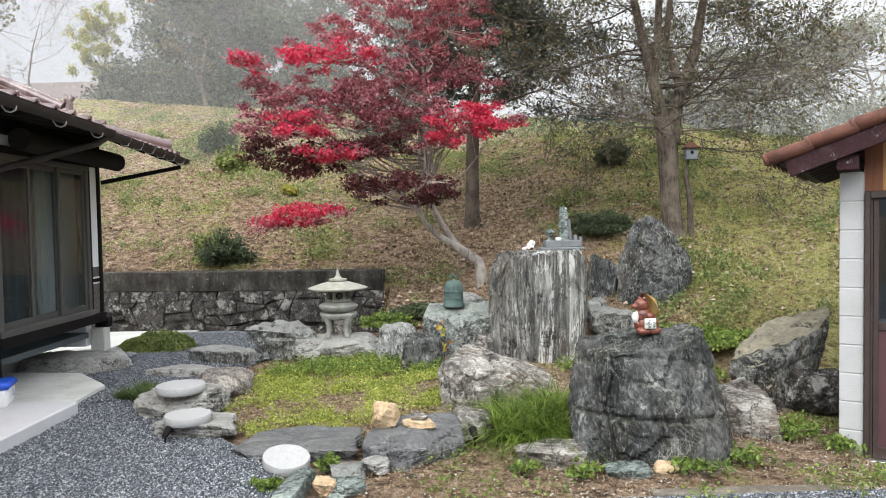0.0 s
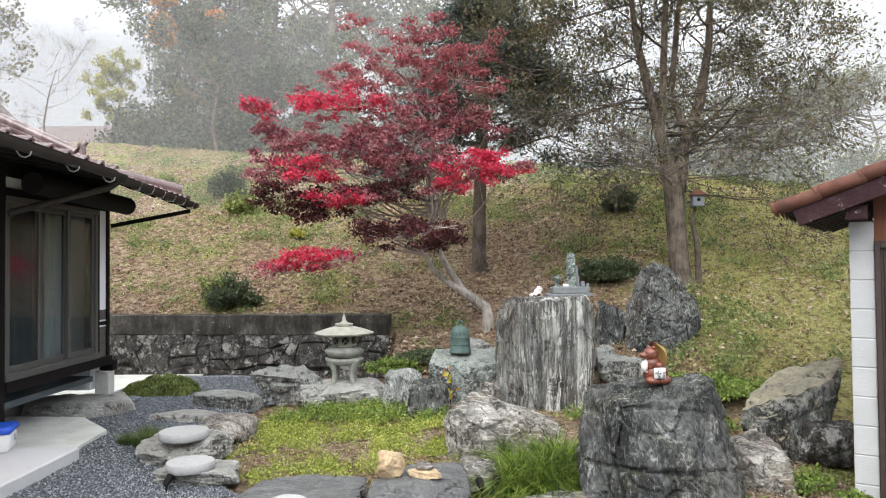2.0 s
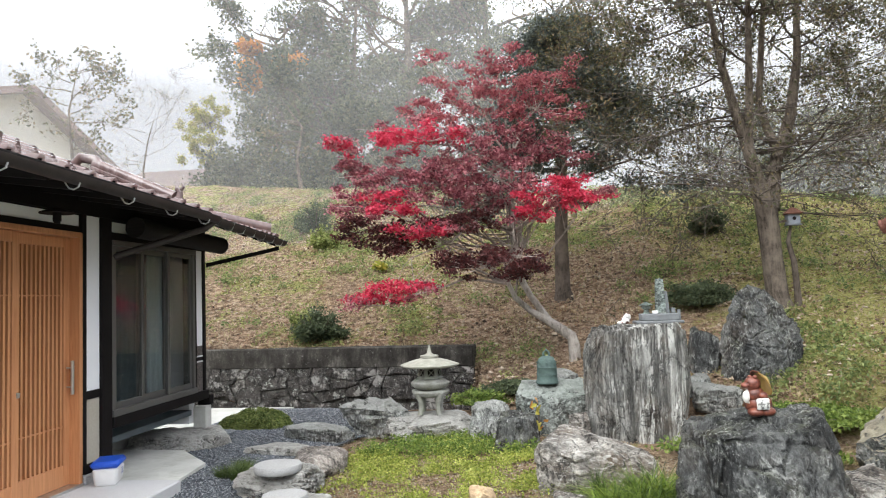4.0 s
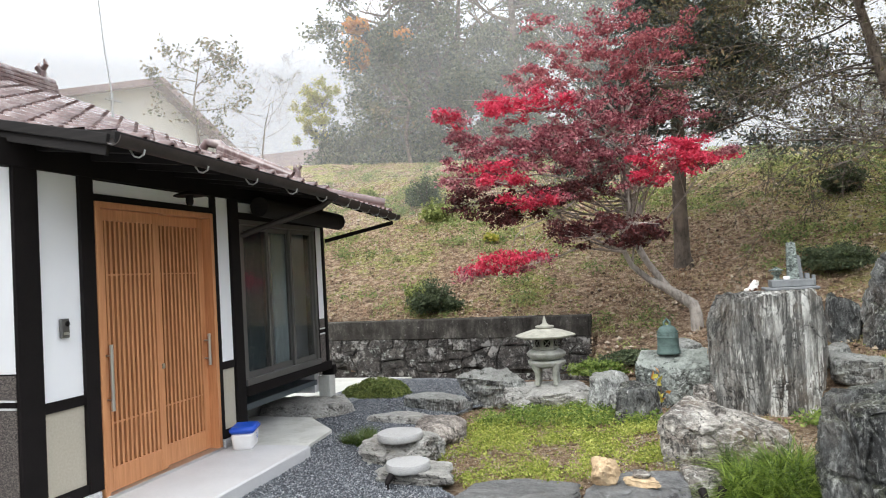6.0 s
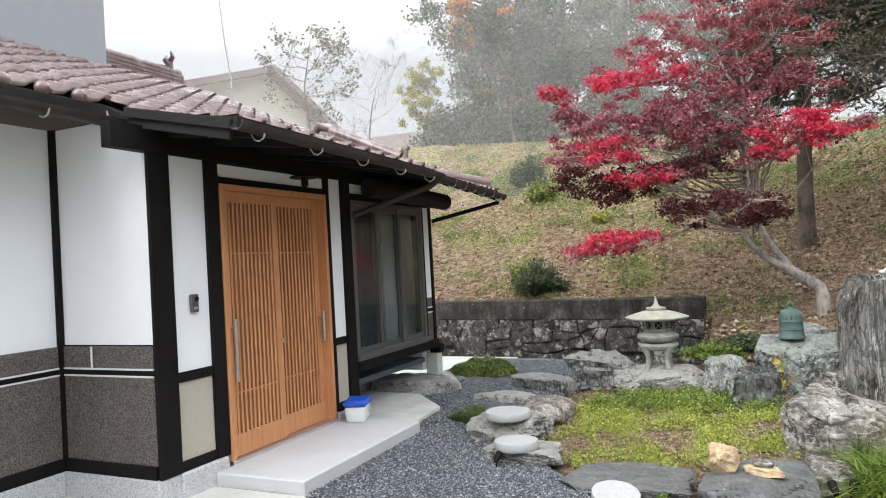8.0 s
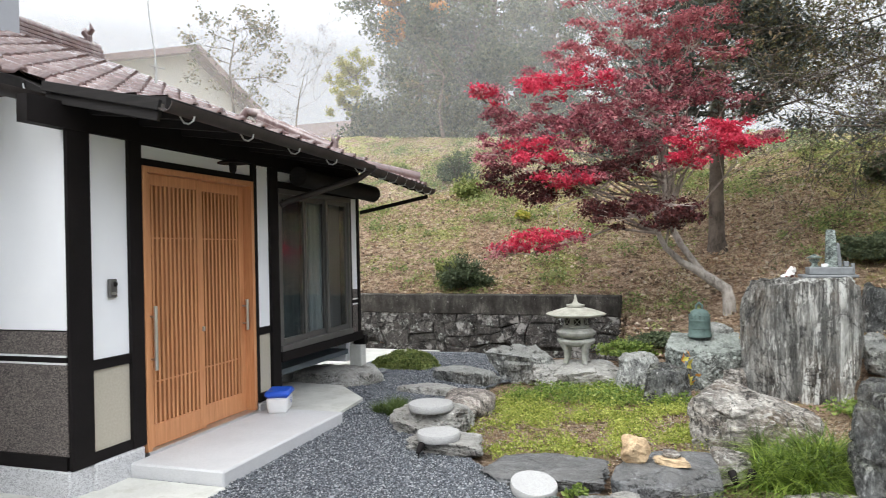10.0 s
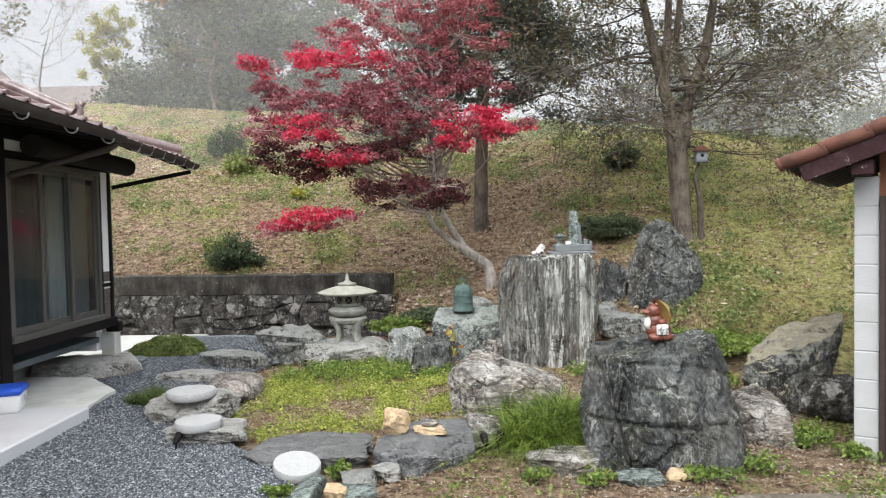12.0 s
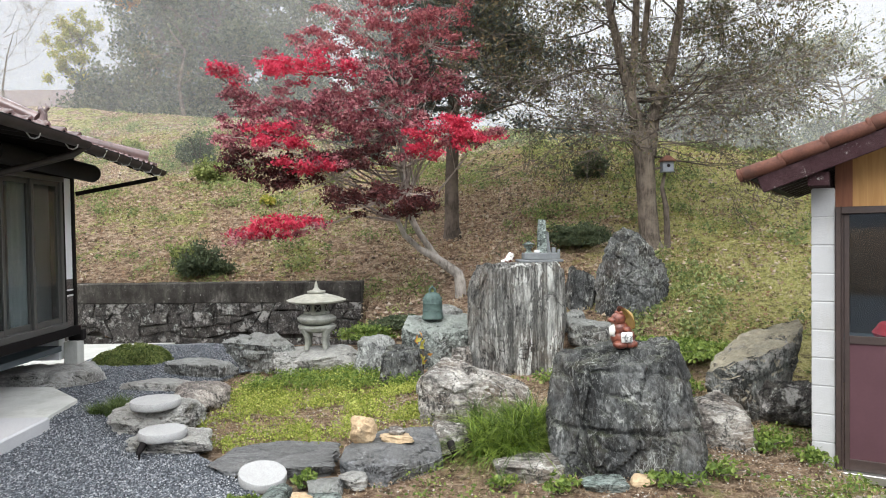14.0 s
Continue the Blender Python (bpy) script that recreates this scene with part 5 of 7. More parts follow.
hull_rock("broad pale boulder streaked with white", (0.45, 6.4, 0), ((-0.51, -0.15, 0.36), (-0.46, -0.30, 0.40), (-0.27, 0.0, 0.52), (-0.20, -0.42, 0.34), (-0.04, -0.1, 0.45), (0.12, -0.30, 0.36), (0.55, -0.10, 0.20), (0.50, 0.15, 0.22), (0.20, -0.55, 0.05), (0.50, -0.30, -0.05), (-0.50, -0.35, -0.05), (-0.10, -0.55, -0.05), (0.50, 0.30, -0.05), (-0.30, 0.45, -0.05), (-0.15, 0.40, 0.42), (-0.53, -0.2, 0.15)), 20, "paleboulder", 0.018, grooves=(((1, 0.15, 0.35), 0.06, 0.016, 0.03), ((0.5, 0.1, 1), 0.30, 0.012, 0.014)), crease=0.014, cuts=22, soft=2, grain=(0.6, 1.2, 1.6))
hull_rock("long low dark grey rock with a white vein", (-0.22, 4.9, 0), ((-0.34, -0.16, 0.20), (-0.37, -0.24, 0.12), (-0.08, -0.26, 0.225), (-0.08, -0.36, 0.12), (0.30, -0.04, 0.17), (0.36, -0.10, 0.08), (-0.23, 0.18, 0.215), (0.30, 0.33, 0.21), (0.33, 0.10, 0.19), (-0.36, -0.24, -0.05), (-0.08, -0.36, -0.05), (0.36, -0.04, -0.05), (-0.30, 0.25, -0.05), (0.34, 0.35, -0.05)), 21, "slaterock", 0.010, crease=0.006, cuts=15, soft=5)
rock("small speckled pale garden rock", (0.20, 5.2, -0.02), (0.28, 0.36, 0.25), 22, "paleboulder")
rock("flat striated grey rock in the gravel", (-1.07, 5.02, -0.05), (0.92, 0.62, 0.15), 23, "slaterock", boxy=0.8, rough=0.06, ridge=0.05)
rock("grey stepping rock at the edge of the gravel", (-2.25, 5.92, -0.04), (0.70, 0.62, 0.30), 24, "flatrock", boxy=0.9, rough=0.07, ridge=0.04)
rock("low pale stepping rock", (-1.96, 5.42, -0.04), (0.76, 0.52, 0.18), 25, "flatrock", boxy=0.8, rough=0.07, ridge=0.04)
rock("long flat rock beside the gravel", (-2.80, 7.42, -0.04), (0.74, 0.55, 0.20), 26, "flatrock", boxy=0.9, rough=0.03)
rock("brownish rounded rock beside the moss", (-2.17, 6.72, -0.05), (0.56, 0.66, 0.28), 27, "brownrock", boxy=0.4, rough=0.04)
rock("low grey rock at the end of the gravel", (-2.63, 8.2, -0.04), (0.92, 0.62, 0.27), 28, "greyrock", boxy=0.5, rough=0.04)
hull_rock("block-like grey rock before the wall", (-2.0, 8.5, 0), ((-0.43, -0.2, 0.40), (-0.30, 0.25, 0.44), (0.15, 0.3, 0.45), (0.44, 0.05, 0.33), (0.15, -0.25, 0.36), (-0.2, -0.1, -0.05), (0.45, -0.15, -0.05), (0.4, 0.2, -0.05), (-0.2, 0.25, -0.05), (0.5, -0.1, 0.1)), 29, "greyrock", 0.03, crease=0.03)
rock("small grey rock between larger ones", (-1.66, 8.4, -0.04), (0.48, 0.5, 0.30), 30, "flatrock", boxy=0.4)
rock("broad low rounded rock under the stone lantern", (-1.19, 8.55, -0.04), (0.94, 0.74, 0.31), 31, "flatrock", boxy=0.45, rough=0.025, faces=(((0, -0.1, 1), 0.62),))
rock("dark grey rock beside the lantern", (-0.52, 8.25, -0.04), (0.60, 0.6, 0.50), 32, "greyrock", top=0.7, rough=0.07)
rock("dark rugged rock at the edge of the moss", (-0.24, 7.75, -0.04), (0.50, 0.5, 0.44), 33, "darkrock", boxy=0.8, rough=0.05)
hull_rock("pale green rock carrying the bronze bell", (0.15, 8.82, 0), ((-0.44, -0.15, 0.46), (-0.30, -0.33, 0.44), (0.02, -0.40, 0.36), (0.42, -0.28, 0.46), (0.42, 0.2, 0.60), (-0.05, -0.12, 0.60), (-0.36, 0.22, 0.60), (-0.25, -0.36, -0.05), (0.22, -0.44, -0.05), (0.46, -0.2, -0.05), (-0.46, -0.1, -0.05), (0.42, 0.35, -0.05), (-0.42, 0.35, -0.05)), 34, "bellrock", 0.022, crease=0.02, cuts=16, soft=1)
rock("small dark rock on the bell's rock", (0.36, 9.1, 0.45), (0.38, 0.36, 0.26), 35, "greyrock")
rock("small pale rock by the boulder", (0.43, 8.0, -0.02), (0.26, 0.3, 0.36), 36, "paleboulder")
hull_rock("large flat rock step below the window", (-3.85, 7.65, 0), ((-0.70, -0.22, 0.24), (0.0, -0.30, 0.26), (0.25, -0.18, 0.24), (0.36, 0.05, 0.19), (0.05, 0.45, 0.26), (-0.70, 0.10, 0.26), (-0.74, -0.38, -0.05), (0.0, -0.48, -0.05), (0.36, -0.33, -0.05), (0.44, 0.05, -0.05), (0.15, 0.55, -0.05), (-0.72, 0.15, -0.05)), 37, "flatrock", 0.012, crease=0.012, cuts=18, soft=2, name="step_rock")
rock("pale green schist slab lying in the soil", (-0.92, 4.15, -0.02), (0.15, 0.60, 0.12), 38, "greenslab", turn=-5, boxy=1, cuts=3, rough=0.02, sub=4)
rock("small beige stone in the soil", (-0.745, 4.2, -0.02), (0.15, 0.22, 0.10), 39, "sandstone", sub=4)
rock("flat grey-green stone in the soil", (-0.62, 4.2, -0.02), (0.26, 0.2, 0.09), 40, "greenslab", sub=4, boxy=0.8)
rock("flat grey stone in the soil", (-0.64, 4.42, -0.02), (0.24, 0.18, 0.11), 41, "greyrock", sub=4, boxy=0.8)
rock("small grey stone below the long rock", (-0.47, 4.55, -0.02), (0.20, 0.22, 0.11), 42, "flatrock", sub=4)
rock("flat pale green stone in the grass", (1.15, 4.40, -0.02), (0.32, 0.2, 0.08), 43, "greenslab", sub=4, boxy=0.7)
rock("small beige stone in the soil", (1.42, 4.46, -0.02), (0.18, 0.16, 0.07), 44, "sandstone", sub=4)
rock("half-buried pale rock in the soil", (0.72, 4.72, -0.05), (0.52, 0.4, 0.16), 45, "paleboulder", sub=4)


# ---- trees ----
def grow(rng, start, way, length, radius, depth, out, spread=0.6, lift=0.15, wander=0.25, kids=(2, 3), shrink=0.68, tips=None):
    """Adds limbs as (points, radii) to out, and the ends of the twigs to tips."""
    pts, rad = [Vector(start)], [radius]
    d = Vector(way).normalized()
    n = 4
    for k in range(n):
        d = (d + Vector((rng.gauss(0, wander), rng.gauss(0, wander), rng.gauss(0, wander) + lift)) * 0.5).normalized()
        pts.append(pts[-1] + d * length / n)
        rad.append(radius * (1 - 0.45 * (k + 1) / n))
    out.append((pts, rad))
    if depth == 0:
        if tips is not None:
            tips += pts[1:]
        return
    for _ in range(rng.randint(*kids)):
        k = rng.randint(2, n)
        side = Vector((rng.gauss(0, 1), rng.gauss(0, 1), rng.gauss(0, 0.6))).normalized()
        grow(rng, pts[k], d * (1 - spread) + side * spread, length * shrink * rng.uniform(0.8, 1.15), rad[k] * 0.68, depth - 1, out, spread, lift, wander, kids, shrink, tips)


def limbs_mesh(limbs, sides=7, least=0.004):
    bm = bmesh.new()
    for pts, rad in limbs:
        tube(bm, pts, [max(r, least) for r in rad], sides if rad[0] > 0.03 else (5 if rad[0] > 0.012 else 3), cap=False)
    return bm


def tree(name, label, at, trunk, limbs, leaves, bark_mat, leaf_mat, category="tree", twig=None):
    t = thing(name, label, category, at)
    off = Vector(at)
    def local(ls):
        return [([Vector(p) - off for p in pts], rad) for pts, rad in ls]
    smooth(part("trunk", limbs_mesh(local(trunk), 12), M[bark_mat], t), 80)
    if limbs:
        smooth(part("branchwork", limbs_mesh(local(limbs)), M[twig or bark_mat], t), 80)
    for nm, v, f, mat in leaves:
        me = bpy.data.meshes.new(nm)
        me.from_pydata((np.asarray(v) - np.array(at)).tolist(), [], f.tolist())
        me.materials.append(M[mat])
        ob = new(nm, me)
        ob.parent = t
    return t


def pad_points(rng, c, size, tufts, per):
    """Points in a flat, ragged layer of foliage, gathered in tufts."""
    m = max(4, int(tufts * size[0] * size[1]))
    a, r = rng.uniform(0, 6.28, m), np.sqrt(rng.random(m)) * (0.8 + 0.5 * rng.random(m))
    t = np.stack([r * np.cos(a) * 0.5, r * np.sin(a) * 0.5, rng.normal(size=m) * 0.32 - 0.35 * r ** 2], 1)
    w = rng.integers(0, m, m * per)
    p = t[w] * np.array(size) + np.array(c)
    return p + rng.normal(size=(m * per, 3)) * (0.065, 0.065, 0.028), t * np.array(size) + np.array(c)


M["maple_bark"] = bark("pale_maple_bark", (0.16, 0.14, 0.12), (0.42, 0.38, 0.34))
M["maple_twig"] = bark("maple_twig_bark", (0.15, 0.12, 0.105), (0.34, 0.29, 0.26))
M["twig"] = bark("dark_twig_bark", (0.045, 0.036, 0.030), (0.12, 0.10, 0.085))
M["tree_bark"] = bark("grey_brown_bark", (0.03, 0.024, 0.019), (0.165, 0.135, 0.108))
M["dark_bark"] = bark("dark_bark", (0.045, 0.036, 0.03), (0.13, 0.105, 0.085))
M["maple_red"] = leafy("bright_red_maple", (0.30, 0.014, 0.036), (0.55, 0.035, 0.08), (0.75, 0.10, 0.165), scale=3.5, through=0.45)
M["maple_dark"] = leafy("crimson_maple", (0.085, 0.026, 0.036), (0.215, 0.056, 0.076), (0.37, 0.115, 0.14), (0.53, 0.25, 0.26), scale=2.0, through=0.45)
M["maple_top"] = leafy("dusty_red_maple", (0.135, 0.032, 0.043), (0.31, 0.082, 0.10), (0.50, 0.185, 0.19), scale=2.5, through=0.45)
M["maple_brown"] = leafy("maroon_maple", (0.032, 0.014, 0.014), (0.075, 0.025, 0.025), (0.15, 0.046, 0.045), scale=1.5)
M["pine_leaf"] = leafy("dark_evergreen", (0.04, 0.052, 0.046), (0.086, 0.102, 0.09), (0.165, 0.19, 0.165), scale=1)
M["dull_leaf"] = leafy("dull_olive_leaf", (0.045, 0.05, 0.026), (0.105, 0.108, 0.055), (0.20, 0.15, 0.085), scale=1, through=0.5)
M["bg_leaf"] = leafy("far_green_leaf", (0.028, 0.04, 0.026), (0.075, 0.09, 0.052), (0.15, 0.155, 0.09), scale=0.4)
M["yellow_leaf"] = leafy("yellow_green_leaf", (0.16, 0.20, 0.03), (0.32, 0.33, 0.05), (0.45, 0.36, 0.08), scale=0.8)
M["orange_leaf"] = leafy("orange_leaf", (0.35, 0.12, 0.03), (0.55, 0.22, 0.04), (0.6, 0.3, 0.08), scale=0.8)
M["bush_leaf"] = leafy("dark_bush_leaf", (0.03, 0.045, 0.024), (0.065, 0.088, 0.045), (0.13, 0.155, 0.08), scale=3)
M["sprout"] = leafy("fresh_green_groundcover", (0.10, 0.135, 0.026), (0.27, 0.325, 0.055), (0.52, 0.53, 0.15), scale=3.0)
M["weed"] = leafy("hill_weed", (0.08, 0.105, 0.03), (0.20, 0.24, 0.07), (0.40, 0.42, 0.16), scale=1.0)
M["litter"] = leafy("fallen_leaf", (0.13, 0.065, 0.04), (0.34, 0.20, 0.12), (0.58, 0.45, 0.31), scale=2.0)
M["blade"] = leafy("grass_blade", (0.016, 0.035, 0.004), (0.065, 0.115, 0.013), (0.225, 0.30, 0.052), scale=4, through=0.25)


def make_maple():
    rng = random.Random(3)
    nrg = np.random.default_rng(3)
    trunk = [([(0.58, 10.45, 0.4), (0.57, 10.42, 0.65), (0.56, 10.4, 0.9), (0.53, 10.4, 1.03), (0.36, 10.4, 1.15), (0.17, 10.4, 1.29), (-0.04, 10.36, 1.41), (-0.26, 10.3, 1.62), (-0.35, 10.25, 1.82), (-0.38, 10.2, 2.1)], [0.12, 0.09, 0.085, 0.08, 0.072, 0.062, 0.045, 0.04, 0.036, 0.03]),
             ([(0.25, 10.40, 1.22), (0.14, 10.41, 1.38), (-0.04, 10.4, 1.64), (-0.15, 10.38, 1.86), (-0.22, 10.34, 2.1), (-0.25, 10.3, 2.6), (-0.26, 10.3, 3.1), (-0.24, 10.3, 3.7)], [0.055, 0.05, 0.046, 0.048, 0.055, 0.055, 0.045, 0.02])]
    red = [((-1.50, 9.5, 3.95), (1.25, 0.8, 0.30)), ((-1.95, 9.2, 2.98), (0.85, 0.7, 0.28)), ((0.30, 9.5, 3.12), (1.0, 0.8, 0.34)), ((0.68, 9.5, 2.98), (0.75, 0.5, 0.22)),
           ((-1.70, 9.0, 1.84), (0.85, 0.5, 0.16)), ((-2.15, 9.1, 1.70), (0.85, 0.45, 0.13)), ((-2.62, 9.5, 3.85), (0.6, 0.5, 0.15)), ((-1.45, 9.2, 2.58), (0.75, 0.6, 0.16)), ((0.15, 9.5, 2.8), (0.8, 0.5, 0.22))]
    dark = [((-2.1, 9.7, 3.52), (1.1, 0.9, 0.5)), ((-2.4, 9.8, 3.15), (0.9, 0.9, 0.34)), ((-0.66, 10.0, 3.8), (1.3, 1.2, 0.6)), ((0.1, 10.4, 4.6), (1.3, 1.1, 0.6)), ((-0.8, 10.3, 4.75), (1.2, 1.0, 0.6)),
            ((-1.3, 10.0, 4.3), (1.2, 1.0, 0.5)), ((0.15, 10.5, 3.95), (1.2, 1.1, 0.55)), ((-1.2, 9.6, 3.35), (1.2, 1.1, 0.45)), ((-0.4, 10.3, 5.2), (1.0, 0.9, 0.5)), ((0.45, 10.5, 4.95), (0.8, 0.8, 0.45)),
            ((-1.35, 10.5, 5.3), (0.5, 0.5, 0.35)), ((-0.5, 9.9, 3.2), (1.1, 1.0, 0.35))]
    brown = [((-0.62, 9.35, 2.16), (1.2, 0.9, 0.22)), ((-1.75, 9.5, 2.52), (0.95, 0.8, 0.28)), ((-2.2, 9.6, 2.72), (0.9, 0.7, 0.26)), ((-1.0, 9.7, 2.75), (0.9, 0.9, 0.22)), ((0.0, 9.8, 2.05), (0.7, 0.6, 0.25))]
    limbs = []
    for group in (red, dark, brown):
        for c, s in group:
            src = trunk[rng.random() < 0.65][0]
            a = Vector(src[-1 - (c[2] < 3.2) - rng.randint(0, 1)])
            b = Vector(c)
            pts = [a]
            for k in range(1, 6):
                u = k / 5
                pts.append(a.lerp(b, u) + Vector((rng.gauss(0, 0.10), rng.gauss(0, 0.10), 0.22 * math.sin(u * math.pi) * (0.4 if c[2] < 3 else -0.3) + rng.gauss(0, 0.03))))
            limbs.append((pts, [0.022 * (1 - 0.8 * k / 5) for k in range(6)]))
            for _ in range(3):
                e = b + Vector((rng.gauss(0, 0.4) * s[0], rng.gauss(0, 0.4) * s[1], rng.gauss(0, 0.2) * s[2]))
                p0 = pts[rng.randint(2, 4)]
                limbs.append(([p0, p0.lerp(e, 0.5) + Vector((0, 0, rng.uniform(-0.05, 0.1))), e], [0.008, 0.005, 0.003]))
    for k in range(30):
        a = Vector(trunk[1][0][4]).lerp(Vector(trunk[1][0][5]), rng.random()) if k % 3 else Vector(trunk[0][0][-2])
        b = Vector((rng.uniform(-2.3, 0.6), rng.uniform(9.3, 10.6), rng.uniform(2.7, 3.8)))
        pts = [a] + [a.lerp(b, u / 6) + Vector((rng.gauss(0, 0.03), rng.gauss(0, 0.05), (-0.22 if b.x < -0.8 else 0.1) * math.sin(u / 6 * math.pi))) for u in range(1, 7)]
        limbs.append((pts, [0.017 * (1 - 0.75 * u / 6) for u in range(7)]))
    leaves = []
    high = [g for g in dark if g[0][2] > 4.2]
    dark = [g for g in dark if g[0][2] <= 4.2]
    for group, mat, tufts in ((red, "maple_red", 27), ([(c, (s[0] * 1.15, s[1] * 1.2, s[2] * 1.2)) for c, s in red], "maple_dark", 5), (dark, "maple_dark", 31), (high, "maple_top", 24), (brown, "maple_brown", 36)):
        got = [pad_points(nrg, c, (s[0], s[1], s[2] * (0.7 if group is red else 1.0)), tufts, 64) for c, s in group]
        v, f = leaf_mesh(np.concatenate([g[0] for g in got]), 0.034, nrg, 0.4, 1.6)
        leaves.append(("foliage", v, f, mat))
        for (_, t), (c, s) in zip(got, group):
            for e in t[:: 3]:
                b = Vector(c) + Vector((0, 0.1, -0.12))
                limbs.append(([b, b.lerp(Vector(e), 0.5) + Vector((0, 0, -0.03)), Vector(e)], [0.009, 0.006, 0.003]))
    tree("maple_tree", "red Japanese maple with a pale leaning trunk", (0.58, 10.45, 0.6), trunk, limbs, leaves, "maple_bark", "maple_red", twig="maple_twig")


make_maple()


def make_evergreen():
    """The dark tree behind the maple."""
    rng, nrg = random.Random(6), np.random.default_rng(6)
    z0 = ground_at(0.54, 12.6)
    trunk = [([(0.56, 12.6, z0 - 0.1), (0.54, 12.6, z0 + 0.15), (0.55, 12.6, 2.6), (0.6, 12.6, 3.8), (0.66, 12.6, 4.8), (0.68, 12.6, 5.8), (0.7, 12.6, 6.7)], [0.20, 0.135, 0.115, 0.11, 0.10, 0.07, 0.02])]
    limbs, tips = [], []
    for k in range(46):
        z = 3.55 + 3.0 * (k + rng.random()) / 46
        a = rng.gauss(0.2, 0.9) if rng.random() < 0.25 else rng.uniform(0, 6.28)
        ln = (1.35 - 0.37 * (z - 3.6)) * rng.uniform(0.7, 1.1)
        grow(rng, (0.64, 12.6, z), (math.cos(a), math.sin(a), 0.10), ln, 0.03, 2, limbs, 0.45, -0.04, 0.22, (2, 3), 0.6, tips)
    pts = np.array([t[:] for t in tips])
    pts = np.repeat(pts, 30, 0) + nrg.normal(size=(len(pts) * 30, 3)) * (0.18, 0.18, 0.08)
    v, f = leaf_mesh(pts, 0.034, nrg, 0.3, 3.2)
    tree("evergreen_tree", "dark evergreen tree with layered drooping boughs", (0.54, 12.6, z0), trunk, limbs, [("foliage", v, f, "pine_leaf")], "dark_bark", "pine_leaf")


make_evergreen()


def make_spreading():
    """The large half-bare tree with the bird box."""
    rng, nrg = random.Random(9), np.random.default_rng(9)
    x, y = 3.62, 11.0
    z0 = ground_at(x, y)
    trunk = [([(x + 0.03, y, z0 - 0.1), (x, y, z0 + 0.1), (x - 0.04, y, 2.1), (x - 0.08, y, 2.9)], [0.22, 0.165, 0.15, 0.16]),
             ([(x - 0.1, y, 2.8), (x - 0.22, y, 3.5), (x - 0.40, y, 4.2), (x - 0.62, y, 5.2), (x - 0.8, y, 6.8)], [0.14, 0.095, 0.078, 0.055, 0.025]),
             ([(x - 0.02, y, 2.8), (x + 0.12, y + 0.1, 3.5), (x + 0.36, y, 4.2), (x + 0.52, y, 5.1), (x + 0.6, y, 6.8)], [0.14, 0.10, 0.085, 0.06, 0.025]),
             ([(x - 0.28, y, 3.6), (x - 0.25, y - 0.1, 4.4), (x - 0.2, y - 0.1, 5.4), (x - 0.1, y, 6.8)], [0.07, 0.06, 0.05, 0.02]),
             ([(x + 0.16, y, 3.6), (x - 0.02, y + 0.2, 4.4), (x + 0.1, y + 0.2, 5.6), (x + 0.2, y, 6.8)], [0.07, 0.055, 0.045, 0.02])]
    limbs, tips = [], []
    for k in range(124):
        side = 1 if k % 2 else -1
        stem = trunk[1 + k % 4][0]
        i = rng.randint(0, len(stem) - 2)
        p = Vector(stem[i]).lerp(Vector(stem[i + 1]), rng.random())
        if k < 26:
            p.z = rng.uniform(2.75, 3.9)
            p.x = x - 0.1 + rng.uniform(-0.12, 0.12)
        if k >= 58:
            i = rng.randint(len(stem) // 2, len(stem) - 2)
            p = Vector(stem[i]).lerp(Vector(stem[i + 1]), rng.random())
        a = rng.gauss(0 if side > 0 else math.pi, 0.75) if k < 58 else rng.uniform(0, 6.28)
        ln = rng.uniform(1.0, 1.9) * (1.0 if p.z < 5 else 0.8)
        grow(rng, p, (math.cos(a), math.sin(a), rng.uniform(-0.1, 0.3)), ln, rng.uniform(0.009, 0.022), 4, limbs, 0.45, 0.02 if p.z < 3.6 else 0.06, 0.22, (2, 3), 0.66, tips)
    for k in range(10):
        a = rng.gauss(0 if k % 2 else math.pi, 0.7)
        grow(rng, (x - 0.08, y, rng.uniform(2.75, 3.35)), (math.cos(a), math.sin(a), rng.uniform(0.15, 0.7)), rng.uniform(0.6, 1.1), 0.011, 4, limbs, 0.5, 0.05, 0.25, (2, 3), 0.72, tips)
    pts = np.array([t[:] for t in tips])
    thick = np.where(pts[:, 2] > 4.6, np.where(pts[:, 0] < 3.0, 0.85, 0.62), np.where(pts[:, 2] > 3.9, 0.36, 0.22))
    pts = pts[nrg.random(len(pts)) < thick]
    pts = np.repeat(pts, 6, 0) + nrg.normal(size=(len(pts) * 6, 3)) * 0.10
    v, f = leaf_mesh(pts, 0.031, nrg, 0.4, 1.9)
    tree("broad_tree", "large half-bare spreading tree with a thick trunk", (x, y, z0), trunk, limbs, [("foliage", v, f, "dull_leaf")], "tree_bark", "dull_leaf", twig="twig")


make_spreading()


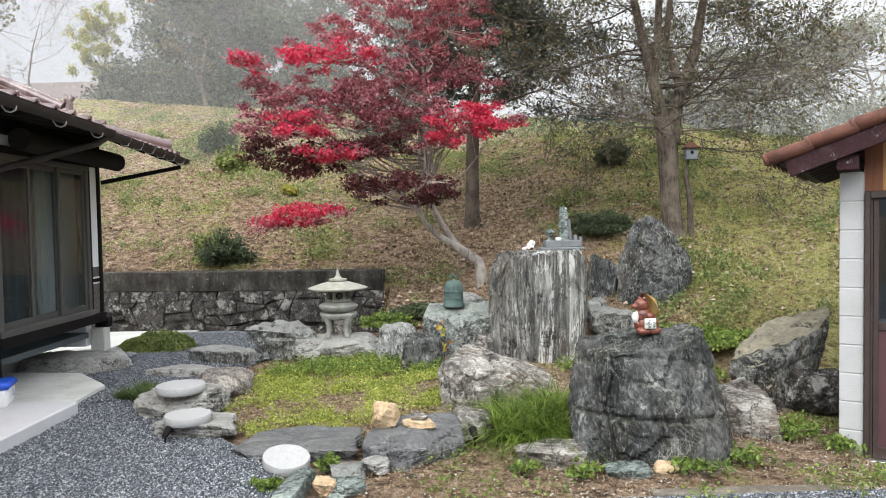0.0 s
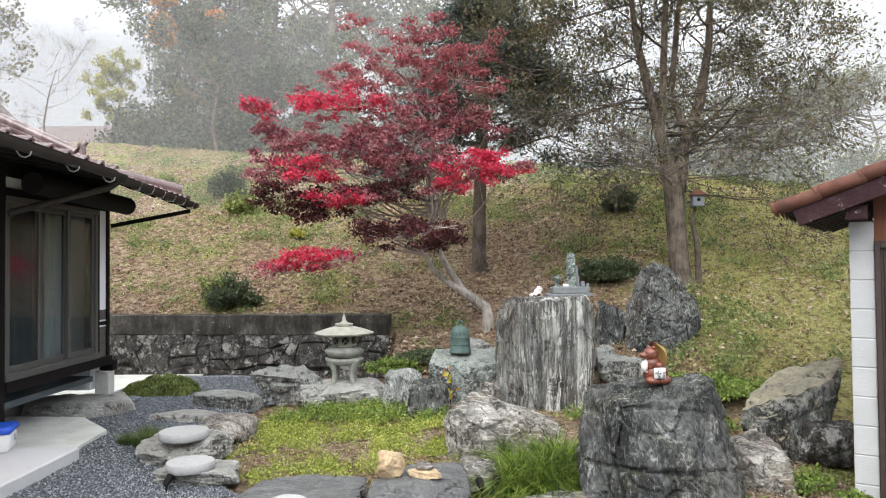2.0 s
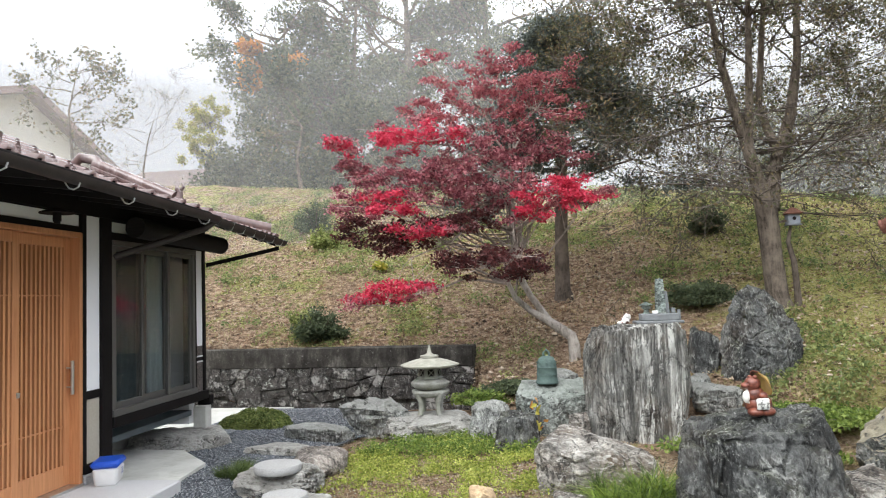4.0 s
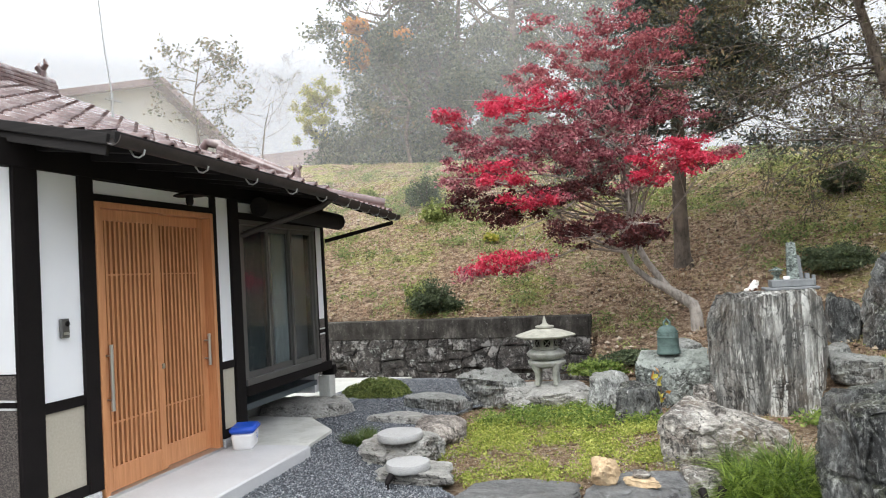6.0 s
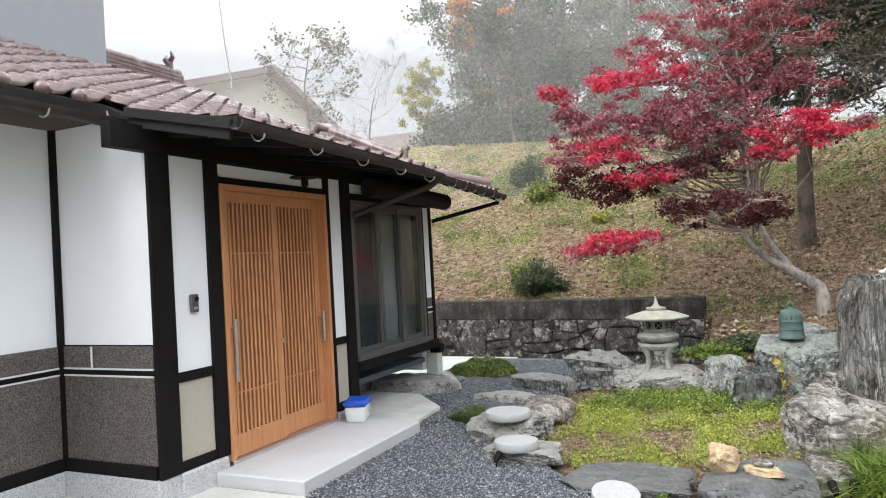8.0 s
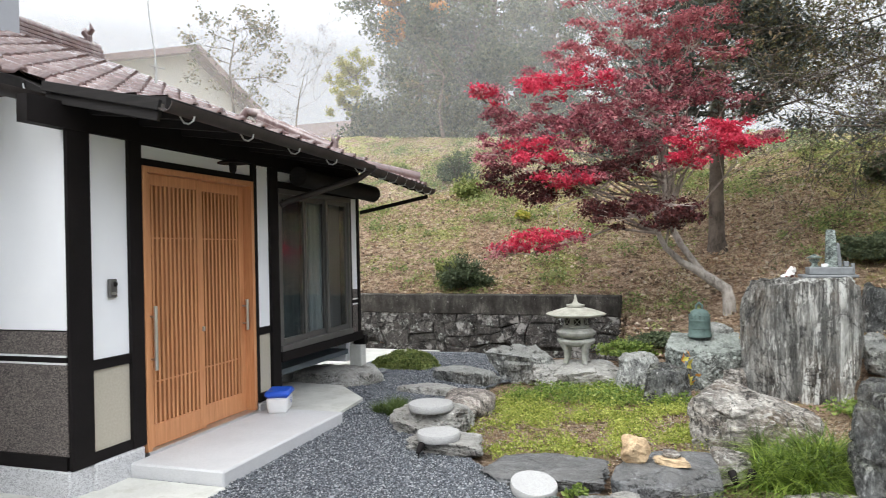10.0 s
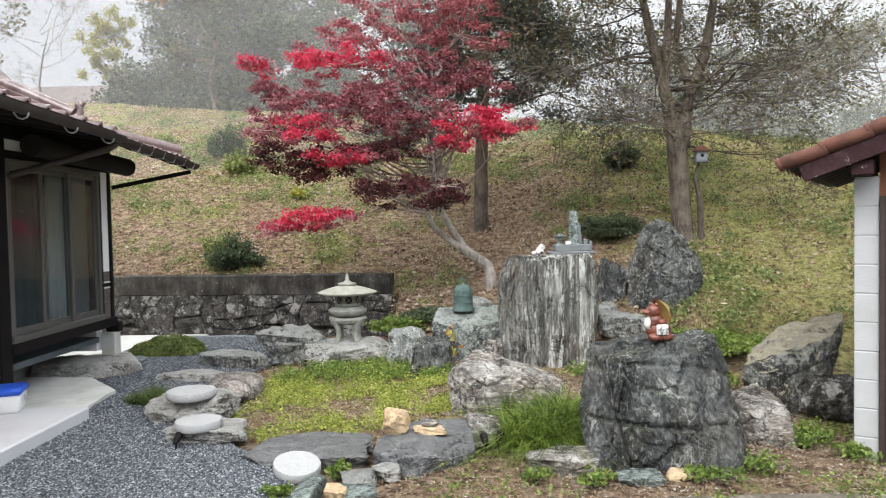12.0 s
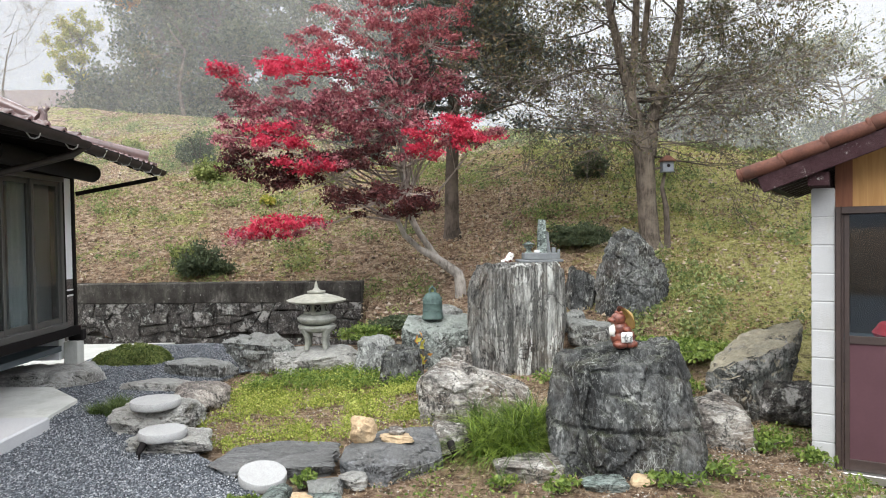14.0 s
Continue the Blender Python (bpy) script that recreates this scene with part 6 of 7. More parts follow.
def far_tree(seed, x, y, height, width, mat, clumps, per, leaf=0.16, name="woodland_tree", label="tall misty woodland tree", bare=0.0, low=0.35, z=None, thin=1.0, depth=2):
    rng, nrg = random.Random(seed), np.random.default_rng(seed)
    z0 = ground_at(x, y) - 0.1 if z is None else z
    r = height * 0.016 * thin
    trunk = [([(x, y, z0), (x + rng.gauss(0, 0.1), y, z0 + height * 0.3), (x + rng.gauss(0, 0.3), y, z0 + height * 0.62), (x + rng.gauss(0, 0.4), y, z0 + height * 0.95)], [r * 1.3, r, r * 0.65, r * 0.1])]
    limbs, tips = [], []
    for k in range(clumps):
        u = low + (0.97 - low) * (k + rng.random()) / clumps
        p = Vector((x, y, z0 + height * u * 0.93))
        a = rng.uniform(0, 6.28)
        ln = width * 0.5 * (0.5 + 0.75 * math.sin(math.pi * min(1, (u - low) / (1 - low) * 0.85 + 0.12))) * rng.uniform(0.7, 1.1)
        grow(rng, p, (math.cos(a), math.sin(a), rng.uniform(0.1, 0.7)), ln * 0.7, r * 0.4, depth, limbs, 0.55, 0.08, 0.3, (2, 3), 0.62, tips)
    leaves = []
    if per:
        pts = np.array([t[:] for t in tips])
        gap = np.array([noise.noise((p[0] * 0.42 + seed, p[1] * 0.42, p[2] * 0.6)) for p in pts])
        pts = pts[gap + 0.12 * nrg.normal(size=len(pts)) > bare - 0.45]
        pts = np.repeat(pts, per, 0) + nrg.normal(size=(len(pts) * per, 3)) * width * 0.038
        v, f = leaf_mesh(pts, leaf, nrg, 0.3, 1.6)
        leaves.append(("foliage", v, f, mat))
    return tree(name, label, (x, y, z0), trunk, limbs, leaves, "dark_bark", mat)


for i, (x, y, hgt, wid) in enumerate(((-10.2, 28, 8.5, 5.5), (-7.6, 30, 11.0, 6.5), (-4.6, 28, 12, 6.5), (-1.6, 29.5, 12.5, 6.5), (1.6, 31, 10.5, 6.5), (9.6, 31, 4.5, 6), (12.5, 28, 4.5, 5), (17, 28, 5.5, 6), (-7.2, 25.5, 4.6, 4.6), (-3.5, 25, 4.0, 4.5))):
    far_tree(40 + i, x, y, hgt, wid, "bg_leaf", 28, 46, 0.095, low=0.2, bare=0.46)
far_tree(60, -12.3, 25.5, 3.6, 1.9, "yellow_leaf", 16, 22, 0.05, "yellow_tree", "slender tree with yellow-green autumn leaves", thin=0.6)
far_tree(61, -9.9, 26.2, 6.2, 2.6, "orange_leaf", 4, 60, 0.11, "orange_tree", "tree with a tuft of orange autumn leaves", low=0.72)
far_tree(62, -14.8, 21.0, 5.2, 3.0, "dull_leaf", 14, 3, 0.085, "persimmon_tree", "thin tree with a few drooping leaves", bare=0.35, thin=0.6, depth=3)
far_tree(63, -12.9, 22.2, 3.0, 4.0, "dull_leaf", 10, 0, 0.1, "bare_tree", "bare spreading tree in the mist", thin=0.6, depth=4, low=0.25)
far_tree(64, -7.2, 21.6, 3.4, 2.6, "dull_leaf", 9, 2, 0.1, "thin_tree", "thin nearly bare tree on the hilltop", bare=0.5)


def bush(label, x, y, w, h, n, seed, mat="bush_leaf", leaf=0.05, even=False):
    """A dome of leaves; unless even, gathered in ragged sprays of several heights."""
    nrg = np.random.default_rng(seed)
    z = ground_at(x, y)
    a, r = nrg.uniform(0, 6.28, n), np.sqrt(nrg.random(n))
    lump = 1 + 0.10 * np.sin(a * 3 + seed) + 0.08 * np.sin(a * 7 + 2 * seed)
    top = (1 - 0.96 * r ** 2.6) ** 0.6 * (1 + 0.12 * np.sin(a * 5 + r * 6 + seed))
    p = np.stack([r * lump * np.cos(a) * w / 2, r * lump * np.sin(a) * w / 2.3, h * top * (0.12 + 0.88 * nrg.random(n) ** 0.4)], 1)
    if not even:
        m = 34
        c = p[:m] * (1.0, 1.0, 1.05)
        k = nrg.integers(0, m, n)
        u = nrg.random((n, 1)) ** 0.8
        p = c[k] * (0.35 + 0.75 * u) + nrg.normal(size=(n, 3)) * (0.075 * w, 0.075 * w, 0.09 * h)
        p[:, 2] = np.maximum(p[:, 2], 0.0)
    p += (x, y, z + 0.02)
    v, f = leaf_mesh(p, leaf, nrg, 0.25, 1.6)
    rng = random.Random(seed)
    stems = []
    for _ in range(14):
        a = rng.uniform(0, 6.28)
        stems.append(([(x, y, z - 0.03), (x + 0.2 * w * math.cos(a), y + 0.2 * w * math.sin(a), z + h * 0.4), (x + 0.36 * w * math.cos(a), y + 0.36 * w * math.sin(a), z + h * 0.75)], [0.012, 0.008, 0.004]))
    tree("bush", label, (x, y, z), stems, [], [("foliage", v, f, mat)], "dark_bark", mat, "bush")


bush("round dark green bush on the bank", -3.55, 11.3, 0.78, 0.50, 9000, 70, "bush_leaf", 0.03)
bush("lighter olive bush beside the dark one", -3.85, 11.35, 0.55, 0.55, 1500, 76, "weed", 0.035)
bush("dark green bush on the hillside", -5.37, 17.1, 0.95, 0.75, 5000, 71, "bush_leaf", 0.035)
bush("small green bush on the hillside", -4.68, 15.7, 0.75, 0.5, 1800, 72, "weed")
bush("dark round bush on the hillside", 3.48, 14.36, 0.75, 0.55, 5000, 73, "bush_leaf", 0.035)
bush("low dark bush behind the stones", 2.63, 11.5, 0.95, 0.36, 7000, 74, "bush_leaf", 0.032)
bush("small green bush high on the hillside", -7.3, 17.8, 0.7, 0.4, 2500, 75, "weed", 0.035)


def make_far_house(name, label, x0, x1, y, eave, top, depth, along):
    """A far house beyond the hilltop; along: the ridge runs across the view."""
    z0 = ground_at((x0 + x1) / 2, y) - 0.2
    h = thing(name, label, "house", ((x0 + x1) / 2, y, z0), 0 if along else 72)
    w, e, t = (x1 - x0) / 2, eave - z0, top - z0
    part("wall", boxed(-w if along else -2.2 * w, w, 0, depth, 0, e), M["farwall"], h)
    if along:
        for s in (-1, 1):
            bm = bmesh.new()
            v = [bm.verts.new(p) for p in ((-w - 0.5, depth / 2 - s * (depth / 2 + 0.6), e - 0.1), (w + 0.5, depth / 2 - s * (depth / 2 + 0.6), e - 0.1), (w - 0.8, depth / 2, t), (-w + 0.8, depth / 2, t))]
            f = bm.faces.new(v)
            bmesh.ops.solidify(bm, geom=[f], thickness=0.15)
            part("roof", bm, M["farroof"], h)
    else:
        bm = bmesh.new()
        v = [bm.verts.new(p) for p in ((-2.2 * w, 0.0, e), (w, 0.0, e), (0, 0.0, t - 0.1))]
        f = bm.faces.new(v)
        bmesh.ops.solidify(bm, geom=[f], thickness=0.2)
        part("gable", bm, M["farwall"], h)
        for s, far in ((-1, 2.2 * w), (1, w)):
            bm = bmesh.new()
            k = (t - e) / far
            beam(bm, (s * (far + 0.7), depth / 2 - 0.3, e - 0.7 * k), (0, depth / 2 - 0.3, t), depth + 1.0, 0.28)
            part("roof", bm, M["farroof"], h)
        part("window", boxed(-w + 0.7, -w + 2.2, -0.05, 0.05, e - 2.2, e - 0.9), M["frame"], h)


M["farwall"] = plain("far_cream_wall", (0.80, 0.78, 0.73), 0.9, 0.05)
M["farroof"] = plain("far_brown_roof", (0.20, 0.135, 0.125), 0.7, 0.15)
make_far_house("neighbour_house", "pale house with a brown gable roof in the mist", -26.7, -17.4, 28, 8.3, 11.5, 9, False)
make_far_house("far_house", "distant house with a long tiled roof in the mist", -25.5, -15.5, 38, 8.2, 10.4, 8, True)

for i, (x, y, w, hh) in enumerate(((-10.5, 25.5, 4, 1.6), (-7.5, 24.5, 4, 1.8), (-4.2, 23.8, 4.5, 1.7), (11.5, 24, 4.5, 1.6), (15, 23.5, 5, 1.9))):
    bush("dense misty undergrowth at the hilltop", x, y, w, hh, 7000, 90 + i, "bg_leaf", 0.11)


# ---- mist ----
def make_mist():
    """Thin drifting mist that scatters daylight evenly, standing in layers behind the garden."""
    n = Nodes("mist")
    t = n.t
    n.t.nodes.remove(n.bsdf)
    upd = n.node("ShaderNodeBsdfDiffuse", {"Color": (0.82, 0.82, 0.825, 1), "Normal": (0, 0, 1)})
    dnd = n.node("ShaderNodeBsdfTranslucent", {"Color": (0.82, 0.82, 0.825, 1), "Normal": (0, 0, -1)})
    add = n.node("ShaderNodeAddShader", {0: upd.outputs[0], 1: dnd.outputs[0]})
    clear = n.node("ShaderNodeBsdfTransparent")
    dens = n.ramp(n.noise(n.at((1, 1, 1.6), space="World"), 0.09, 3, 0.5), (0.3, 0.021), (0.7, 0.053))
    mixed = n.node("ShaderNodeMixShader", {0: dens, 1: clear.outputs[0], 2: add.outputs[0]})
    t.links.new(mixed.outputs[0], t.nodes["Material Output"].inputs[0])
    for r, top in ((17, 30), (21, 34), (25, 40), (33, 44), (37, 48), (46, 60)):
        bm = bmesh.new()
        cols = []
        for a in range(-60, 61, 4):
            s, c = math.sin(radians(a)), math.cos(radians(a))
            cols.append([bm.verts.new((r * s, r * c, z)) for z in (0, top)])
        for p, q in zip(cols, cols[1:]):
            bm.faces.new((p[0], q[0], q[1], p[1]))
        tagged(part("mist_layer", bm, n.m), "thin pale mist over the hilltop", "mist", kind="structure")


make_mist()


# ---- low growth ----
def scatter(rng, n, x0, x1, y0, y1, keep):
    """n places in a rectangle, kept where keep(x, y) is above a random number, with their ground height."""
    x, y = rng.uniform(x0, x1, n), rng.uniform(y0, y1, n)
    ok = keep(x, y) > rng.random(n)
    x, y = x[ok], y[ok]
    return np.stack([x, y, ground_z(x, y)], 1)


def patches(x, y, s, seed):
    return np.array([noise.noise((a * s + seed, b * s - seed, seed)) for a, b in zip(x, y)])


def blades(rng, base, length, width, lean, segs=3):
    """Curved grass blades at the base points."""
    n = len(base)
    a = rng.uniform(0, 6.28, n)
    d = np.stack([np.cos(a), np.sin(a), 0 * a], 1)
    side = np.stack([-np.sin(a), np.cos(a), 0 * a], 1)
    L = (length * rng.uniform(0.6, 1.2, n))[:, None]
    ln = (lean * rng.uniform(0.3, 1.3, n))[:, None]
    rows = []
    for k in range(segs + 1):
        u = k / segs
        c = base + d * L * ln * u ** 2 + np.array([0, 0, 1]) * L * (u - 0.45 * ln * u ** 2.2)
        w = side * width * (1 - u * 0.92) / 2
        rows += [c - w, c + w]
    v = np.stack(rows, 1)
    m = 2 * (segs + 1)
    q = np.array([(2 * k, 2 * k + 1, 2 * k + 3, 2 * k + 2) for k in range(segs)])
    f = (np.arange(n)[:, None, None] * m + q[None]).reshape(-1, 4)
    return v.reshape(-1, 3), f


def make_hill_growth():
    rng = np.random.default_rng(21)
    def mask(x, y):
        z = ground_z(x, y)
        p = patches(x, y, 0.7, 3.3) + 0.6 * patches(x, y, 2.1, 8.1)
        right = np.clip((x - 1) / 5, 0, 0.5)
        return np.clip(0.12 + 0.9 * p + 0.5 * right + 0.1 * (z > 2.6), 0.02, 1) * (z > 0.25)
    c = scatter(rng, 17000, -9.5, 10, 8.2, 22.5, mask)
    c = c[(c[:, 1] < 18) | (rng.random(len(c)) < 0.7)]
    k = 13
    p = np.repeat(c, k, 0) + rng.normal(size=(len(c) * k, 3)) * (0.075, 0.075, 0.0)
    p[:, 2] = ground_z(p[:, 0], p[:, 1]) + 0.01 + 0.06 * rng.random(len(p)) ** 2
    v, f = leaf_mesh(p, 0.026, rng, 0.45, 1.8)
    stuff_mesh("hill_weeds", v.tolist(), f.tolist(), M["weed"], "low green weeds in patches on the hillside", "weeds")
    # broader clumps of weed and pale dead leaves
    c = scatter(rng, 2600, -9.5, 10, 8.6, 21, mask)
    size = rng.uniform(0.05, 0.20, len(c)) * (0.8 + 0.03 * c[:, 1])
    k = (size * 420).astype(int)
    w = np.repeat(np.arange(len(c)), k)
    p = c[w] + rng.normal(size=(len(w), 3)) * np.stack([size[w] * 0.6, size[w] * 0.6, 0 * size[w]], 1)
    p[:, 2] = ground_z(p[:, 0], p[:, 1]) + 0.015 + 0.55 * size[w] * rng.random(len(w))
    v, f = leaf_mesh(p, 0.034, rng, 0.4, 1.8)
    stuff_mesh("weed_clumps", v.tolist(), f.tolist(), M["clumpweed"], "scattered green weed clumps on the hillside", "weeds")
    c = scatter(rng, 10000, -9.5, 10, 8.6, 21, lambda x, y: np.clip(0.5 + patches(x, y, 0.6, 9.7), 0.1, 1) * (ground_z(x, y) > 0.2))
    c[:, 2] += 0.04
    v, f = leaf_mesh(c, 0.038, rng, 0.5, 1.5)
    stuff_mesh("pale_dead_leaves", v.tolist(), f.tolist(), M["paleleaf"], "pale dry leaves scattered on the hillside", "leaves")
    # clods and small stones in the soil
    c = scatter(rng, 40000, -9.5, 10, 8.6, 20, lambda x, y: np.clip(0.45 + 0.9 * patches(x, y, 1.1, 12.3), 0.05, 1) * (ground_z(x, y) > 0.2))
    n = len(c)
    base = np.array([(1, 0, 0), (-1, 0, 0), (0, 1, 0), (0, -1, 0), (0, 0, 0.8), (0, 0, -0.8)], float)
    v = base[None] * (0.008 + 0.032 * rng.random(n) ** 2.5)[:, None, None] * rng.uniform(0.5, 1.4, (n, 6, 1)) + c[:, None] + (0, 0, 0.012)
    tri = np.array([(0, 2, 4), (2, 1, 4), (1, 3, 4), (3, 0, 4), (2, 0, 5), (1, 2, 5), (3, 1, 5), (0, 3, 5)])
    f = (np.arange(n)[:, None, None] * 6 + tri[None]).reshape(-1, 3)
    stuff_mesh("soil_clods", v.reshape(-1, 3).tolist(), f.tolist(), M["clod"], "brown clods and small stones on the bank", "soil")
    c = scatter(rng, 80000, -9.5, 10, 8.4, 22, lambda x, y: np.clip(0.55 + patches(x, y, 0.8, 5.7), 0.1, 1) * (ground_z(x, y) > 0.2))
    c[:, 2] += 0.012
    v, f = leaf_mesh(c, 0.034, rng, 0.7, 1.6)
    stuff_mesh("fallen_leaves", v.tolist(), f.tolist(), M["litter"], "dry brown fallen leaves on the hillside", "leaves")
    c = scatter(rng, 90000, -9.5, 10, 8.4, 22.5, lambda x, y: np.clip(0.35 + 0.8 * patches(x, y, 0.9, 1.9) + np.clip((x - 1) / 5, 0, 0.4), 0.05, 1) * (ground_z(x, y) > 0.25))
    v, f = blades(rng, c, 0.10, 0.008, 0.9, 2)
    stuff_mesh("hill_grass", v.tolist(), f.tolist(), M["hillgrass"], "short dry and green grass on the hillside", "grass")


M["clod"] = leafy("soil_clod", (0.06, 0.04, 0.028), (0.18, 0.125, 0.085), (0.32, 0.245, 0.175), (0.48, 0.40, 0.31), scale=2, through=0.0, gloss=0.9)
M["clumpweed"] = leafy("clump_weed", (0.07, 0.10, 0.035), (0.16, 0.205, 0.075), (0.33, 0.36, 0.14), scale=0.8)
M["paleleaf"] = leafy("pale_dead_leaf", (0.30, 0.18, 0.10), (0.42, 0.32, 0.21), (0.56, 0.47, 0.34), scale=3)
M["hillgrass"] = leafy("dry_hill_grass", (0.17, 0.18, 0.06), (0.40, 0.37, 0.16), (0.60, 0.53, 0.32), scale=0.9)
make_hill_growth()


def bed_edge(x, y):
    """1 inside the planted bed between the rocks."""
    return (((x + 0.95) / 1.15) ** 2 + ((y - 6.65) / 1.55) ** 2 < 1).astype(float)


def make_bed():
    rng = np.random.default_rng(31)
    c = scatter(rng, 13000, -2.2, 0.5, 5.0, 8.3, lambda x, y: bed_edge(x, y) * np.clip(0.34 + 0.28 * (y - 6.4) + 1.4 * patches(x, y, 1.7, 2.2) + 1.2 * patches(x, y, 4.5, 7.2), 0.04, 1))
    k = 7
    p = np.repeat(c, k, 0) + rng.normal(size=(len(c) * k, 3)) * (0.028, 0.028, 0)
    p[:, 2] = 0.005 + np.repeat(0.03 + 0.085 * rng.random(len(c)) ** 2, k) * rng.random(len(p))
    v, f = leaf_mesh(p, 0.017, rng, 0.45, 1.3)
    stuff_mesh("groundcover", v.tolist(), f.tolist(), M["sprout"], "bright yellow-green groundcover between the rocks", "groundcover")
    c = scatter(rng, 420, -2.0, 0.2, 7.3, 8.2, lambda x, y: bed_edge(x, y) * 0.8)
    k = 26
    p = np.repeat(c, k, 0) + rng.normal(size=(len(c) * k, 3)) * (0.045, 0.045, 0)
    p[:, 2] = 0.02 + np.repeat(0.05 + 0.09 * rng.random(len(c)), k) * rng.random(len(p))
    v, f = leaf_mesh(p, 0.02, rng, 0.4, 1.5)
    stuff_mesh("bed_herbs", v.tolist(), f.tolist(), M["herb"], "fresh green herbs at the back of the moss bed", "weeds")
    def front(x, y):
        return np.clip(0.03 + 1.3 * patches(x, y, 1.6, 6.1), 0.012, 1) * ((y < 5.6) | (x > 1.9)) * (x > -0.5)
    c = scatter(rng, 3600, -0.5, 4.2, 3.2, 8.6, front)
    k = 12
    p = np.repeat(c, k, 0) + rng.normal(size=(len(c) * k, 3)) * (0.045, 0.045, 0)
    p[:, 2] = ground_z(p[:, 0], p[:, 1]) + 0.005 + 0.055 * rng.random(len(p))
    v, f = leaf_mesh(p, 0.018, rng, 0.5, 1.6)
    stuff_mesh("yard_weeds", v.tolist(), f.tolist(), M["yardweed"], "low green weeds round the boulders", "weeds")
    c = scatter(rng, 90000, -2.6, 4.2, 3.9, 9.4, lambda x, y: 0.75 * ((bed_edge(x, y) > 0) | (x > -0.6) | (y > 6)))
    c[:, 2] += 0.006
    v, f = leaf_mesh(c, 0.0065, rng, 0.6, 4.0)
    stuff_mesh("yard_litter", v.tolist(), f.tolist(), M["straw"], "dry straw and leaf crumbs on the soil", "leaves")


M["straw"] = leafy("dry_straw", (0.20, 0.12, 0.07), (0.36, 0.245, 0.15), (0.58, 0.46, 0.32), scale=2.0)
M["herb"] = leafy("fresh_herb", (0.05, 0.09, 0.02), (0.13, 0.20, 0.04), (0.27, 0.34, 0.08), scale=3)
M["moundleaf"] = leafy("moss_mound", (0.05, 0.075, 0.02), (0.15, 0.20, 0.055), (0.30, 0.33, 0.11), scale=5)
M["yardweed"] = leafy("yard_weed", (0.05, 0.085, 0.018), (0.13, 0.195, 0.04), (0.28, 0.35, 0.085), scale=2)
make_bed()


def tussock(name, label, x, y, w, h, n, seed, mat, width=0.009, lean=0.9, z=0.0, category="grass", tufts=1):
    """A grass clump made of one or more tufts of arching blades."""
    rng = np.random.default_rng(seed)
    t = thing(name, label, category, (x, y, z))
    for k in range(tufts):
        u = 6.28 * (k + rng.random() * 0.6) / tufts
        q = 0.0 if tufts == 1 else w * (0.12 if k == 0 else 0.30)
        m, reach = n // tufts, w * (0.32 if tufts == 1 else 0.15)
        a, r = rng.uniform(0, 6.28, m), np.sqrt(rng.random(m)) * reach
        base = np.stack([q * math.cos(u) + r * np.cos(a), q * math.sin(u) + r * np.sin(a), 0 * a], 1)
        v, f = blades(rng, base, h * rng.uniform(0.85, 1.1), width, lean, 5)
        me = bpy.data.meshes.new("grass_tuft")
        me.from_pydata(v.tolist(), [], f.tolist())
        me.materials.append(M[mat])
        ob = new("grass_tuft", me)
        ob.parent = t
        ob["kind"] = "stuff"


M["darkblade"] = leafy("dark_fine_grass", (0.03, 0.055, 0.015), (0.07, 0.115, 0.03), (0.14, 0.18, 0.05), scale=4)
tussock("lilyturf", "lush green lilyturf clump between the boulders", 0.60, 5.20, 0.58, 0.34, 1300, 51, "blade", 0.016, 1.75, tufts=7)
tussock("lilyturf", "lush green lilyturf clump beside the large boulder", 0.84, 5.50, 0.5, 0.40, 950, 52, "blade", 0.016, 1.65, tufts=5)
tussock("rush_tuft", "thin upright dark green rush tuft by the boulder", 0.42, 5.60, 0.14, 0.36, 90, 55, "darkblade", 0.007, 0.35)
tussock("lilyturf", "small dark green tuft at the gravel edge", -2.78, 6.35, 0.50, 0.17, 1500, 53, "darkblade", 0.006, z=0.05, tufts=4)
bush("low mossy green mound beside the paving", -3.62, 8.85, 0.95, 0.26, 16000, 54, "moundleaf", 0.02, True)
bush("low creeping green plant at the foot of the bank", -0.75, 9.35, 0.7, 0.16, 3500, 57, "yardweed", 0.03)
bush("low creeping green plant above the rocks", -0.35, 9.6, 0.8, 0.15, 3500, 58, "bush_leaf", 0.03)
bush("green ivy at the foot of the slope", 3.0, 8.3, 1.5, 0.14, 9000, 59, "yardweed", 0.035)
for label, x, y, w, hh, n, seed in (("low green weeds at the foot of the shed", 2.55, 5.12, 0.40, 0.10, 420, 61), ("low green weeds beside the shed door", 2.72, 4.78, 0.30, 0.08, 260, 62), ("low green weeds before the large boulder", 1.62, 4.40, 0.42, 0.05, 220, 63), ("small leafy weed before the boulder", 0.86, 4.36, 0.24, 0.08, 170, 64), ("small leafy weed in the litter", 0.50, 4.42, 0.22, 0.07, 140, 65), ("low green weeds beside the boulder", 1.95, 4.60, 0.5, 0.06, 300, 66), ("fresh green herbs at the foot of the striped stone", 1.60, 7.30, 1.0, 0.15, 1700, 67), ("small leafy weed beside the leaning disc", -0.78, 4.52, 0.16, 0.09, 150, 68), ("small leafy weed by the green slab", -1.10, 4.22, 0.22, 0.06, 200, 69)):
    bush(label, x, y, w, hh, n, seed, "yardweed" if seed != 67 else "herb", 0.026)
bush("green ivy beside the leaning rock", 2.3, 7.0, 0.9, 0.12, 3000, 60, "yardweed", 0.035)


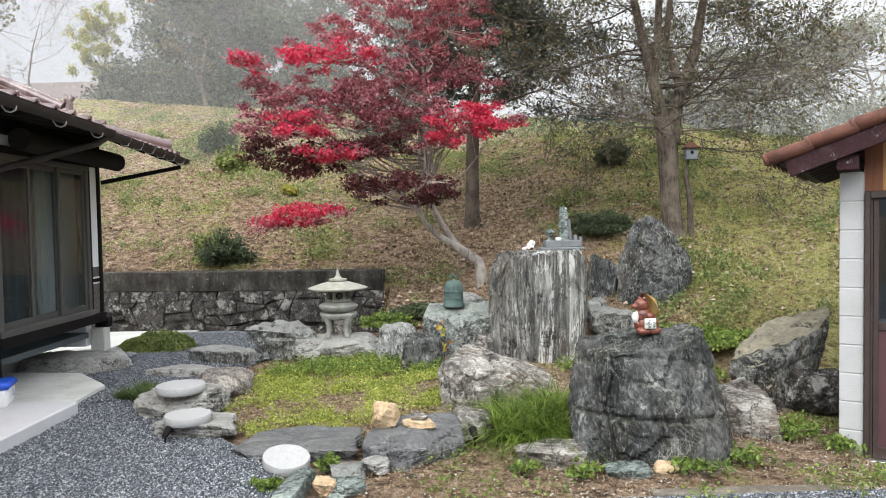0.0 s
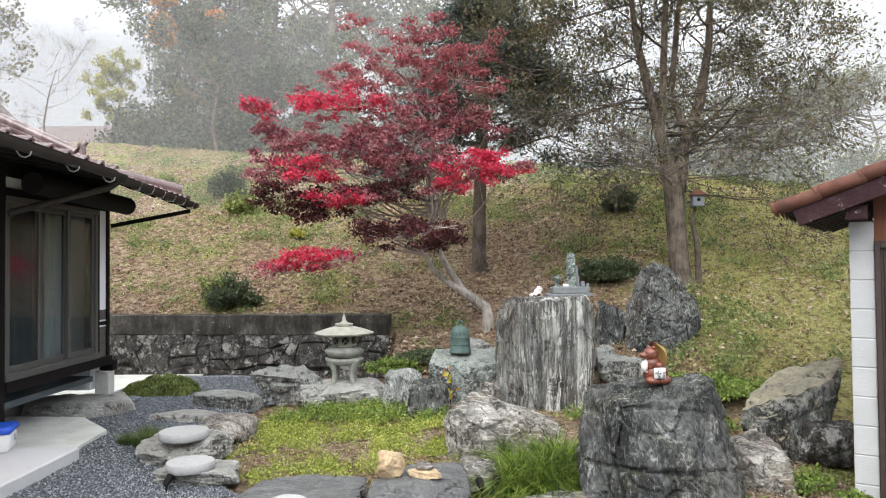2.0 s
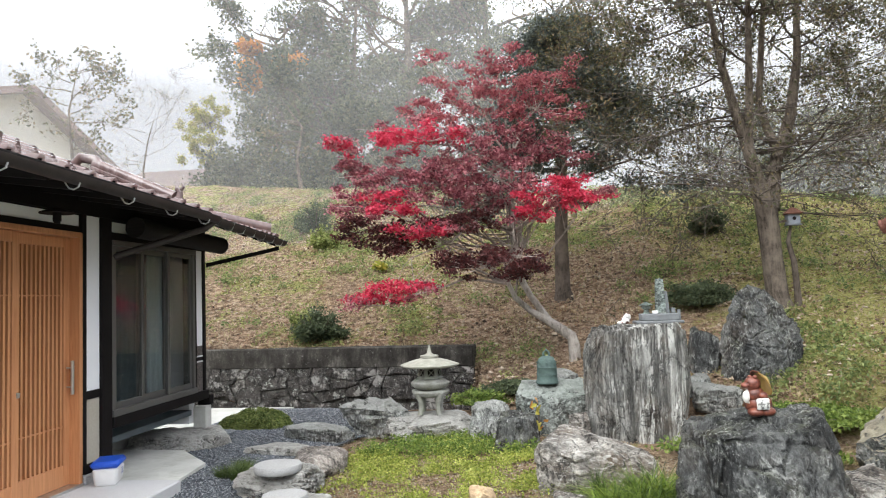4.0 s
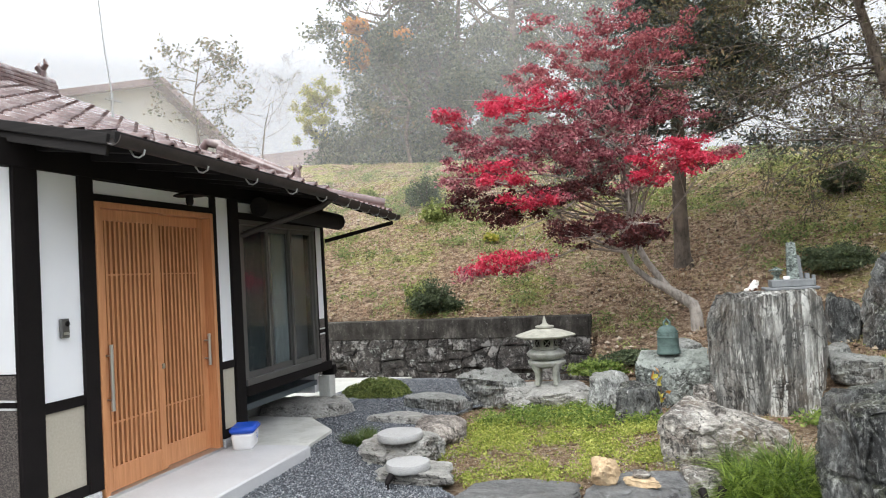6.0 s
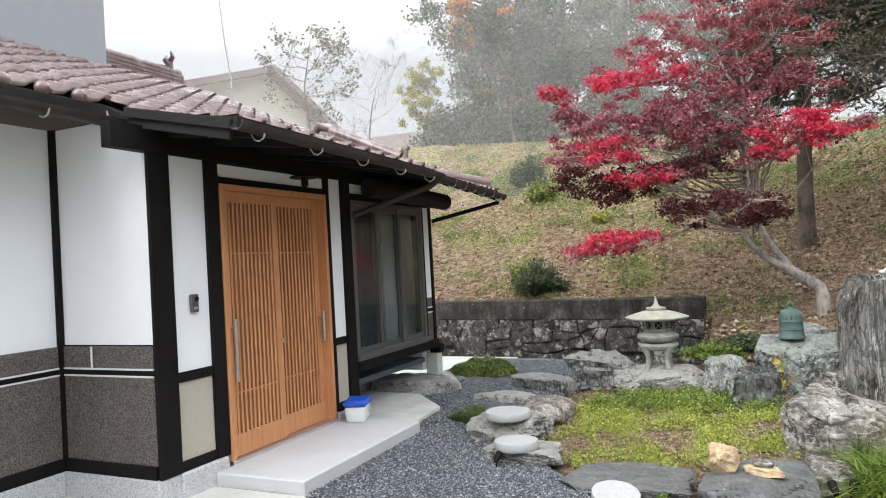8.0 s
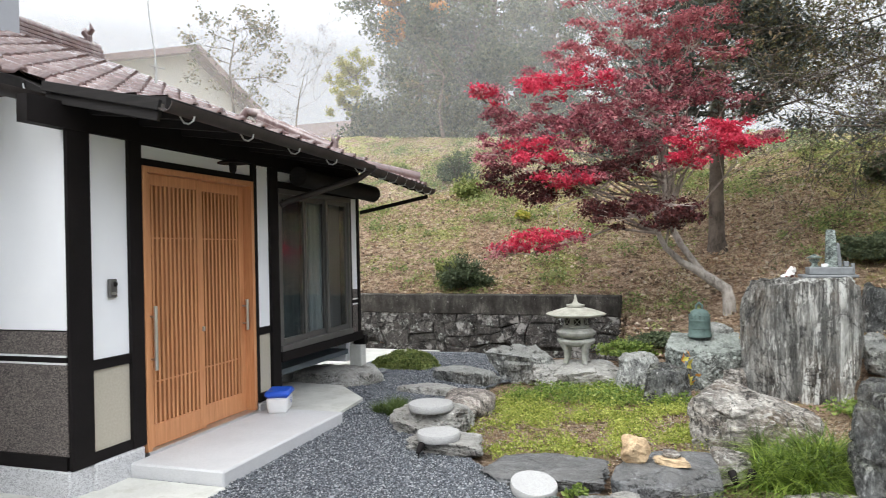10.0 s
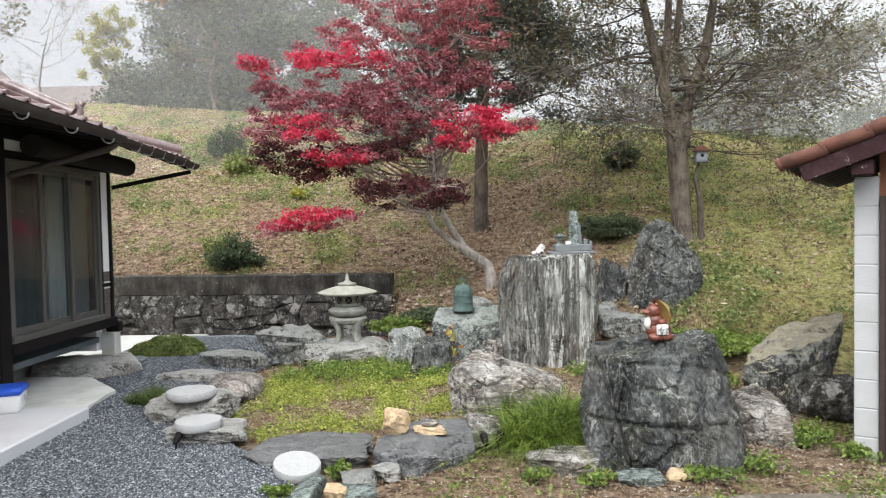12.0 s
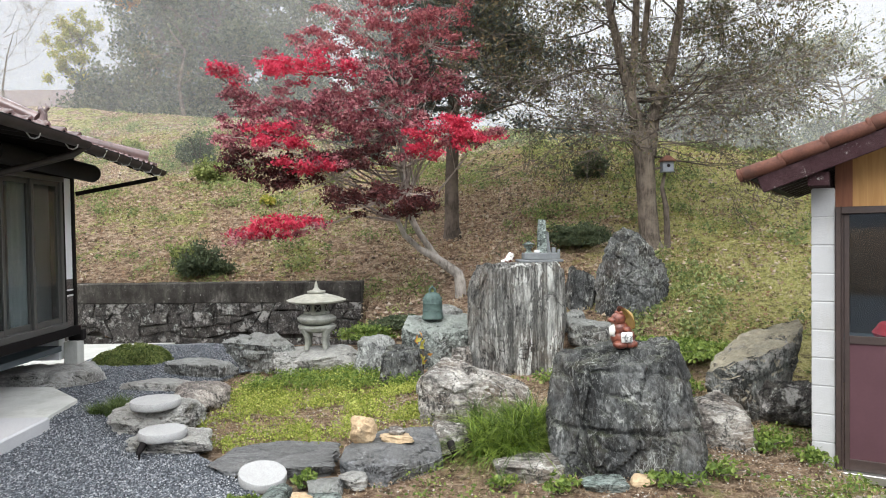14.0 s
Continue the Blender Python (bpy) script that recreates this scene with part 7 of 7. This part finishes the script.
def make_pebbles():
    """Small pale stones and crumbs lying on the yard soil."""
    rng = np.random.default_rng(91)
    c = scatter(rng, 20000, -2.1, 4.0, 4.0, 7.2, lambda x, y: np.clip(0.35 + 0.9 * patches(x, y, 1.5, 4.4), 0.03, 1) * ((x > -0.7) | (bed_edge(x, y) > 0)))
    n = len(c)
    base = np.array([(1, 0, 0), (-1, 0, 0), (0, 1, 0), (0, -1, 0), (0, 0, 0.7), (0, 0, -0.7)], float)
    v = base[None] * (rng.uniform(0.003, 0.010, n))[:, None, None] * rng.uniform(0.6, 1.3, (n, 6, 1)) + c[:, None]
    tri = np.array([(0, 2, 4), (2, 1, 4), (1, 3, 4), (3, 0, 4), (2, 0, 5), (1, 2, 5), (3, 1, 5), (0, 3, 5)])
    f = (np.arange(n)[:, None, None] * 6 + tri[None]).reshape(-1, 3)
    stuff_mesh("pebbles", v.reshape(-1, 3).tolist(), f.tolist(), M["pebble"], "small pale pebbles on the soil", "pebbles")


def pebble_mat():
    n = Nodes("pale_pebble")
    return n.done(n.ramp(n.geo.outputs["Random Per Island"], (0.1, (0.16, 0.13, 0.10)), (0.5, (0.34, 0.30, 0.25)), (1.0, (0.58, 0.55, 0.5))), 0.8)


M["pebble"] = pebble_mat()
make_pebbles()
bush("small bright yellow-green weed on the hillside", -3.11, 14.2, 0.34, 0.16, 500, 77, "yellow_leaf", 0.05)


# ---- garden ornaments and small things ----
def make_lantern():
    x, y = -1.30, 8.55
    z = top_of(31, x, y, 0.15) - 0.012
    t = thing("stone_lantern", "weathered granite snow-viewing lantern on splayed legs", "stone lantern", (x, y, z))
    t.scale = (0.94, 0.94, 0.98)
    for k in range(4):
        m = pose(0, 0, 0, 0, 0, 45 + 90 * k)
        bm = bmesh.new()
        tube(bm, [m @ Vector(p) for p in ((0.175, 0, 0), (0.16, 0, 0.06), (0.155, 0, 0.15), (0.185, 0, 0.23), (0.215, 0, 0.285))], [0.035, 0.03, 0.036, 0.05, 0.045], 8)
        smooth(part("leg", bm, M["lantern"], t))
    smooth(part("leg_ring", lathe(bmesh.new(), [(0.10, 0.20), (0.22, 0.235), (0.24, 0.27), (0.235, 0.295), (0.1, 0.296)], 24, squash=(8, 0.03)), M["lantern"], t))
    smooth(part("platform", lathe(bmesh.new(), [(0.13, 0.296), (0.20, 0.315), (0.245, 0.355), (0.25, 0.385), (0.20, 0.42), (0.15, 0.43)], 24, squash=(6, 0.025)), M["lantern"], t))
    bm = lathe(bmesh.new(), [(0.155, 0.43), (0.17, 0.435), (0.17, 0.455), (0.155, 0.46), (0.15, 0.56), (0.165, 0.565), (0.165, 0.58)], 6, pose(0, 0, 0, 0, 0, 15))
    part("light_box", bm, M["lantern"], t)
    for k in range(6):
        m = pose(0, 0, 0, 0, 0, 45 + 60 * k)
        # A solid black panel is added for the shaded inside of the light box.
        part("window_hole", box(bmesh.new(), 0.125, 0.1365, -0.042, 0.042, 0.468, 0.552, 0, m), M["black"], t)
        bm = bmesh.new()
        for j in (-1, 0, 1):
            for s in (-1, 1):
                a, b = (0.139, -0.04 * s + j * 0.03, 0.47), (0.139, 0.04 * s + j * 0.03, 0.55)
                if abs(a[1]) < 0.06 and abs(b[1]) < 0.06:
                    beam(bm, m @ Vector(a), m @ Vector(b), 0.006, 0.008)
        part("lattice", bm, M["lantern"], t)
    smooth(part("lantern_roof", lathe(bmesh.new(), [(0.14, 0.578), (0.33, 0.575), (0.375, 0.59), (0.38, 0.605), (0.34, 0.62), (0.24, 0.653), (0.14, 0.678), (0.10, 0.688)], 30, squash=(6, 0.02)), M["lantern_roof"], t, "mossy umbrella-shaped stone roof"))
    smooth(part("finial", lathe(bmesh.new(), [(0.09, 0.68), (0.12, 0.695), (0.12, 0.715), (0.055, 0.727), (0.03, 0.75), (0.022, 0.785), (0.012, 0.825), (0.003, 0.845)], 20), M["lantern_roof"], t))


make_lantern()


def make_bell():
    x, y = 0.12, 8.72
    z = top_of(34, x, y, 0.1) - 0.01
    t = thing("bronze_bell", "green-patinated bronze temple bell standing on a rock", "bell", (x, y, z))
    t.scale = (1.0, 1.0, 1.12)
    smooth(part("bell_body", lathe(bmesh.new(), [(0.13, 0), (0.138, 0.01), (0.134, 0.03), (0.126, 0.04), (0.124, 0.09), (0.128, 0.095), (0.124, 0.105), (0.12, 0.17), (0.123, 0.175), (0.118, 0.185), (0.11, 0.24), (0.092, 0.275), (0.055, 0.295), (0.01, 0.30)], 28), M["bronze"], t))
    for k in range(16):
        a = 2 * math.pi * k / 16
        for zz in (0.205, 0.232):
            bm = bmesh.new()
            bmesh.ops.create_icosphere(bm, subdivisions=1, radius=0.009, matrix=Matrix.Translation((0.117 * math.cos(a), 0.117 * math.sin(a), zz)))
            part("boss", bm, M["bronze"], t)
    smooth(part("hanger", tube(bmesh.new(), [(-0.03, 0, 0.285), (-0.035, 0, 0.33), (0, 0, 0.365), (0.035, 0, 0.33), (0.03, 0, 0.285)], 0.013, 8), M["bronze"], t))


make_bell()


def make_shrine():
    x, y = 1.42, 8.4
    z = max(top_of(15, x + d, y, 0.1) for d in (-0.2, 0, 0.2)) - 0.02
    t = thing("stone_memorial", "small grey stone memorial set on the striped stone", "memorial", (x, y, z))
    part("base_slab", boxed(-0.27, 0.26, -0.17, 0.17, 0, 0.03, 0.006), M["memorial"], t)
    part("upper_slab", boxed(-0.20, 0.22, -0.12, 0.13, 0.03, 0.11, 0.008), M["memorial"], t)
    bm = rock_mesh((0.12, 0.09, 0.42), 81, boxy=0.9, cuts=3, rough=0.03, sub=4, top=0.7, grain=(2, 2, 0.5))
    ob = part("standing_stone", bm, M["greenslab"], t, "narrow greenish standing stone")
    ob.matrix_basis = pose(0.03, 0, 0.10)
    smooth(ob, 30)
    bm = rock_mesh((0.09, 0.08, 0.27), 82, boxy=0.9, cuts=3, rough=0.03, sub=3, top=0.7)
    ob = part("standing_stone", bm, M["memorial"], t)
    ob.matrix_basis = pose(0.095, 0.04, 0.10)
    part("side_post", boxed(0.15, 0.195, -0.03, 0.05, 0.11, 0.17, 0.005), M["memorial"], t)
    part("side_post", boxed(0.205, 0.235, -0.10, -0.05, 0.03, 0.15, 0.004), M["memorial"], t)
    part("cup", lathe(bmesh.new(), [(0.03, 0.11), (0.035, 0.12), (0.035, 0.145), (0.02, 0.147)], 12, Matrix.Translation((-0.04, -0.06, 0))), M["white"], t, "small pale offering cup")
    part("small_lantern_base", lathe(bmesh.new(), [(0.05, 0.11), (0.03, 0.13), (0.03, 0.16), (0.055, 0.175), (0.05, 0.20)], 8, Matrix.Translation((-0.13, 0, 0))), M["greenslab"], t)
    part("small_lantern_roof", lathe(bmesh.new(), [(0.075, 0.205), (0.08, 0.215), (0.03, 0.235), (0.01, 0.25)], 8, Matrix.Translation((-0.13, 0, 0))), M["greenslab"], t)
    # little pale ceramic ornament beside it
    bx, by = 1.04, 8.33
    bz = top_of(15, bx, by, 0.08) - 0.012
    bm = bmesh.new()
    for c, r, s in (((0, 0, 0.055), 0.05, (1.1, 0.8, 0.95)), ((0.02, -0.01, 0.10), 0.038, (1, 0.9, 0.9)), ((-0.055, -0.02, 0.025), 0.03, (1.5, 1, 0.7)), ((0.045, -0.01, 0.08), 0.018, (0.8, 1, 2.0))):
        bmesh.ops.create_icosphere(bm, subdivisions=3, radius=r, matrix=Matrix.LocRotScale(c, None, s))
    ob = smooth(part("ceramic_ornament", bm, M["spotted"]))
    ob.matrix_world = pose(bx, by, bz)
    tagged(ob, "small white and brown ceramic animal ornament", "ornament")


M["memorial"] = plain("grey_memorial_stone", (0.17, 0.18, 0.185), 0.7, 0.3, 20, 0.3, 0.003, fine=120)


def spotted():
    n = Nodes("spotted_glaze")
    f = n.noise(n.at(), 16, 2)
    return n.done(n.ramp(f, (0.50, (0.75, 0.73, 0.70)), (0.54, (0.13, 0.045, 0.03))), 0.35)


M["spotted"] = spotted()
make_shrine()


def make_statue():
    """A glazed animal statue with a straw hat: one plain mesh with its glazes in the material."""
    x, y = 1.44, 4.98
    z = top_of(11, x, y, 0.06) - 0.012
    bm = bmesh.new()
    def ball(c, r, s=(1, 1, 1), turn=(0, 0, 0)):
        bmesh.ops.create_icosphere(bm, subdivisions=3, radius=r, matrix=Matrix.LocRotScale(c, Euler([radians(a) for a in turn]), s))
    ball((0.01, 0.01, 0.075), 0.085, (1.05, 0.9, 0.9))
    ball((-0.03, -0.04, 0.03), 0.045, (1.2, 1, 0.7)), ball((0.05, -0.03, 0.03), 0.045, (1.2, 1, 0.7))
    ball((-0.015, 0, 0.14), 0.062, (1, 0.9, 0.95))
    ball((-0.03, -0.01, 0.215), 0.05, (1.05, 0.95, 0.95))
    ball((-0.078, -0.02, 0.205), 0.026, (1.3, 1, 0.8))
    ball((-0.045, -0.01, 0.258), 0.014), ball((-0.02, -0.035, 0.258), 0.014)
    ball((-0.085, -0.03, 0.13), 0.026, (0.9, 0.9, 1.5)), ball((0.015, -0.06, 0.14), 0.026, (1.2, 0.9, 1.0))
    lathe(bm, [(0.012, 0.055), (0.03, 0.045), (0.09, 0.004), (0.098, 0.0), (0.09, -0.004), (0.02, 0.03)], 22, pose(0.035, 0.01, 0.215, 0, 62, 10))
    box(bm, -0.04, 0.045, -0.092, -0.08, 0.05, 0.125, 0.006)
    ob = smooth(part("animal_statue", bm, M["statue"]), 50)
    ob.matrix_world = pose(x, y, z, 0, 0, 6)
    tagged(ob, "small glazed brown animal statue with a straw hat on the boulder", "statue")


def statue_mat():
    n = Nodes("statue_glazes")
    xyz = n.node("ShaderNodeSeparateXYZ", {0: n.co.outputs["Object"]})
    brown = n.ramp(n.noise(n.at(), 30, 4), (0.35, (0.07, 0.022, 0.016)), (0.65, (0.24, 0.075, 0.045)))
    hat = n.math("GREATER_THAN", n.math("ADD", xyz.outputs[0], n.math("MULTIPLY", xyz.outputs[2], 0.42)), 0.122)
    col = n.mix(n.math("MULTIPLY", hat, n.math("GREATER_THAN", xyz.outputs[2], 0.13)), brown, (0.46, 0.29, 0.09))
    bib = n.math("MULTIPLY", n.math("LESS_THAN", xyz.outputs[1], -0.0785), n.math("GREATER_THAN", xyz.outputs[2], 0.048))
    col = n.mix(n.math("MULTIPLY", bib, n.math("LESS_THAN", xyz.outputs[2], 0.127)), col, (0.62, 0.62, 0.58))
    flask = n.math("MULTIPLY", n.math("LESS_THAN", xyz.outputs[0], -0.063), n.math("LESS_THAN", xyz.outputs[2], 0.175))
    col = n.mix(n.math("MULTIPLY", flask, n.math("GREATER_THAN", xyz.outputs[2], 0.085)), col, (0.7, 0.68, 0.62))
    mark = n.math("MULTIPLY", bib, n.math("LESS_THAN", xyz.outputs[2], 0.115))
    col = n.mix(n.math("MULTIPLY", mark, n.ramp(n.noise(n.at(), 70, 2), (0.56, 0), (0.60, 0.8))), col, (0.04, 0.04, 0.04))
    return n.done(col, 0.35)


M["statue"] = statue_mat()
make_statue()


def make_bird_box():
    t = thing("bird_box", "small grey wooden bird box with a rusty roof", "bird box", (3.86, 10.86, 2.55))
    part("body", boxed(-0.085, 0.085, -0.07, 0.08, 0, 0.15, 0.006), M["birdgrey"], t)
    bm = bmesh.new()
    lathe(bm, [(0.15, 0.15), (0.155, 0.162), (0.09, 0.215), (0.06, 0.235), (0.03, 0.25)], 4, pose(0, 0, 0, 0, 0, 45))
    part("box_roof", bm, M["rust"], t, "rusty hipped roof")
    # The entrance is a black disc; its inner shade is only colour.
    part("entrance_hole", lathe(bmesh.new(), [(0.026, 0), (0.026, 0.006)], 16, pose(0, -0.069, 0.085, 90, 0, 0)), M["black"], t)
    part("floor_board", boxed(-0.10, 0.10, -0.085, 0.085, -0.014, 0.0, 0.004), M["birdgrey"], t)
    part("bracket", beam(bmesh.new(), (-0.30, 0.05, 0.04), (-0.07, 0.02, 0.06), 0.025, 0.03), M["dark_bark"], t)
    stem = thing("dead_stem", "thin dead climbing stem beside the trunk", "stem", (3.86, 10.95, 1.3))
    smooth(part("vine", tube(bmesh.new(), [(0.03, 0, 0), (0.02, -0.02, 0.3), (0.0, -0.03, 0.7), (-0.06, -0.02, 1.0), (-0.02, -0.05, 1.24)], [0.06, 0.05, 0.045, 0.035, 0.02], 8), M["dark_bark"], stem), 80)


M["birdgrey"] = plain("grey_weathered_board", (0.20, 0.215, 0.24), 0.85, 0.25, 12)
M["rust"] = plain("rusty_metal", (0.13, 0.055, 0.035), 0.8, 0.4, 20)
make_bird_box()


def make_bucket():
    t = thing("storage_box", "white plastic box with a bright blue lid on the step", "storage box", (-3.66, 5.66, 0.19), 20)
    bm = boxed(-0.10, 0.10, -0.13, 0.13, 0, 0.15, 0.02)
    for v in bm.verts:
        if v.co.z < 0.05:
            v.co.x *= 0.9
            v.co.y *= 0.92
    smooth(part("tub", bm, M["white"], t))
    bm = boxed(-0.115, 0.115, -0.145, 0.145, 0.145, 0.205, 0.022)
    smooth(part("lid", bm, M["blue"], t, "bright blue lid"))
    for k in range(3):
        part("print", boxed(0.101, 0.103, 0.00, 0.07 - 0.015 * k, 0.075 + 0.02 * k, 0.082 + 0.02 * k), M["blueprint"], t, "blue printed bar")


M["blueprint"] = plain("pale_blue_print", (0.12, 0.18, 0.4), 0.5, 0.05)
make_bucket()

ic = thing("intercom", "small dark door intercom on the white wall", "intercom", (FX + 0.004, 3.865, 1.37))
part("case", boxed(0, 0.028, -0.035, 0.035, 0, 0.13, 0.006), M["frame"], ic)
part("lens", lathe(bmesh.new(), [(0.018, 0), (0.018, 0.006), (0.008, 0.008)], 14, pose(0.028, 0.012, 0.095, 0, 90, 0)), M["black"], ic, "black camera lens")
part("button", boxed(0.028, 0.031, -0.02, 0.02, 0.02, 0.04, 0.001), M["steel"], ic)


def disc(label, x, y, z, r, turn, tilt, seed):
    rng = random.Random(seed)
    prof = [(r * 0.95, 0), (r * 0.985, 0.008), (r, 0.03), (r * 0.99, 0.056), (r * 0.965, 0.063), (r * 0.5, 0.066)]
    bm = lathe(bmesh.new(), prof, 32)
    for v in bm.verts:
        v.co += Vector((v.co.x, v.co.y, 0)) * 0.03 * noise.noise(v.co * 7 + Vector((seed, 0, 0))) + Vector((0, 0, 0.004 * noise.noise(v.co * 18)))
    ob = smooth(part("stepping_stone", bm, M["disc"]), 50)
    ob.matrix_world = pose(x, y, z, tilt, 0, turn)
    tagged(ob, label, "stepping stone", "round stepping stones")


disc("round pale granite stepping stone on a rock", -2.22, 5.80, max(top_of(24, -2.22, 5.80, 0.2) - 0.01, 0.2), 0.20, 20, 0, 1)
disc("round pale granite stepping stone on a low rock", -1.98, 5.30, max(top_of(25, -1.98, 5.30, 0.18) - 0.01, 0.1), 0.175, 60, 0, 2)
disc("round pale granite disc leaning on a flat rock", -1.07, 4.59, 0.03, 0.157, 30, 14, 3)

pz = top_of(21, -0.40, 4.82, 0.08)
rock("rough beige sandstone lump on the long rock", (-0.42, 4.82, pz - 0.02), (0.20, 0.16, 0.19), 91, "sandstone", boxy=0.3, rough=0.10, sub=4, name="small_stone")
pz = top_of(21, -0.18, 4.82, 0.08)
rock("flat pale stone on the long rock", (-0.19, 4.82, pz - 0.015), (0.24, 0.16, 0.055), 92, "sandstone", sub=4, name="small_stone")
rock("small white quartz stone on a flat stone", (-0.19, 4.83, pz + 0.03), (0.12, 0.1, 0.05), 93, "paleboulder", sub=4, name="small_stone")


def spot(label, x, y, z, turn):
    t = thing("garden_light", label, "garden light", (x, y, z), turn)
    t.scale = (0.75, 0.75, 0.75)
    smooth(part("housing", tube(bmesh.new(), [(0, 0.03, 0.07), (0, 0, 0.10), (0, -0.05, 0.145), (0, -0.055, 0.15)], [0.02, 0.032, 0.038, 0.034], 14), M["black"], t))
    smooth(part("spike", tube(bmesh.new(), [(0, 0.01, -0.03), (0, 0.01, 0.08)], [0.008, 0.012], 8), M["black"], t))


spot("small black garden spotlight in the gravel", -2.08, 5.12, 0.015, 160)
spot("small black garden spotlight beside the long rock", 0.20, 4.93, 0.03, 200)
spot("small black garden spotlight beside the grass clump", 0.30, 4.98, 0.03, 150)

M["kerb"] = stained("worn_kerb", (0.42, 0.37, 0.30), (0.10, 0.085, 0.065), 1.0)
# a low kerb along the yard
kb = bmesh.new()
beam(kb, (1.2, 4.04, -0.02), (5.2, 4.2, -0.08), 0.09, 0.09, 0.008)
bmesh.ops.subdivide_edges(kb, edges=[e for e in kb.edges if e.calc_length() > 1], cuts=24)
for v in kb.verts:
    v.co += Vector((0, 0.01, 0.012)) * noise.noise(v.co * 5)
tagged(part("kerb", kb, M["kerb"]), "worn brownish concrete kerb along the yard", "kerb", kind="structure")

cable = thing("overhead_cable", "thin cable rising from a mast on the roof", "cable", (-6.0, 6.85, 3.6))
smooth(part("mast", tube(bmesh.new(), [(0, 0, -0.25), (0, 0, 0.42)], 0.016, 8), M["hook"], cable))
part("bracket", beam(bmesh.new(), (0, -0.1, 0.32), (0, 0.16, 0.34), 0.02, 0.02), M["hook"], cable)
smooth(part("wire", tube(bmesh.new(), [(0, 0, 0.42), (-0.05, -0.03, 0.9), (-0.1, -0.1, 2.0), (-0.35, -0.25, 5.5)], 0.009, 6), M["hook"], cable))

# yellowing plant by the bell's rock
yp = np.random.default_rng(77)
t = thing("yellow_plant", "small plant with large yellowing leaves", "plant", (-0.02, 7.92, 0.0))
smooth(part("stalk", tube(bmesh.new(), [(0, 0, 0), (0.02, 0, 0.25), (-0.02, -0.03, 0.5)], [0.012, 0.009, 0.004], 6), M["dark_bark"], t))
for k in range(11):
    u = yp.random()
    v, f = leaf_mesh([(yp.normal() * 0.08, -0.06 + yp.normal() * 0.03, 0.10 + 0.42 * u)], 0.085, yp, 0.3, 1.5)
    me = bpy.data.meshes.new("leaf")
    me.from_pydata(v.tolist(), [], f.tolist())
    me.materials.append(M["yellow_leaf" if k % 3 else "orange_leaf"])
    ob = new("leaf", me)
    ob.parent = t
